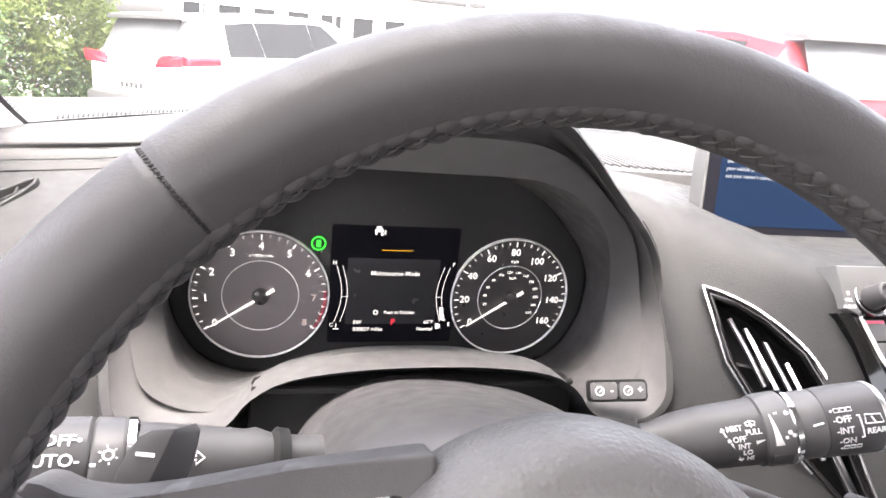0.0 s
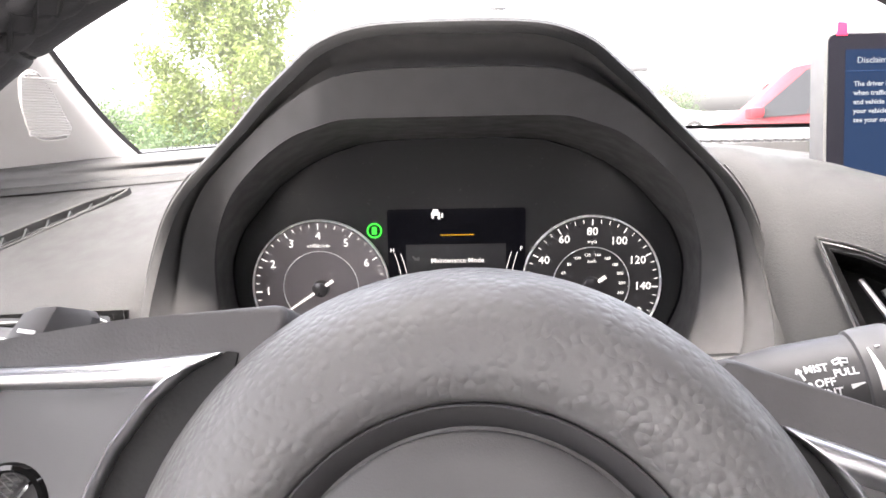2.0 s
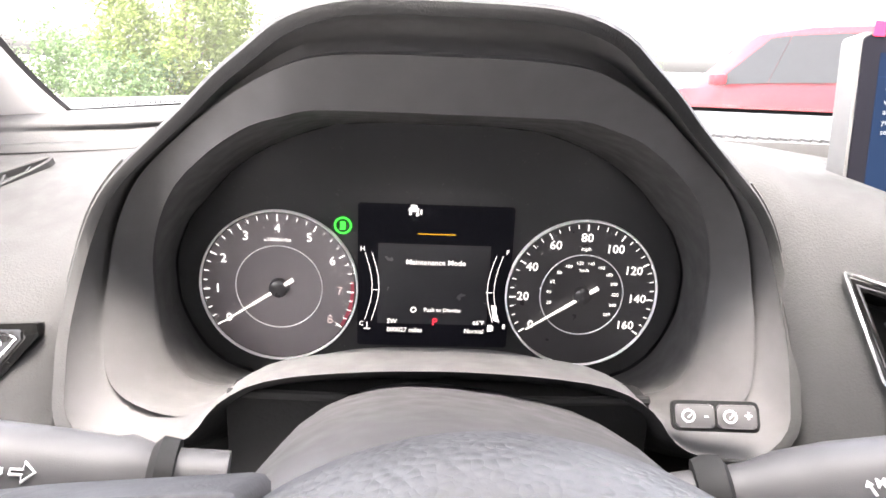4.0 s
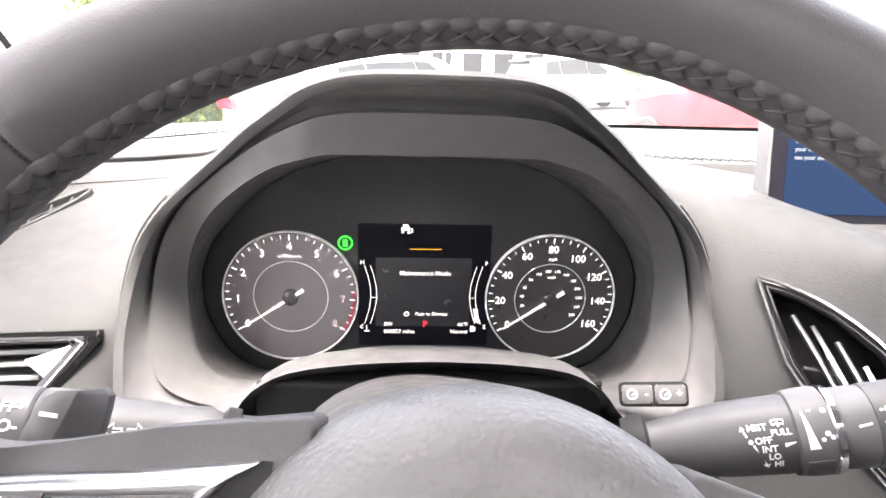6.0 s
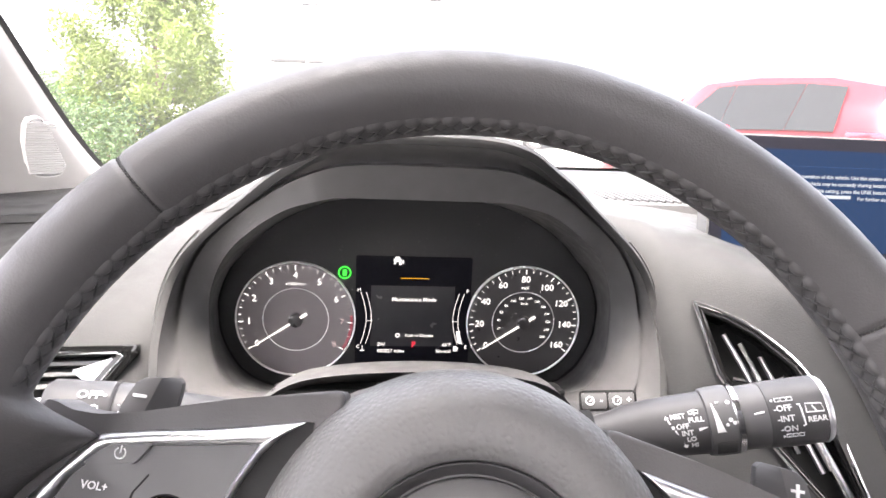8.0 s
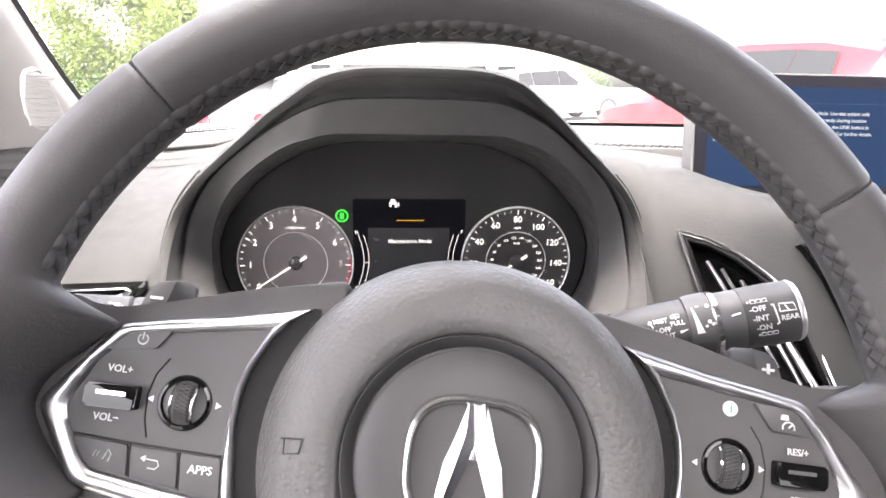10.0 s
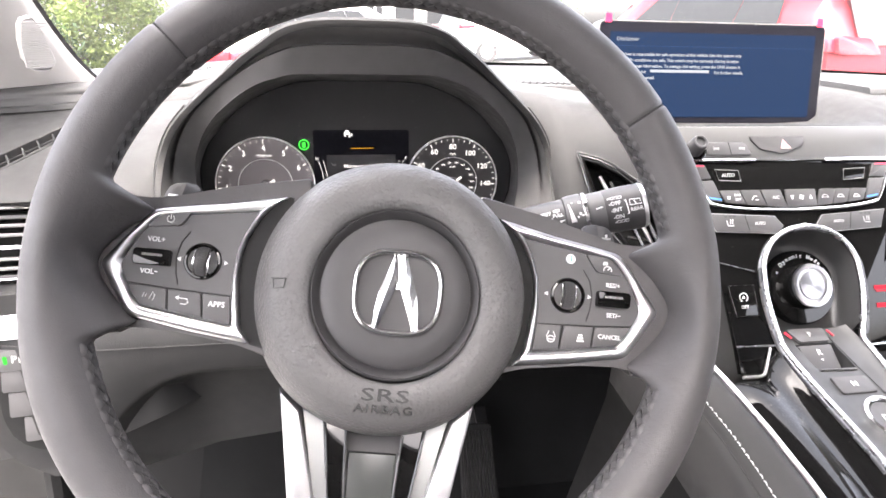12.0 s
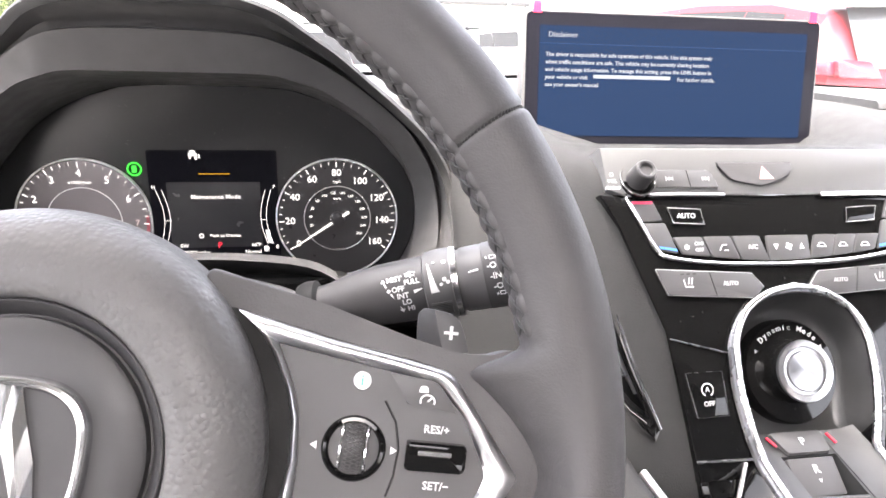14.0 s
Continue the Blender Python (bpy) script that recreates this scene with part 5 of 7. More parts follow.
mouth = dish_l + [st(.3350, .9400), st(.4110, .9400)] + dish[len(dish_l):]
carve(gloss_panel, [prism(mouth, -.05, .05, m=STM)])
carve(dash_skin, [prism(mouth, -.04, .05, m=STM), prism(sym([(.2560, 1.1070), (.2655, 1.0895), (.2875, 1.0325), (.2965, .9575)]), -.010, .03, m=STM), prism(sym([(.2565, 1.1335), (.2590, 1.1105), (.2690, 1.1075)]), -.010, .03, m=STM)])
clim = [(.334, 1.1070), (.300, 1.1073), (.2675, 1.1072), (.2735, 1.0960), (.2840, 1.0775), (.2930, 1.0722), (.325, 1.0685), (.368, 1.0672)]
line = [(*st(*p), .0060) for p in clim]
part("chrome_outline", tube(smooth_path(line[:3], 4)[:-1] + smooth_path(line[2:], 5), .0014, 8), CHROME, stack, "chrome outline of the climate panel")
part("chrome_outline", tube([Vector((-p[0], p[1], p[2])) for p in smooth_path(line[:3], 4)[:-1] + smooth_path(line[2:], 5)], .0017, 8), CHROME, stack, "chrome outline of the climate panel")
part("thin_line", tube([(*st(.334, 1.1075), .0058), (*st(.368, 1.1068), .0058), (*st(.402, 1.1075), .0058)], .0005, 5), CHROME, stack)


def key_on(poly, h=.0018, mat=None, label="", name="button", r=.0012, base=.0050):
    return part(name, prism(rounded([st(*p) for p in poly], r, 3), base - .001, base + h, .0005, 2), mat or BUTTON, stack, label)


def sign_on(s, x, z, size, parent, h=.0071, mat=None):
    lettering(s, size, Matrix.Translation((*st(x, z), h)), mat or WHITE_INK, parent, "marking", bold=0.00005)


row = [.2995, .3190, .3385, .3585, .3885, .4045, .4195, .4365]
for k, (a, b) in enumerate(zip(row, row[1:])):
    zb = lambda x: 1.0700 + 0.06 * abs(x - CAR_X) - 0.0015 + 0.35 * (x - CAR_X) ** 2
    zt2 = 1.0835
    lean = 0.004 if b < .36 else (-0.004 if a > .38 else 0)
    bt = key_on([(a + .0005 + lean * 0.3, zb(a)), (b - .0005 + lean * 0.3, zb(b)), (b - .0005 - lean, zt2), (a + .0005 - lean, zt2)], label="")
    c = (a + b) / 2
    if k == 0:
        sign_on("ON/", c + .003, 1.0795, .0032, bt)
        sign_on("OFF", c + .003, 1.0760, .0032, bt)
        sign_on("✱", c - .0052, 1.0775, .0050, bt)
    elif k == 1:
        part("air_symbol", join(tube([(*st(c - .003, 1.0755), .0071), (*st(c - .001, 1.0785), .0071), (*st(c + .002, 1.0785), .0071)], .0004, 4), tube([(*st(c + .003, 1.0755), .0071), (*st(c, 1.0755), .0071)], .0004, 4)), WHITE_INK, bt)
    elif k == 2:
        sign_on("A/C", c, 1.0770, .0040, bt)
    elif k == 3:
        for dx, up in ((-.009, -1), (.009, 1)):
            q0 = [st(c + dx - .0017, 1.0770 - .0014 * up), st(c + dx + .0017, 1.0770 - .0014 * up), st(c + dx, 1.0770 + .0018 * up)]
            part("arrow", prism(q0 if up > 0 else q0[::-1], .0066, .0071), WHITE_INK, bt)
        part("fan_symbol", join(*[lathe([(0, .0072), (.0010, .0071), (.0010, .0066)], 10, Matrix.Translation((*[u + v for u, v in zip(st(c, 1.077), (.0015 * math.cos(t), .0015 * math.sin(t)))], 0))) for t in (0.4, 2.0, 3.5, 5.1)]), WHITE_INK, bt)
    else:
        part("air_symbol", tube([(*st(c - .0032, 1.0765), .0071), (*st(c - .0015, 1.0785), .0071), (*st(c + .0015, 1.0785), .0071), (*st(c + .0032, 1.0765), .0071), (*st(c - .0032, 1.0765), .0071)], .0004, 4), WHITE_INK, bt)
for sd in (1, -1):
    def mx(poly):
        return poly if sd > 0 else [(2 * CAR_X - x, z) for x, z in poly][::-1]
    up_key = key_on(mx([(.2765, 1.0925), (.2905, 1.0925), (.2850, 1.1040), (.2700, 1.1040)]), label="temperature key with a red line")
    part("red_line", prism([st(*p) for p in mx([(.2715, 1.1022), (.2845, 1.1022), (.2845, 1.1034), (.2715, 1.1034)])], .0066, .0071), RED_MARK, up_key)
    dn_key = key_on(mx([(.2860, 1.0765), (.2985, 1.0745), (.2915, 1.0915), (.2770, 1.0915)]), label="temperature key with a blue line")
    part("blue_line", prism([st(*p) for p in mx([(.2865, 1.0772), (.2975, 1.0756), (.2972, 1.0770), (.2860, 1.0785)])], .0066, .0071), BLUE_MARK, dn_key)
    au = key_on(mx([(.2975, 1.0915), (.3180, 1.0905), (.3165, 1.0990), (.2945, 1.1000)]), .0014, GLOSS, "gloss key with a pale rim")
    rim_pts = [(*st(*p), .0064) for p in mx([(.2975, 1.0915), (.3180, 1.0905), (.3165, 1.0990), (.2945, 1.1000)])]
    part("key_rim", tube(rim_pts, .00028, 5, closed=True), GREY_INK, au)
    if sd > 0:
        sign_on("AUTO", .3065, 1.0952, .0044, au, .0066)
    seat = key_on(mx([(.2885, 1.0520), (.3460, 1.0490), (.3520, 1.0550), (.3450, 1.0625), (.2820, 1.0660)]), .0022, BUTTON, "seat heating keys")
    part("key_edge", tube([(*st(*p), .0066) for p in mx([(.2885, 1.0520), (.3460, 1.0490), (.3520, 1.0550), (.3450, 1.0625), (.2820, 1.0660)])], .0004, 5, closed=True), TRIM_GREY, seat)
    jx = [(.3165, 1.0640), (.3200, 1.0505)]
    part("joint", tube([(*st(*(p if sd > 0 else (2 * CAR_X - p[0], p[1]))), .0072) for p in jx], .0004, 4), SEAM, seat)
    for dx in (.0205, .0245, .0285):
        part("indicator", box(-.0012, .0012, -.0004, .0004, .0068, .0073, m=Matrix.Translation((*st(CAR_X - sd * (CAR_X - .2820 - dx + .004), 1.0630), 0))), DARK_MARK, seat)
    sx = CAR_X - sd * (CAR_X - .3020)
    part("seat_symbol", join(tube([(*st(sx - .003, 1.0600), .0073), (*st(sx - .002, 1.0560), .0073), (*st(sx + .003, 1.0560), .0073)], .0005, 4), tube([(*st(sx + .000, 1.0575), .0073), (*st(sx + .0008, 1.0610), .0073)], .0004, 4), tube([(*st(sx + .002, 1.0575), .0073), (*st(sx + .0028, 1.0610), .0073)], .0004, 4)), WHITE_INK if sd > 0 else GREY_INK, seat)
    sign_on("AUTO", CAR_X - sd * (CAR_X - .3300), 1.0572, .0036, seat, .0073, WHITE_INK if sd > 0 else GREY_INK)

# volume knob, skip keys, hazard key
KNOB_AT = Matrix.Translation((*st(.2770, 1.1160), .0062)) @ Matrix.Rotation(radians(-12), 4, "X")
part("knob_base", lathe([(.0122, -.0040), (.0118, .0012), (.0108, .0018), (.0100, .0004), (0, .0002)], 40, KNOB_AT), GLOSS, stack, "gloss black knob ring")
part("knob_edge", tube([KNOB_AT @ Vector((.0114 * math.cos(t), .0114 * math.sin(t), .0016)) for t in (2 * math.pi * k / 36 for k in range(36))], .0006, 6, closed=True), CHROME, stack)
part("volume_knob", lathe([(.0076, .0), (.0072, .0060), (.0068, .0120), (.0063, .0134), (.0054, .0140), (.0042, .0136), (.0036, .0120), (0, .0116)], 40, KNOB_AT), MATTE, stack, "black volume knob")
for s, z in (("VOL", 1.1150), ("AUDIO", 1.1112)):
    sign_on(s, .2600, z, .0032, stack, .0072, WHITE_INK)
part("power_symbol", tube([(*(u + v for u, v in zip(st(.2600, 1.1188), (.0011 * math.cos(t), .0011 * math.sin(t)))), .0071) for t in (2 * math.pi * k / 10 for k in range(10))], .0002, 4, closed=True), WHITE_INK, stack)
sk = key_on([(.2880, 1.1110), (.3300, 1.1110), (.3265, 1.1185), (.3225, 1.1212), (.2880, 1.1212)], .0026, BUTTON, "skip keys", base=.0058)
part("joint", tube([(*st(.3090, 1.1211), .0085), (*st(.3110, 1.1111), .0085)], .0003, 4), SEAM, sk)
for c, sg in ((.2995, -1), (.3190, 1)):
    for dx in (0, .0022):
        q0 = [st(c + sg * dx, 1.1148), st(c + sg * dx, 1.1172), st(c + sg * (dx + .0022), 1.1160)]
        part("arrow", prism(q0 if sg < 0 else q0[::-1], .0080, .0087), GREY_INK, sk)
    part("arrow_bar", prism([st(c + sg * .0046 - .0003, 1.1147), st(c + sg * .0046 + .0003, 1.1147), st(c + sg * .0046 + .0003, 1.1173), st(c + sg * .0046 - .0003, 1.1173)], .0080, .0087), GREY_INK, sk)
HAZARD = [(.3600, 1.1120), (.3640, 1.1128), (.3800, 1.1180), (.3830, 1.1215), (.3830, 1.1255), (.3310, 1.1255), (.3315, 1.1235), (.3385, 1.1165), (.3420, 1.1150)]
hz = key_on(HAZARD, .0024, BUTTON, "hazard light key", base=.0058)
part("key_edge", tube([(*st(*p), .0070) for p in HAZARD], .0005, 5, closed=True), SEAM, hz)
part("triangle", prism([st(.3592, 1.1158), st(.3692, 1.1158), st(.3618, 1.1232)], .0080, .0086), surface("pale_pink_print", (0.62, 0.36, 0.36), 0.5), hz)

# chrome ring round the drive mode dial, running down into the console
CM = frame_matrix((CAR_X, 0.075, 0.9496), (1, 0, 0), (0, 0.93, 0.36))
RING_RUN = [(y, x) for x, y in ((.3318, .112), (.3330, .090), (.3362, .065), (.3400, .040), (.3430, .010), (.3460, -.08), (.3470, -.20))]


def ring_x(y):
    """x of the chrome ring's left limb on the console, at y of the plan."""
    for (ya, xa), (yb, xb) in zip(RING_RUN, RING_RUN[1:]):
        if y >= yb:
            return xa + (xb - xa) * (y - ya) / (yb - ya)
    return RING_RUN[-1][1]


run = [STM @ Vector((*st(*p), .0066)) for p in ring_left] + [CM @ Vector((x - CAR_X, (y - .075) / .93, .0035)) for y, x in RING_RUN]
RING_MID = .3705
left_run = smooth_path(run, 6)
ring_run = [Vector((2 * RING_MID - p.x, p.y, p.z)) for p in left_run[:0:-1]] + left_run
part("dial_ring", tube(ring_run, .0024, 12), surface("soft_chrome", (0.72, 0.72, 0.72), 0.26, metal=1.0, rough_vary=0.03, vary=0.03), stack, "chrome ring round the mode dial and the gear keys", world=True)
part("ring_shadow", tube([p + Vector((-.0034 if p.x < RING_MID else .0034, -.001, -.0022)) for p in ring_run[12:-12]], .0018, 6), DARK_SATIN, stack, "dark satin line beside the chrome ring", world=True)
WELL_C = (st(.373, 1.0)[0], st(.373, 1.004)[1])
def shrink(k, z):
    """The dish outline drawn in by k at height z; its foot stays low and runs into the key bay."""
    return [(WELL_C[0] + (a - WELL_C[0]) * k, WELL_C[1] + (b - WELL_C[1]) * k, min(z, -.0100) if b < st(0, .9780)[1] else z) for a, b in dish]
part("dial_well", loft([shrink(1.0, .0050), shrink(.94, .0010), shrink(.86, -.0100), shrink(.74, -.0150)], True, False, True), surface("well_black", (0.020, 0.020, 0.020), 0.38, vary=0.05), stack, "dark hollow well of the mode dial", flat_angle=50)
KC = st(.3725, 1.0085)
TURNED, _nt, _b = nodes_of("radially_turned_aluminium")
_b.inputs["Base Color"].default_value = (0.42, 0.42, 0.43, 1)
_b.inputs["Metallic"].default_value = 1.0
_b.inputs["Roughness"].default_value = 0.33
_b.inputs["Anisotropic"].default_value = 0.85
_tan = _nt.nodes.new("ShaderNodeTangent")
_tan.direction_type, _tan.axis = "RADIAL", "Z"
_nt.links.new(_tan.outputs[0], _b.inputs["Tangent"])
kn = part("mode_dial", lathe([(.0330, -.0160), (.0325, -.0085), (.0310, -.0065), (.0196, -.0060), (.0194, -.0040), (.0192, .0040), (.0186, .0052)], 64, Matrix.Translation((*KC, 0))), GLOSS, stack, "black drive mode dial with metal cap")
part("cap", lathe([(.0189, .0046), (.0184, .0060), (.0150, .0064), (.0142, .0052), (.0122, .0050), (.0117, .0060), (.0, .0062)], 64, Matrix.Translation((*KC, 0))), TURNED, kn, "turned aluminium cap")
for k, ch in enumerate("Dynamic Mode"):
    a = radians(133 - 86 * k / 11)
    if ch != " ":
        lettering(ch, .0050, Matrix.Translation((KC[0] + .0272 * math.cos(a), KC[1] + .0272 * math.sin(a), -.0060)) @ Matrix.Rotation(a - math.pi / 2, 4, "Z"), WHITE_INK, kn, "marking", bold=0.00005)
for a, e in ((150, 1), (33, -1)):
    c = (KC[0] + .0265 * math.cos(radians(a)), KC[1] + .0265 * math.sin(radians(a)))
    part("arrow", lathe([(0, -.0058), (.0014, -.0058), (.0014, -.0064)], 3, Matrix.Translation((*c, 0)) @ Matrix.Rotation(radians(a + 90 * e), 4, "Z")), GREY_INK, kn)

STOP = [(.2978, .9879), (.3179, .9883), (.3168, 1.0111), (.2933, 1.0111)]
ss = key_on(STOP, .0012, GLOSS, "idle stop key with a pale edge", r=.001)
part("key_rim", tube([(*st(*p), .0063) for p in STOP], .0003, 4, closed=True), DARK_SATIN, ss)
part("ring_symbol", tube([(*(u + v for u, v in zip(st(.3060, 1.0020), (.0036 * math.cos(t), .0036 * math.sin(t)))), .0064) for t in (radians(-60 + 300 * k / 16) for k in range(17))], .0004, 4), WHITE_INK, ss)
sign_on("A", .3060, 1.0020, .0042, ss, .0064)
sign_on("OFF", .3062, .9948, .0040, ss, .0064)
part("fold_line", tube([(*st(.2870, 1.0290), .0054), (*st(.3030, 1.0250), .0056), (*st(.3240, 1.0200), .0056)], .0006, 5), DARK_SATIN, stack)
part("shelf_line", tube([(*st(.2942, .9664), .0058), (*st(.3335, .9656), .0058)], .0008, 6), DARK_SATIN, stack)
PIT = [(.2972, .9463), (.3130, .9463), (.3160, .9480), (.3222, .9636), (.2950, .9652)]
part("shelf", prism(rounded([st(*p) for p in PIT], .0015), -.012, .0030, .001), GLOSS, stack, "small gloss black shelf")
part("shelf_rim", tube(smooth_path([(*st(*p), .0048) for p in ((.3250, .9645), (.3238, .9610), (.3178, .9470), (.3150, .9447), (.3120, .9441), (.2972, .9441))], 3), .0014, 8), TRIM_GREY, stack, "grey rim of the shelf")
part("shelf_line", tube([(*st(.4140, .9620), .0058), (*st(.4400, .9624), .0058)], .0008, 6), CHROME, stack)
for z0 in (1.0040, .9910):
    part("warning_lamp", join(box(-.0075, .0065, -.0012, .0026, 0, .0003), box(-.0060, .0075, -.0030, -.0018, 0, .0003)) if z0 > 1 else box(-.0075, .0020, -.0020, .0020, 0, .0003), LAMP_RED, stack, "small red lit lamp").location = (*st(.4395, z0), .0053)
    if z0 < 1:
        part("warning_lamp", tube([(.0035, -.002, 0), (.0055, .002, 0), (.0075, -.001, 0)], .0007, 5), LAMP_RED, stack).location = (*st(.4395, z0), .0056)

# ---- centre console with the gear keys ----
def cn(x, y):
    """x and y of the plan, on the console's slope."""
    return (x - CAR_X, (y - 0.075) / 0.93)


console = thing("centre_console", CM, "gloss black centre console with leather flank and chrome edges", "console")
EDGE_RUN = [(.150, .2520), (.118, .2590), (.087, .2685), (.047, .2772), (.010, .2830), (-.10, .2920), (-.30, .2950)]
SEAM_RUN = [(.150, .2285), (.118, .2350), (.078, .2448), (.050, .2510), (.020, .2545), (-.10, .2600), (-.30, .2620)]


def along(table, y):
    for (ya, xa), (yb, xb) in zip(table, table[1:]):
        if y >= yb:
            return xa + (xb - xa) * (y - ya) / (yb - ya)
    return table[-1][1]


def place(x, y, h, sd=1):
    """A point of the console: x, y of the plan, h over its slope; sd -1 is the other side."""
    return (sd * (x - RING_MID) + RING_MID - CAR_X, (y - 0.075) / 0.93, h)


STATIONS = [.118 - .012 * k for k in range(36)]
for sd in (1, -1):
    rows = []
    for k in range(37):
        row = []
        for u, h in ((-.06, .0030), (.02, .0022), (.08, -.0010), (.16, -.0042), (.26, -.0058), (.38, -.0050), (.50, -.0030), (.62, -.0012), (.74, -.0012), (.84, -.0028), (.93, -.0056), (1.0, -.0070)):
            y0 = .118 - .026 * min(1, max(0, (u - .05) / .30))
            y = y0 + (-.30 - y0) * k / 36
            xr, xe = ring_x(y) - .002, along(EDGE_RUN, y)
            row.append(place(xr + (xe - xr) * u, y, h - (.004 if k == 0 else 0), sd))
        rows.append(row)
    part("gloss_side", loft(rows, closed=False), GLOSS, console, "piano black curved side", flat_angle=80)
    part("edge_trim", tube([place(along(EDGE_RUN, y), y, -.0010, sd) for y in STATIONS], .0026, 10), SATIN, console, "silver edge trim")
    flank = []
    for y in [.150, .134] + STATIONS:
        xe, xs = along(EDGE_RUN, y), along(SEAM_RUN, y)
        prof = [(xe - .002, -.003), (xe - .004, .0000), (xe * .6 + xs * .4, -.0005), (xs + .004, -.0035), (xs, -.0062), (xs - .0045, -.0100), (xs - .0056, -.0122), (xs - .0070, -.0122), (xs - .0110, -.0180), (xs - .0160, -.0300), (xs - .0190, -.0500), (xs - .0150, -.0760)]
        flank.append([place(x, y, h, sd) for x, h in prof])
    part("leather_flank", loft(flank, closed=False), FLANK, console, "stitched leather flank", flat_angle=70)
    part("flank_groove", tube([place(along(SEAM_RUN, y) - .0063, y, -.0116, sd) for y in [.150, .134] + STATIONS], .0006, 5), SEAM, console)
    part("lower_side", loft([[place(along(SEAM_RUN, y) - dx, y, h, sd) for dx, h in ((.0155, -.074), (.012, -.10), (.012, -.36))] for y in [.150] + STATIONS], closed=False), CARPET, console, "dark carpeted lower side")
stitch = []
for k in range(80):
    y = .112 - .0048 * k
    stitch.append(tube([place(along(SEAM_RUN, y), y, -.0064), place(along(SEAM_RUN, y - .0016) + .0001, y - .0016, -.0053), place(along(SEAM_RUN, y - .0034), y - .0034, -.0064)], .00042, 5))
part("flank_stitch", join(*stitch), surface("pale_thread", (0.50, 0.50, 0.50), 0.6), console, "pale stitching")
BAY_GREY = surface("key_bay_grey", (0.028, 0.028, 0.028), 0.48, vary=0.04)
bay_rows = []
for y in [.1345, .130] + STATIONS:
    x0, x1 = (ring_x(y) + .0015 if y < .118 else ring_x(.118) + .0015 + (y - .118) * .15), 2 * RING_MID
    h = -.0004
    bay_rows.append([place(x, y, hh) for x, hh in ((x0, .0030), (x0 + .0035, .0016), (x0 + .0080, h), (x1 - x0 - .0080, h), (x1 - x0 - .0035, .0016), (x1 - x0, .0030))] + [place(x1 - x0, y, -.03), place(x0, y, -.03)])
bay = part("key_bay", loft(bay_rows, True, True, True), BAY_GREY, console, "dark grey bay of the gear keys", flat_angle=60)
carve(bay, [prism([cn(*p) for p in ((.3500, .0955), (.3855, .0940), (.3830, .1190), (.3470, .1195))], -.016, .03, m=CM)])


def gear_key(poly, s, h=.0014, size=.0072):
    outline = rounded([cn(*p) for p in poly], .0022, 4)
    k2 = part("gear_key", prism(outline, -.004, h, .0008, 2), BUTTON, console, "grey gear key")
    part("key_gap", tube([(a, b, -.0002) for a, b in outline], .0006, 5, closed=True), SEAM, k2)
    c = cn(sum(p[0] for p in poly) / len(poly), sum(p[1] for p in poly) / len(poly))
    lettering(s, size, Matrix.Translation((*c, h + .0003)), WHITE_INK, k2, "marking", bold=0.00005)


gear_key([(.3510, .1196), (.3790, .1194), (.3812, .1328), (.3462, .1330)], "P", .0028)
reverse_at = Matrix.Translation((*cn(.3655, .1090), -.0050)) @ Matrix.Rotation(0.30, 4, "X")
reverse = part("gear_key", prism(rounded([(-.0150, -.0115), (.0135, -.0115), (.0145, .0105), (-.0165, .0105)], .0015, 3), -.004, .002, .0008, 2, m=reverse_at), BUTTON, console, "grey gear key sloping into a recess")
lettering("R", .0072, reverse_at @ Matrix.Translation((0, .0035, .0023)), WHITE_INK, reverse, "marking", bold=0.00005)
part("arrow", prism([(-.0012, -.0020), (0, -.0040), (.0012, -.0020)], .0018, .0022, m=reverse_at), WHITE_INK, reverse)
part("bay_lip", tube([(*cn(.3525, .0935), .0004), (*cn(.3840, .0920), .0004)], .0009, 6), BUTTON, console, "raised lip before the recess")
part("bay_joint", tube([(*cn(*p), .0006) for p in ((.3815, .1290), (.3870, .0920), (.3930, .0600), (.3990, .0200))], .0004, 5), SEAM, console)
gear_key([(.3556, .0710), (.3868, .0713), (.3864, .0855), (.3548, .0857)], "N", .0012)
DS_AT = Matrix.Translation((*cn(.3770, .0480), 0))
ds = part("gear_key", lathe([(0, .0012), (.0110, .0014), (.0140, .0022), (.0146, .0014), (.0148, -.003)], 40, DS_AT), BUTTON, console, "round grey gear key")
lettering("D/S", .0080, DS_AT @ Matrix.Translation((0, 0, .0018)), WHITE_INK, ds, "marking", bold=0.00006)
part("key_ring", lathe([(.0148, -.002), (.0152, .0030), (.0165, .0042), (.0188, .0036), (.0198, -.001)], 40, DS_AT), CHROME, ds, "chrome ring")
for x, r in ((.3452, .42), (.3856, .30)):
    part("red_tab", box(-.0007, .0007, -.0036, .0036, .0006, .0016, m=Matrix.Translation((*cn(x, .1278), .0005)) @ Matrix.Rotation(r, 4, "Z")), PINK_FILM, console, "red film tab beside the key")


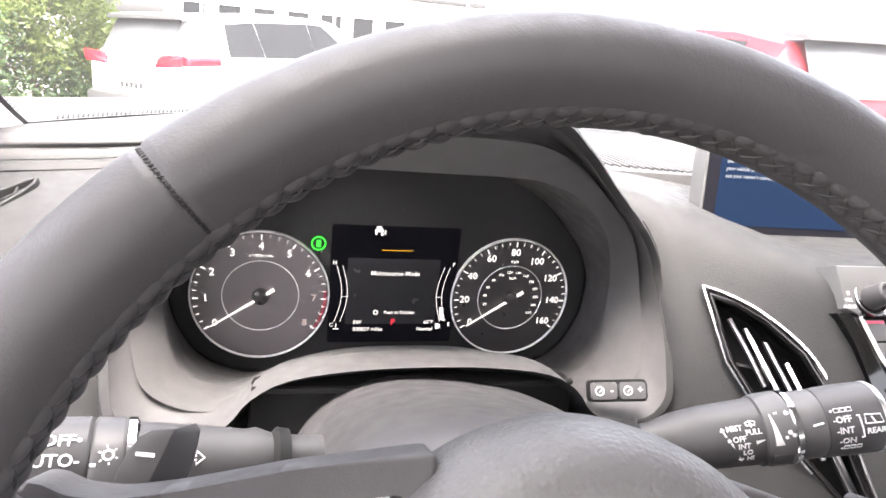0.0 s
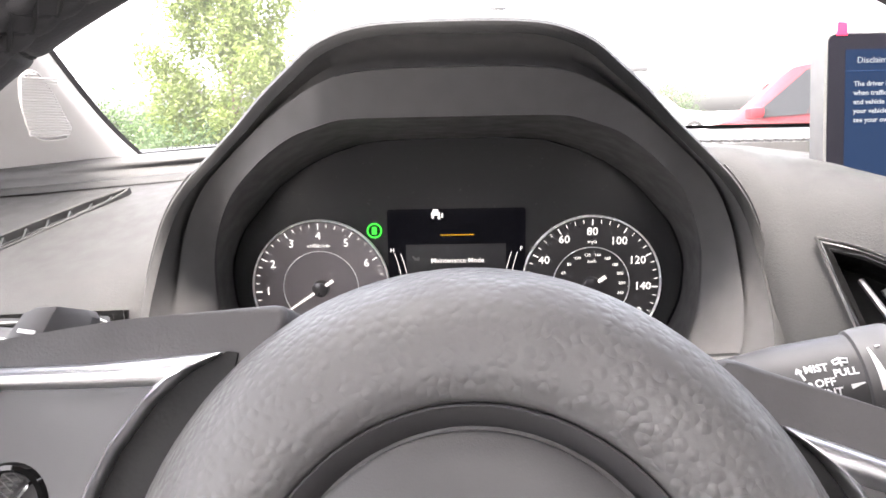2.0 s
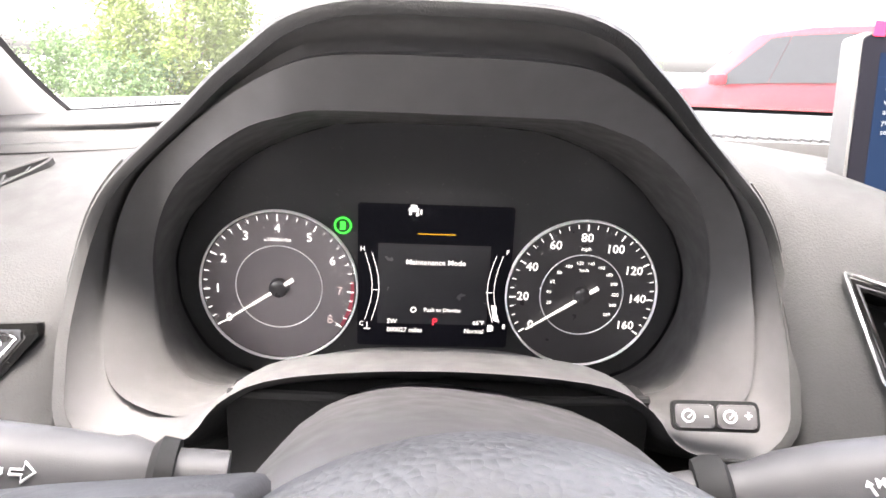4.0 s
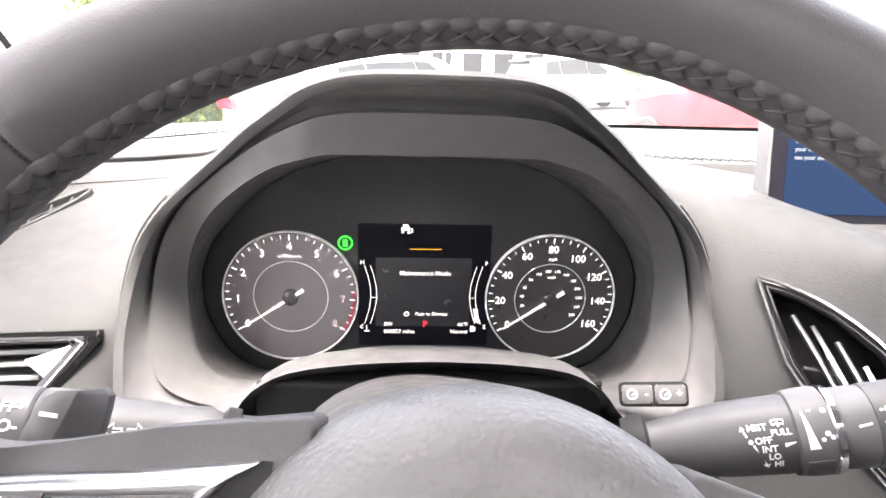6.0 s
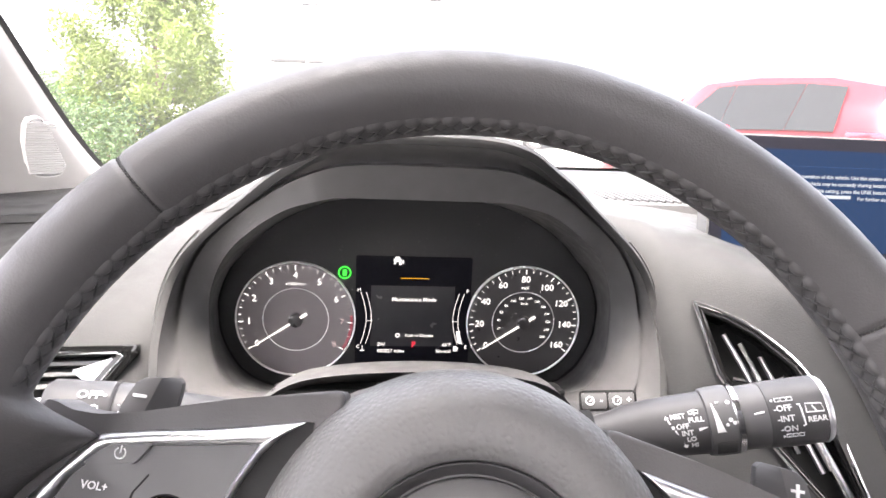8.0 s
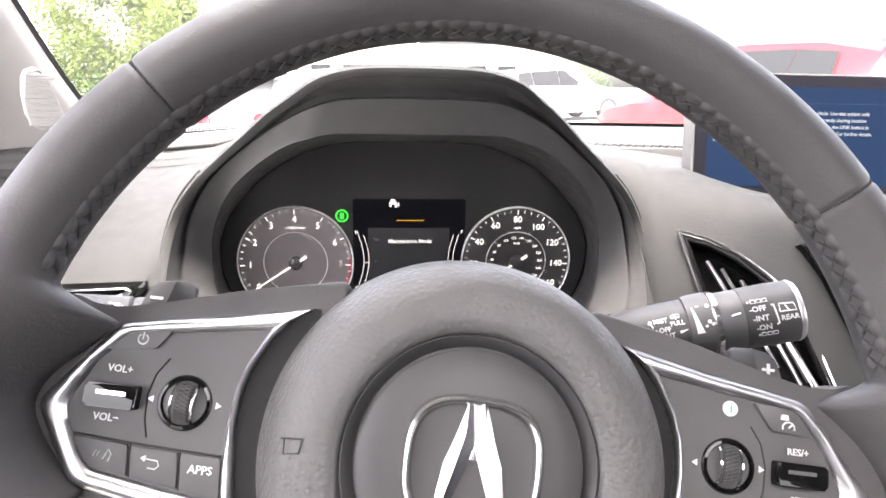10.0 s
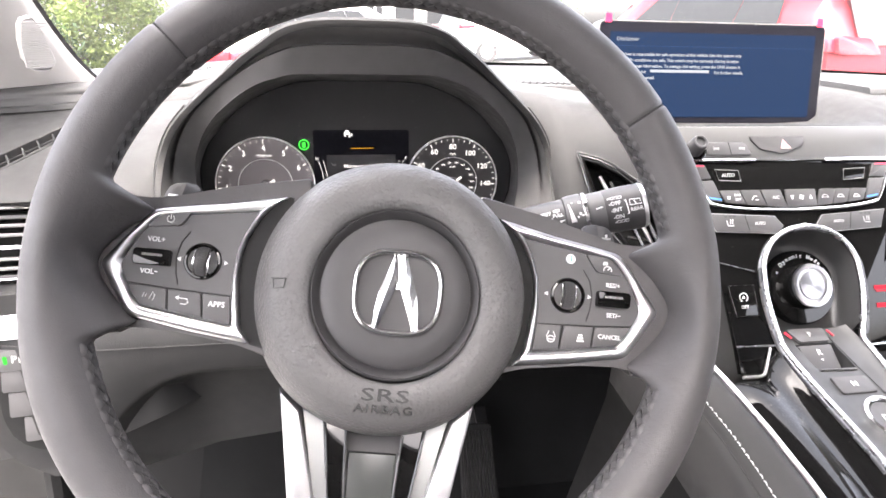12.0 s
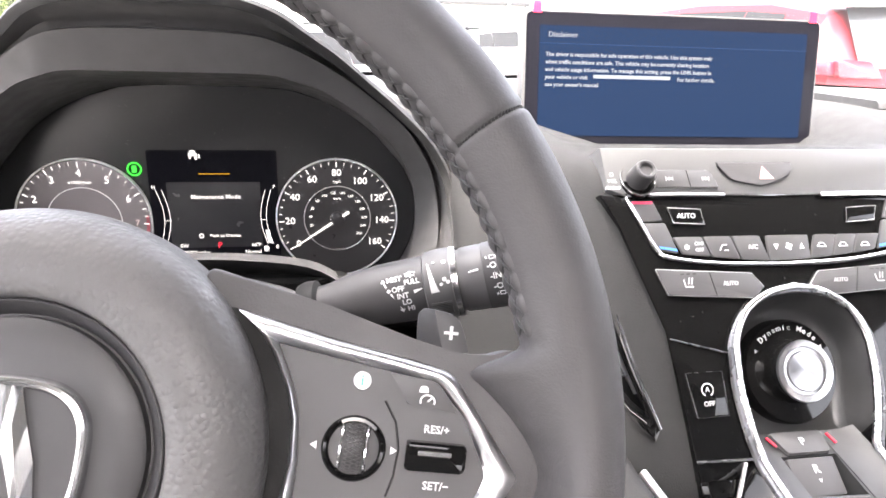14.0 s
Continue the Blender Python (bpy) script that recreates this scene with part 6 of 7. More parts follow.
# ---- lower cabin: knee panels, pedals, floor ----
knee = thing("knee_panel", Matrix.Translation((-0.12, 0.25, 0.85)), "grey plastic lower dash panel under the column", "panel")
rings = []
for k in range(27):
    x = -.31 + .36 * k / 26
    e = 0.02 * max(0, (-x - 0.22) / 0.08)
    arch = .944 - .060 * max(0.0, min(1.0, (-x - .135) / .09)) ** 2.2
    foot = .830 + .10 * max(-.03, min(.14, x + .208))
    top = max(arch - .020, foot + .012)
    deep = .022 * max(0.0, min(1.0, (x + .215) / .07))
    rings.append([(x, .215 + e, 1.005), (x, .190 + e, .998), (x, .178 + e, .985), (x, .175 + e, .970), (x, .175 + e, arch + .006), (x, .179 + e, arch), (x, .184 + e + deep * .5, arch - .005), (x, .190 + e + deep, top), (x, .200 + e + deep, (top + foot) / 2), (x, .210 + e + deep, foot + .004), (x, .223 + e + deep, foot - .002), (x, .30, foot), (x, .36, .85), (x, .36, 1.005)])
part("panel", loft(rings, True, True, True), DASH, knee, world=True, flat_angle=45)
part("panel_joint", tube([(-.30 + .012 * k, .1745 + 0.02 * max(0, (.08 - .012 * k) / 0.08), .9705) for k in range(22)], .0006, 5), SEAM, knee, world=True)
kr = part("knee_panel", loft([[(x, .21, 1.00), (x, .20, .97), (x, .22, .92), (x, .28, .89), (x, .4, .90), (x, .4, 1.0)] for x in (.07, .15, .24)], True, True, True), RUBBER, None)
tagged(kr, "dark plastic lower dash panel beside the console", "panel")

swp = thing("switch_panel", frame_matrix((-0.285, 0.196, 0.925), (1, 0.12, 0), (0, 0.05, 1)), "black switch panel with a green-lit parking sensor key", "switch")
part("recess", prism(rounded([(-.0240, .0195), (-.0155, .0041), (-.0147, -.0203), (-.0089, -.0398), (.0080, -.0507), (.0300, -.0530), (.0300, .0455), (-.0195, .0455)], .005, 4), -.02, .0045, .001), RUBBER, swp, "black recess round the keys")
for k, (x0, y0, y1) in enumerate(((-.0085, .0245, .0418), (-.0092, .0060, .0236), (-.0074, -.0168, .0046), (.0000, -.0404, -.0185))):
    kb = part("button", prism(rounded([(x0 - .002, y0), (.0280, y0), (.0280, y1), (x0, y1)], .0015), .0, .0085 - .0008 * k, .0010), BUTTON, swp)
    if k == 0:
        part("lamp", prism(rounded([(-.0058, .0305), (-.0032, .0305), (-.0032, .0372), (-.0058, .0372)], .0010), .0080, .0089), LAMP_GREEN, kb)
        lettering("P", .0085, Matrix.Translation((.0018, .0340, .0088)), WHITE_INK, kb, "marking", bold=0.0001)
        part("wedge", prism([(.0050, .0315), (.0085, .0300), (.0085, .0375), (.0050, .0355)], .0080, .0088), WHITE_INK, kb)
side = part("kick_panel", loft([[(-.330 + d, .205, z), (-.322 + d, .192, z), (-.290 + d, .196, z), (-.24, .205, z), (-.24, .26, z), (-.330 + d, .26, z)] for z, d in ((1.01, -.02), (.96, -.008), (.92, .0), (.885, .010), (.862, .026), (.846, .050))], True, True, True), DASH, None)
tagged(side, "charcoal dash end panel beside the open door", "panel")
seal = part("door_seal", tube([(-.288, .240, 1.0), (-.288, .235, .86), (-.286, .225, .80), (-.282, .21, .66), (-.285, .16, .50)], .016, 10, flat=.7), RUBBER, None)
tagged(seal, "black rubber seal of the open door frame", "door seal")
strip([-0.50 + 0.02 * k for k in range(17)], 1, -0.006, -0.012, 0.008, 0.012, SATIN, "silver_band", dash, "broad satin silver band under the vent")

floor_pan = part("floor", box(-.31, 1.36, -2.1, 1.05, .40, .44), CARPET, None)
tagged(floor_pan, "dark carpeted cabin floor", "floor", kind="structure")
firewall = part("wall_front", loft([[(x, .60, .44), (x, .70, .60), (x, .66, .90), (x, .70, .90), (x, .76, .60), (x, .66, .44)] for x in (-.60, 1.34)], True, True, True), CARPET, None)
tagged(firewall, "dark carpeted footwell wall", "wall", kind="structure")
mat_ob = thing("floor_mat", Matrix.Translation((0.0, 0.25, .44)), "black ribbed floor mat", "floor mat")
part("mat", box(-.24, .20, -.20, .22, .0005, .012, .004), CARPET, mat_ob)
for k in range(16):
    part("rib", box(-.22 + .026 * k, -.212 + .026 * k, -.18, .20, .012, .016, .001), RUBBER, mat_ob)
part("carpet_slope", loft([[(x, .22, .0), (x, .40, .14), (x, .42, .14), (x, .40, .0)] for x in (-.26, .22)], True, True, True), CARPET, mat_ob)


def pedal(name, x, y, z, w, h, label, ribs):
    p = thing(name, Matrix.Translation((x, y, z)) @ Matrix.Rotation(radians(-28), 4, "X"), label, "pedal")
    part("pad", prism(rounded([(-w / 2, -h / 2), (w / 2, -h / 2), (w / 2 * .92, h / 2), (-w / 2 * .92, h / 2)], .008), -.008, .008, .002, 2, m=Matrix.Rotation(math.pi / 2, 4, "X")), RUBBER, p)
    for k in range(ribs):
        xx = -w / 2 * .8 + w * .8 * k / (ribs - 1)
        part("rib", box(xx - .0016, xx + .0016, -.012, -.007, -h / 2 * .85, h / 2 * .85, .0008), RUBBER, p)
    part("lever", tube([(0, .006, h * .2), (0, .06, h * .8), (0, .12, .28)], .010, 8), MATTE, p)


pedal("accelerator_pedal", 0.160, 0.45, 0.615, 0.050, 0.115, "black ribbed accelerator pedal", 9)
pedal("brake_pedal", 0.030, 0.45, 0.640, 0.085, 0.055, "black ribbed brake pedal", 7)

# ---- windscreen, pillars, roof and sides ----
def wind_base(t):
    """Foot of the windscreen, t from the left corner to the right one."""
    s = 2 * t - 1
    return Vector((CAR_X + s * 0.6546, 0.72 - 0.2524 * abs(s) ** 2.6, 1.172 - 0.017 * abs(s) ** 4))


def wind_top(t):
    s = 2 * t - 1
    return Vector((CAR_X + s * 0.660, 0.10 - 0.13 * abs(s) ** 2.2, 1.560))


def wind_point(t, u, lift=0.0):
    p = wind_base(t) * (1 - u) + wind_top(t) * u
    bulge = 0.025 * math.sin(math.pi * u)
    p.x += (2 * t - 1) * abs(2 * t - 1) ** 3 * 0.0252 * (1 - math.exp(-u / 0.079))
    return p + Vector((0, bulge * 0.4, bulge)) + Vector((0, 0.4, 0.9)) * lift


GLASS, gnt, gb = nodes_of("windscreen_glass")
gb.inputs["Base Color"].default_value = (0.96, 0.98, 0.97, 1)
# a white translucent veil is mixed in for glare that washes out the view
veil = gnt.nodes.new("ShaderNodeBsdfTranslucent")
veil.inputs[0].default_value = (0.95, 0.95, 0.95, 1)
veiled_glass = gnt.nodes.new("ShaderNodeMixShader")
veiled_glass.inputs[0].default_value = 0.013
gnt.links.new(gb.outputs[0], veiled_glass.inputs[1])
gnt.links.new(veil.outputs[0], veiled_glass.inputs[2])
gnt.links.new(veiled_glass.outputs[0], gnt.nodes["Material Output"].inputs[0])
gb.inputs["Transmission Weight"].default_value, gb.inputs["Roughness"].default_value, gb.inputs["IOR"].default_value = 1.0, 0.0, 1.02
wind = thing("windscreen", Matrix.Translation((CAR_X, 0.74, 1.17)), "clear curved windscreen with a black dotted border", "windscreen", kind="structure")
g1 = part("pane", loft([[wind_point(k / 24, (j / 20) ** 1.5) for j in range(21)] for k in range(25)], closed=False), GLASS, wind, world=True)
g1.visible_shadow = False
band = lambda k0, k1, j0, j1: loft([[wind_point(k, j0 + (j1 - j0) * (q / 20) ** 1.5, -0.004) for q in range(21)] for k in [k0 + (k1 - k0) * i / 40 for i in range(41)]], closed=False)
part("border", band(0.0, 1.0, 0.0, 0.010), RUBBER, wind, "black border at the foot", world=True)
part("border", band(0.0, 0.0052, 0.0, 1.0), MATTE, wind, "black border at the side", world=True)
part("border", band(0.9948, 1.0, 0.0, 1.0), MATTE, wind, "black border at the side", world=True)
dots = bmesh.new()
for k in range(420):
    t = 0.018 + 0.964 * k / 420
    for r, u in ((.0014, .0130), (.0010, .0165)):
        p = wind_point(t + (0.001 if u > .015 else 0), u, -0.004)
        vs = [dots.verts.new(p + Vector((r * math.cos(q), r * 0.6 * math.sin(q), r * 0.7 * math.sin(q)))) for q in (0, math.pi / 2, math.pi, 3 * math.pi / 2)]
        dots.faces.new(vs)
for k in range(160):
    u = 0.03 + 0.9 * k / 160
    for r, t in ((.0009, .0060), (.0006, .0070)):
        p = wind_point(t, u, -0.004)
        vs = [dots.verts.new(p + Vector((r * math.cos(q), r * 0.5 * math.sin(q), r * 0.8 * math.sin(q)))) for q in (0, math.pi / 2, math.pi, 3 * math.pi / 2)]
        dots.faces.new(vs)
tagged(part("dot_border", dots, RUBBER, wind, "rows of small black dots", smooth=False, world=True), kind="stuff")


def pillar(sd):
    p = thing("windscreen_pillar", Matrix.Translation((CAR_X + sd * 0.66, 0.40, 1.16)), "pale grey pillar trim flaring out to the door", "pillar trim", kind="structure")
    rings = []
    for k in range(25):
        u = (-0.05, -0.02, 0.0, 0.01, 0.02, 0.03, 0.045, 0.06)[k] if k < 8 else 0.08 + 0.92 * ((k - 8) / 16) ** 1.2
        e = wind_point(0.0 if sd < 0 else 1.0, max(u, 0.0), -0.006) + Vector((0, 0.02, -0.04)) * (1 if u < 0 else 0)
        w = 0.075 + 0.16 * max(0, 1 - max(u, 0) / 0.35) ** 1.4
        rings.append([(e.x - sd * 0.004, e.y + 0.004, e.z + 0.002), (e.x, e.y - 0.010, e.z - 0.003), (e.x + sd * w * 0.18, e.y - 0.030, e.z - 0.004), (e.x + sd * w * 0.5, e.y - 0.055, e.z - 0.005), (e.x + sd * w * 0.85, e.y - 0.085, e.z - 0.004),
                      (e.x + sd * w, e.y - 0.075, e.z), (e.x + sd * w, e.y + 0.02, e.z + .01), (e.x + sd * .01, e.y + 0.02, e.z + .01)])
    part("trim", loft(rings, True, True, True), PILLAR, p, world=True, flat_angle=70)
    return p


pillar(-1)
pillar(1)
# tweeter grille on the left pillar's foot
GMX = frame_matrix((-0.2955, 0.3635, 1.1920), (0.55, 0.83, 0.0), (0.10, -0.35, 0.90))
loop = [(.62 * x, .80 * y) for x, y in [(-.022, .030), (-.010, .031), (.006, .014), (.022, -.012), (.026, -.024), (.018, -.030), (-.006, -.030), (-.018, -.020), (-.025, .004), (-.026, .022)]]
tw = thing("tweeter_grille", GMX, "pale ribbed speaker grille on the pillar", "speaker grille")
part("rim", ring_trim([tuple(v)[:2] for v in smooth_path([(x, y, 0) for x, y in loop], 3, True)], [(x * .96, y * .96) for x, y in [tuple(v)[:2] for v in smooth_path([(x, y, 0) for x, y in loop], 3, True)]], -.004, -.0002, .0002), GRILLE, tw)
part("mesh_back", prism([(x * .92, y * .92) for x, y in loop][::-1], -.01, -.0006), GRILLE, tw)
for k in range(22):
    y = -.026 + .0025 * k
    ys = y * .78
    xs = [x * .9 for x in (-.026 + (0 if y > 0 else .010 * (-y / .03)), (.010 if y > .02 else .006 + (.014 - y) * .62 if y > -.022 else .024))]
    part("rib", box(xs[0] * .72, min(xs[1], .0235) * .72, ys - .0006, ys + .0006, -.001, .0006), PILLAR, tw)

roof = thing("ceiling", Matrix.Translation((CAR_X, -0.8, 1.56)), "pale cloth headliner with an unseen opening added to let in light", "ceiling", kind="structure")
ACROSS = [-1.34, -1.2, -1.0, -.8, -.6, -.3, 0, .3, .6, .8, 1.0, 1.2, 1.34]


def roof_ring(y, z, thick, front=False):
    out = []
    for s in ACROSS if not thick else ACROSS[::-1]:
        yy = 0.10 - 0.13 * min(1, abs(s)) ** 2.2 - 0.005 if front else y
        out.append((CAR_X + s * 0.66, yy, z - 0.03 * min(1, abs(s)) ** 2 - 0.38 * max(0, abs(s) - 1) + thick))
    return out


part("headliner", loft([roof_ring(y, z, 0, f) + roof_ring(y, z, .03, f) for y, z, f in ((-.01, 1.555, True), (-.25, 1.585, False), (-.4, 1.60, False), (-.9, 1.61, False), (-1.6, 1.57, False), (-2.1, 1.50, False))], True, True, True), LINER, roof, world=True)
# Opening out of view, added so daylight falls on the wheel from above.
carve(bpy.data.objects["headliner"], [box(CAR_X - .52, CAR_X - .02, -1.05, -.50, 1.40, 1.80)])
# Unseen walls where the seat backs would be, added to stop light from behind.
sw = part("wall_blocker", loft([[(x, -.62, .44), (x, -.72, 1.02), (x, -.78, 1.38), (x, -.86, 1.38), (x, -.84, 1.02), (x, -.76, .44)] for x in (.56, 1.10)], True, True, True), LEATHER, None)
sd_wall = part("wall_blocker", loft([[(x, -.50, .44), (x, -.60, 1.02), (x, -.68, 1.30), (x, -.76, 1.30), (x, -.74, 1.02), (x, -.66, .44)] for x in (-.27, .25)], True, True, True), LEATHER, None)
tagged(sd_wall, "unseen dark upholstered wall added to block light from behind", "wall", kind="structure")
tagged(sw, "unseen dark upholstered wall added to block light from behind", "wall", kind="structure")
rs = part("wall_right", box(1.20, 1.30, -2.1, .30, .42, 1.03, .02), MATTE, None)
tagged(rs, "black right door panel below the window line", "door panel", kind="structure")
rw = part("wall_rear", join(box(-.45, 1.2, -2.16, -2.06, .42, 1.05), box(-.45, -.25, -2.16, -2.06, 1.05, 1.50), box(1.0, 1.2, -2.16, -2.06, 1.05, 1.50)), LINER, None)
tagged(rw, "plain pale rear wall of the cabin with window opening", "wall", kind="structure")
for nm, x in (("wall_left", -.47), ("wall_right", 1.20)):
    pl = part(nm, box(x - .02, x + .06, -1.0, -.86, .42, 1.58, .02), LINER, None)
    tagged(pl, "pale door pillar trim", "pillar", kind="structure")
# Unseen side walls; the left one runs forward to cut low light.
for nm, x0, x1 in (("wall_left", -.52, -.43), ("wall_right", 1.155, 1.22)):
    rl = part(nm, box(x0, x1, -2.06, -.42 if x0 < 0 else -1.0, .42, 1.03, .02), MATTE, None)
    tagged(rl, "unseen plain dark wall closing the cabin side to low light", "wall", kind="structure")

# speaker grille on top of the dash
spk = thing("dash_speaker", Matrix.Translation((0.36, 0.50, 1.1525)), "pale ribbed speaker grille on the dash top", "speaker grille")
part("frame", prism(rounded([(-.185, -.085), (.185, -.085), (.185, .085), (-.185, .085)], .03, 5), -.01, .004, .002), PAD, spk)
for k in range(46):
    x = -.172 + .0076 * k
    part("rib", tube([(x, -.075 + .03 * abs(x / .18) ** 3, .005), (x, 0, .0068), (x, .075 - .03 * abs(x / .18) ** 3, .005)], .0016, 5), PAD, spk)

# bonnet seen beyond the glass
bon = thing("bonnet", Matrix.Translation((CAR_X, 1.4, 1.0)), "dark painted bonnet of the car", "bonnet")
part("skin", loft([[(CAR_X + s * .74, .72 + .9 * t - .25 * abs(s) ** 2.4 * (1 - t), 1.085 - .10 * t * t - .03 * s * s) for s in [-1 + 2 * k / 16 for k in range(17)]] for t in [k / 8 for k in range(9)]], closed=False), GLOSS, bon, world=True)


# ---- outside: parking lot, cars, planting, lamps ----
ASPHALT = surface("pale_worn_asphalt", (0.16, 0.158, 0.154), 0.9, grain=0.8, grain_scale=60, vary=0.25, vary_scale=0.8)
WHITE_CAR = surface("white_car_paint", (0.80, 0.80, 0.80), 0.25, coat=0.5, vary=0.02)
RED_CAR = surface("red_car_paint", (0.15, 0.010, 0.015), 0.4, spec=0.15, coat=0.08, vary=0.03)
CAR_GLASS = surface("car_glass", (0.014, 0.015, 0.016), 0.12, spec=0.04, vary=0.05)
# base grey lifted above the other car glass for the sky it mirrors
REAR_GLASS = surface("rear_glass_with_sky", (0.05, 0.052, 0.054), 0.12, spec=0.15, vary=0.05)
TYRE = surface("tyre_rubber", (0.02, 0.02, 0.02), 0.8)
TAIL = surface("tail_lamp_red", (0.55, 0.01, 0.02), 0.15, coat=0.5)
def leaf(name, color):
    """A thin leaf that lets some light through."""
    mat = surface(name, color, 0.6, vary=0.4, vary_scale=2.2)
    nt = mat.node_tree
    tr = nt.nodes.new("ShaderNodeBsdfTranslucent")
    tr.inputs[0].default_value = (color[0] * 1.3, color[1] * 1.4, color[2], 1)
    mx = nt.nodes.new("ShaderNodeMixShader")
    mx.inputs[0].default_value = 0.45
    nt.links.new(nt.nodes["Principled BSDF"].outputs[0], mx.inputs[1])
    nt.links.new(tr.outputs[0], mx.inputs[2])
    nt.links.new(mx.outputs[0], nt.nodes["Material Output"].inputs[0])
    return mat


LEAF = leaf("leaf_green", (0.105, 0.135, 0.036))
LEAF2 = leaf("leaf_dark_green", (0.045, 0.075, 0.028))
BARK = surface("bark", (0.12, 0.09, 0.06), 0.9, grain=0.8, grain_scale=40)
LAMP_GREY = surface("lamp_grey", (0.02, 0.02, 0.02), 0.5)
CONCRETE = surface("pale_concrete", (0.42, 0.41, 0.39), 0.85, vary=0.1, vary_scale=0.5)
SLOPE = 0.045


def ground_z(x):
    return SLOPE * max(-25.0, min(x, 25.0))


gm = bmesh.new()
gv = []
for i in range(41):
    x = (i - 20) * (2.5 if abs(i - 20) <= 10 else 2.5) if abs(i - 20) <= 10 else math.copysign(25 + (abs(i - 20) - 10) ** 2 * 12, i - 20)
    gv.append([gm.verts.new((x, y, ground_z(x))) for y in (-600, -60, -10, 0, 8, 16, 30, 60, 150, 600, 1500)])
for a, b in zip(gv, gv[1:]):
    for j in range(len(a) - 1):
        gm.faces.new((a[j], b[j], b[j + 1], a[j + 1]))
ground = part("ground", gm, ASPHALT, None)
tagged(ground, "grey asphalt parking lot", "ground", kind="structure")


def car(m, paint, label, group="parked cars", tall=1.0):
    """A five-door hatchback; it heads along its own +y, its tail at y = 0."""
    c = thing("parked_car", m @ Matrix.Diagonal((1, 1, tall, 1)), label, "car", group)
    # stations along the car: y, half width at the sill, belt and roof, heights of sill, belt and roof
    stn = [(0.00, .70, .74, .50, .42, .92, .96), (0.06, .82, .86, .58, .32, .98, 1.10), (0.30, .87, .90, .64, .26, 1.02, 1.42), (0.80, .89, .91, .67, .24, 1.02, 1.52), (1.60, .90, .91, .69, .23, 1.00, 1.56),
           (2.30, .90, .91, .69, .23, .98, 1.53), (2.75, .90, .90, .66, .23, .96, 1.36), (3.20, .89, .88, .70, .24, .94, 1.00), (3.80, .87, .84, .68, .26, .86, .90), (4.20, .80, .74, .60, .32, .74, .78), (4.35, .66, .60, .48, .42, .62, .66)]
    rings = []
    for y, ws, wb, wr, zs, zb, zr in stn:
        half = [(0, zs), (ws * .7, zs), (ws, zs + .06), (wb + .01, (zs + zb) / 2), (wb, zb), ((wb + wr) / 2, (zb + zr) / 2), (wr, zr - .03), (wr * .8, zr), (0, zr + .015)]
        rings.append([(x, y, z) for x, z in half] + [(-x, y, z) for x, z in half[-2:0:-1]])
    body = part("body", loft(rings, True, True, True), paint, c, flat_angle=40)
    for sd in (-1, 1):
        for y0, y1 in ((.42, .997), (1.003, 1.807), (1.813, 2.62)):
            def pt(y, t):
                for (ya, *a), (yb, *b) in zip(stn, stn[1:]):
                    if ya <= y <= yb:
                        k = (y - ya) / (yb - ya)
                        ws, wb, wr, zs, zb, zr = (u + (v - u) * k for u, v in zip(a, b))
                        return (sd * (wb + (wr - wb) * t + .022), y, zb + .02 + (zr - .06 - zb) * t)
            lo, hi = .04, .92
            a = [pt(y0 + (0.10 if y0 < .5 else 0), lo), pt(y1, lo), pt(y1 - (.55 if y1 > 2.5 else 0), hi), pt(y0 + (.20 if y0 < .5 else 0), hi)]
            part("side_window", loft([[a[0], a[1]], [a[3], a[2]]], closed=False), CAR_GLASS, c)
        part("tail_lamp", prism(rounded([(.40, .93), (.84, .95), (.87, 1.08), (.52, 1.05)], .03), -.02, .02, .01, m=Matrix.Translation((0, .005, 0)) @ Matrix.Diagonal((sd, 1, 1, 1)) @ Matrix.Rotation(math.pi / 2, 4, "X")), TAIL, c, "red tail lamp")
        part("tail_lamp", box(.82, .918, .02, .42, .96, 1.06, .02, m=Matrix.Diagonal((sd, 1, 1, 1))), TAIL, c, "red tail lamp wrapping the side")
        part("mirror", box(.90, 1.06, 2.40, 2.52, 1.00, 1.12, .03, m=Matrix.Diagonal((sd, 1, 1, 1))), paint, c, "door mirror")
        for y in (.78, 3.45):
            w = part("wheel", lathe([(.20, -.10), (.30, -.11), (.325, -.08), (.33, 0), (.325, .08), (.30, .11), (.20, .10)], 28, Matrix.Translation((sd * .80, y, .33)) @ Matrix.Rotation(math.pi / 2, 4, "Y")), TYRE, c)
            part("rim", lathe([(0, .09), (.05, .10), (.19, .07), (.21, .10), (.21, -.10), (0, -.10)], 20, Matrix.Translation((sd * .80, y, .33)) @ Matrix.Rotation(sd * math.pi / 2, 4, "Y")), SATIN, w)
    part("rear_window", loft([[(-.62, .005, 1.00), (0, -.015, 1.00), (.62, .005, 1.00)], [(-.56, .23, 1.44), (0, .21, 1.45), (.56, .23, 1.44)]], closed=False), REAR_GLASS, c, "rear window, sky reflection put in as lighter grey")
    part("spoiler", prism(rounded([(-.62, 0), (.62, 0), (.58, .30), (-.58, .30)], .05), 0, .045, .02, m=Matrix.Translation((0, .12, 1.435)) @ Matrix.Rotation(.12, 4, "X")), surface("spoiler_black", (0.05, 0.05, 0.05), 0.4), c, "black roof spoiler")
    part("bumper", box(-.84, .84, -.05, .16, .36, .63, .05), surface("bumper_black", (0.03, 0.03, 0.03), 0.6), c, "black lower bumper")
    part("plate", box(-.26, .26, -.012, .02, .66, .78, .005), WHITE_INK, c)
    for k in range(5):
        part("plate_bar", box(-.20 + .085 * k, -.14 + .085 * k, -.016, -.010, .69, .75), DARK_MARK, c)
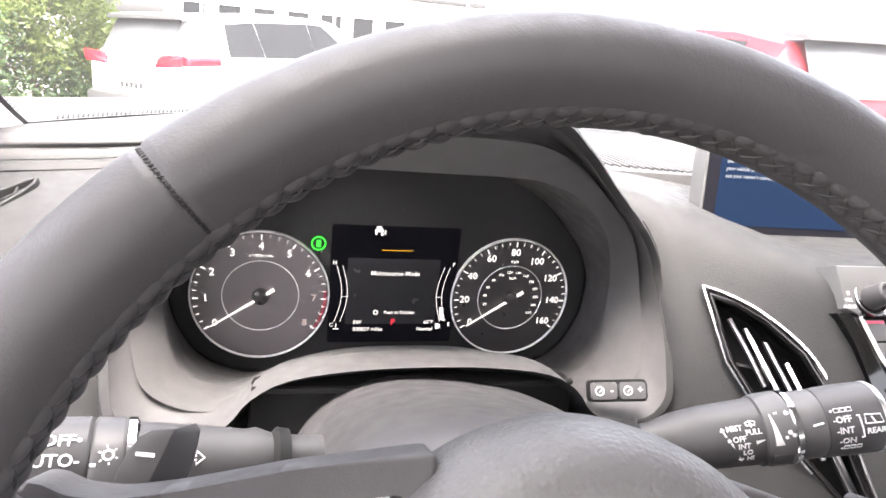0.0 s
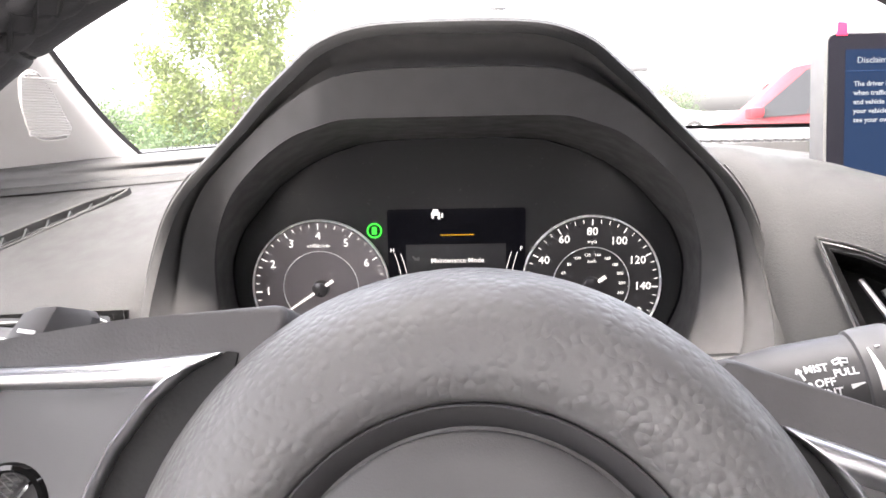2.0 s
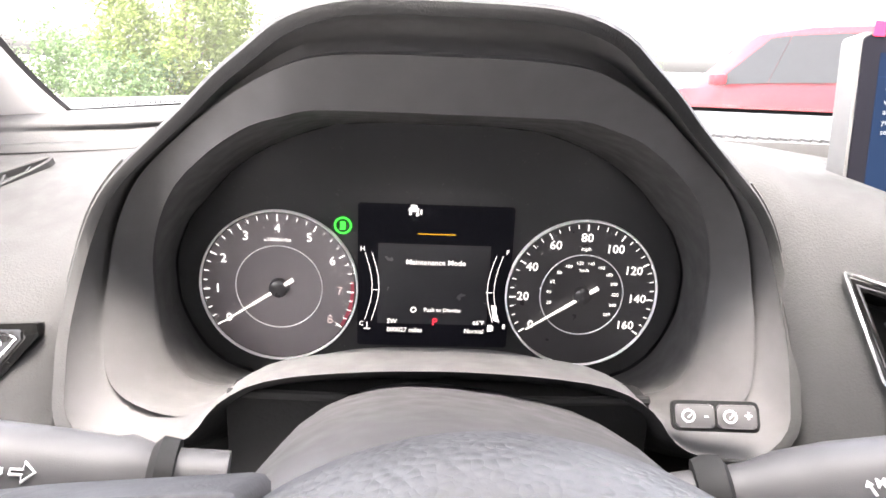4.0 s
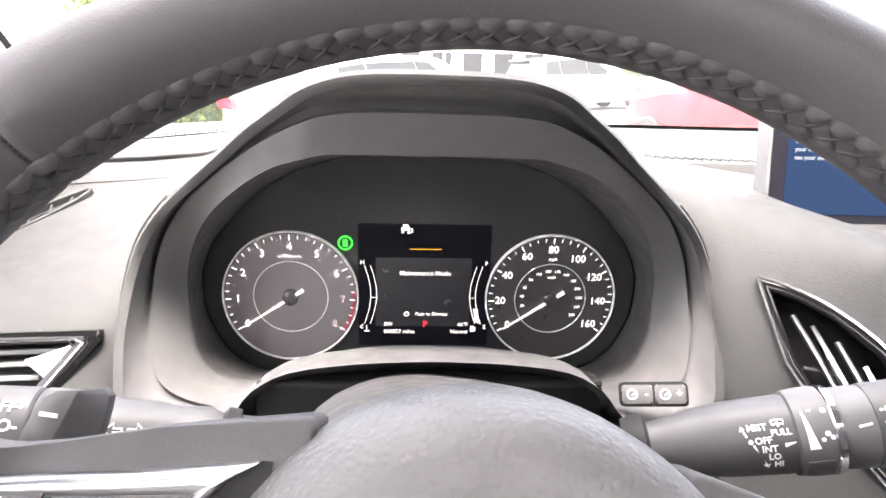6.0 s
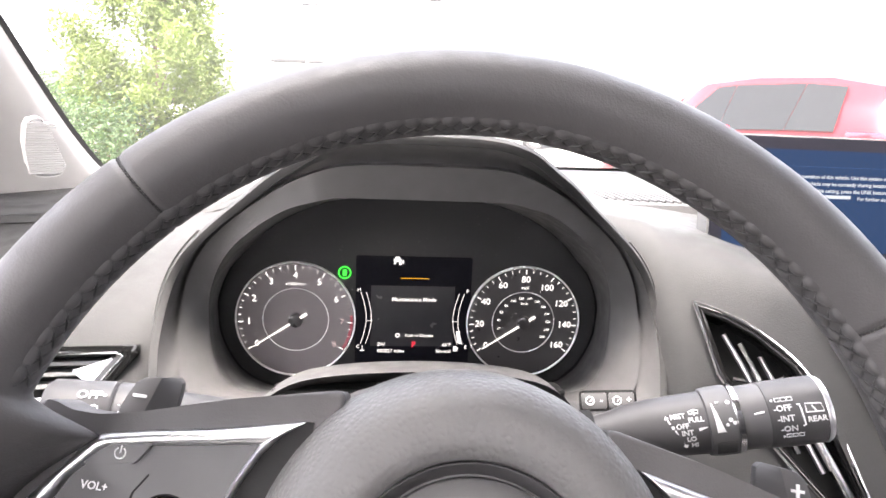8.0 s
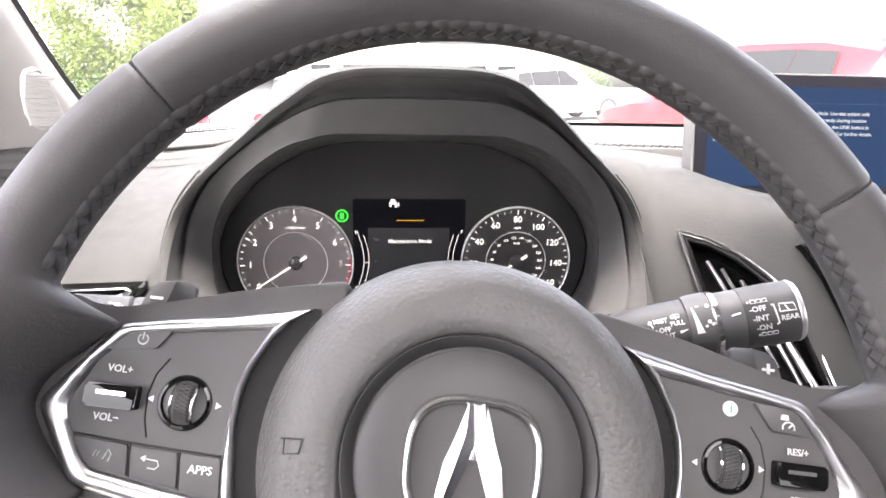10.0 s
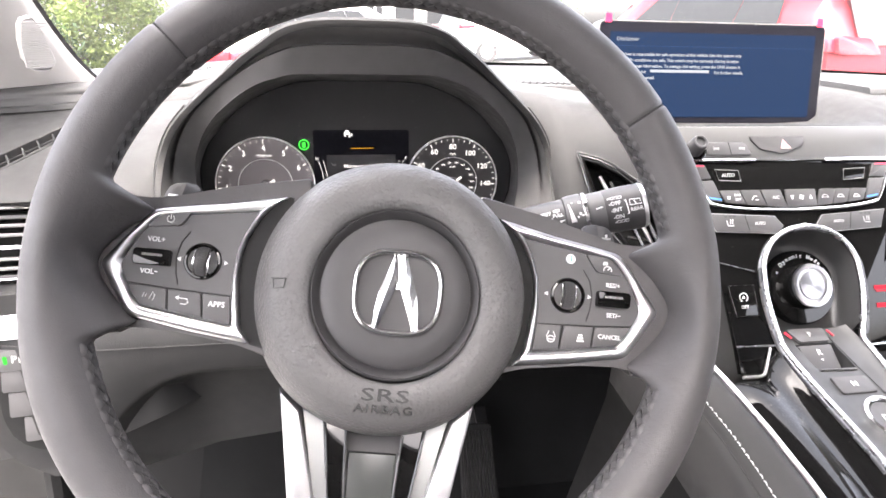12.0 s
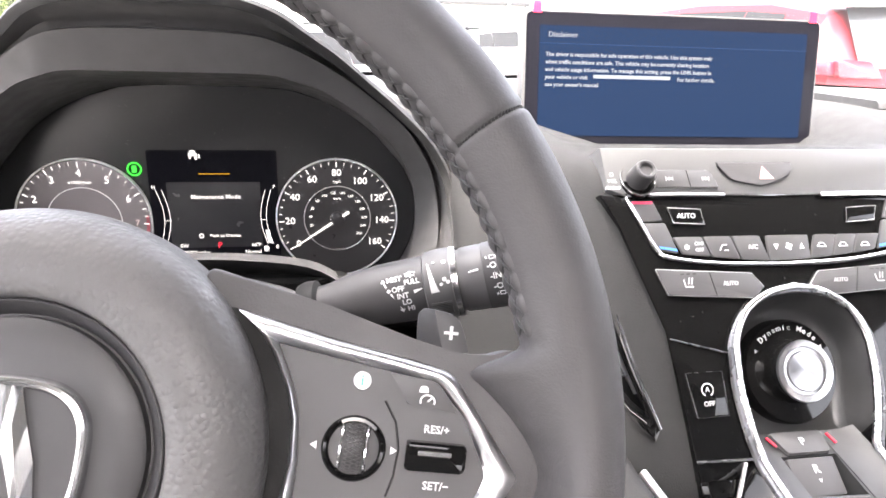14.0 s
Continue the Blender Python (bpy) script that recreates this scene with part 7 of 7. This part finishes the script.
    part("windscreen", loft([[(-.66, 2.72, 1.36), (0, 2.78, 1.38), (.66, 2.72, 1.36)], [(-.72, 3.16, 1.01), (0, 3.24, 1.02), (.72, 3.16, 1.01)]], closed=False), CAR_GLASS, c)
    return c


def on_ground(x, y, turn):
    return Matrix.Translation((x, y, ground_z(x))) @ Matrix.Rotation(atan_slope, 4, "Y") @ Matrix.Rotation(radians(turn), 4, "Z")


atan_slope = -math.atan(SLOPE)
car(on_ground(-1.58, 7.25, -46), WHITE_CAR, "white hatchback with black spoiler and red tail lamps", tall=0.93)
car(on_ground(4.45, 4.0, 10), RED_CAR, "red hatchback with rear window, sky reflection put in as lighter grey", tall=0.96)
car(on_ground(3.2, 17.5, -75), WHITE_CAR, "white hatchback parked far off")
car(on_ground(-5.5, 21.0, -80), WHITE_CAR, "white hatchback parked far off")


def leafy(name, x, y, height, radius, trunk, count, label, category, seed, low=0.12):
    """A tree or shrub: a tapered trunk with limbs and a crown of many small leaves."""
    rnd = random.Random(seed)
    t = thing(name, Matrix.Translation((x, y, ground_z(x))), label, category)
    limbs = [tube([(0, 0, 0), (.03, .02, height * .35), (-.02, .03, height * .7), (0, 0, height * .95)], [trunk, trunk * .8, trunk * .5, trunk * .15], 8)]
    tips = []
    for k in range(34):
        z0 = height * (low + (0.92 - low) * k / 34)
        a = k * 2.4 + rnd.random()
        r = radius * (0.55 + 0.45 * rnd.random()) * (1 - 0.55 * max(0, z0 / height - 0.45) / 0.55) * (0.75 + 0.25 * min(1, z0 / height / 0.25))
        tip = Vector((r * math.cos(a), r * math.sin(a), min(z0 + height * .16, height * 1.0)))
        mid = Vector((tip.x * .5, tip.y * .5, z0 + height * .05))
        limbs.append(tube([(0, 0, z0 * .9), mid, tip], [trunk * .3, trunk * .18, trunk * .06], 5))
        tips += [(mid, tip)]
    part("trunk", join(*limbs), BARK, t)
    verts, faces = [], []
    for k in range(count):
        a, b = tips[rnd.randrange(len(tips))]
        p = a.lerp(b, rnd.random() ** 0.6 * 1.12) + Vector((rnd.gauss(0, .11), rnd.gauss(0, .11), rnd.gauss(0, .12))) * radius
        d = Vector((rnd.gauss(0, 1), rnd.gauss(0, 1), rnd.gauss(0, .8))).normalized()
        s = d.cross(Vector((rnd.gauss(0, 1), rnd.gauss(0, 1), rnd.gauss(0, 1)))).normalized()
        ln = rnd.uniform(.04, .085)
        n = len(verts)
        bend = d.cross(s) * ln * .25
        verts += [p, p + d * ln * .5 + s * ln * .28, p + d * ln + bend, p + d * ln * .5 - s * ln * .28]
        faces.append((n, n + 1, n + 2, n + 3))
    me = bpy.data.meshes.new("crown")
    me.from_pydata([tuple(v) for v in verts], [], faces)
    me.materials.append(LEAF if seed % 2 else LEAF2)
    ob = new("crown", me)
    ob.parent = t
    tagged(ob, kind="stuff")
    return t


leafy("tree", -2.95, 8.4, 3.35, 1.05, .035, 30000, "young leafy green tree beside the lot", "tree", 3, low=.10)
leafy("shrub", -4.6, 9.0, 1.55, 1.2, .03, 9000, "dense dark green shrub", "shrub", 6, low=.02)
leafy("shrub", -3.3, 8.0, 1.25, 1.1, .03, 8000, "dense dark green shrub", "shrub", 8, low=.02)
leafy("shrub", -2.3, 9.6, 1.1, .9, .03, 6000, "dense dark green shrub", "shrub", 10, low=.02)
leafy("shrub", 9.0, 26.0, 1.9, 1.4, .04, 4000, "green shrub far across the lot", "shrub", 12, low=.02)


def lot_lamp(x, y, h, turn, heads=(-.5, .5)):
    p = thing("lot_lamp", Matrix.Translation((x, y, ground_z(x))) @ Matrix.Rotation(radians(turn), 4, "Z"), "tall parking lot lamp with flat dark heads", "street lamp", "parking lot lamps")
    part("pole", tube([(0, 0, 0), (0, 0, h)], [.07, .045], 10), CONCRETE, p)
    for a in heads:
        part("arm", tube([(0, 0, h - .05), (a, 0, h)], .03, 6), CONCRETE, p)
        part("head", box(a - .36, a + .36, -.16, .16, h - .03, h + .07, .02), LAMP_GREY, p, "flat dark lamp head")


lot_lamp(2.1, 30.0, 6.17, 25, (.1,))
lot_lamp(8.25, 30.0, 6.58, -12)
lot_lamp(-3.55, 30.0, 5.96, 5, (.1,))

# pale low building far ahead
bld = thing("far_building", Matrix.Translation((6, 60, 0)), "pale low building far behind the lot", "building")
part("wall", box(-16, 12, 0, 8, 0, 5.2), CONCRETE, bld)
part("roof", box(-16.3, 12.3, -.3, 8.3, 5.2, 5.6, .05), LAMP_GREY, bld)
for k in range(9):
    w = part("window", box(-14.5 + 2.9 * k, -12.7 + 2.9 * k, -.05, .2, 1.2, 3.2), CAR_GLASS, bld)
    part("window_frame", join(box(-14.6 + 2.9 * k, -14.5 + 2.9 * k, -.08, .1, 1.1, 3.3), box(-12.7 + 2.9 * k, -12.6 + 2.9 * k, -.08, .1, 1.1, 3.3), box(-14.6 + 2.9 * k, -12.6 + 2.9 * k, -.08, .1, 3.2, 3.3)), WHITE_INK, w)
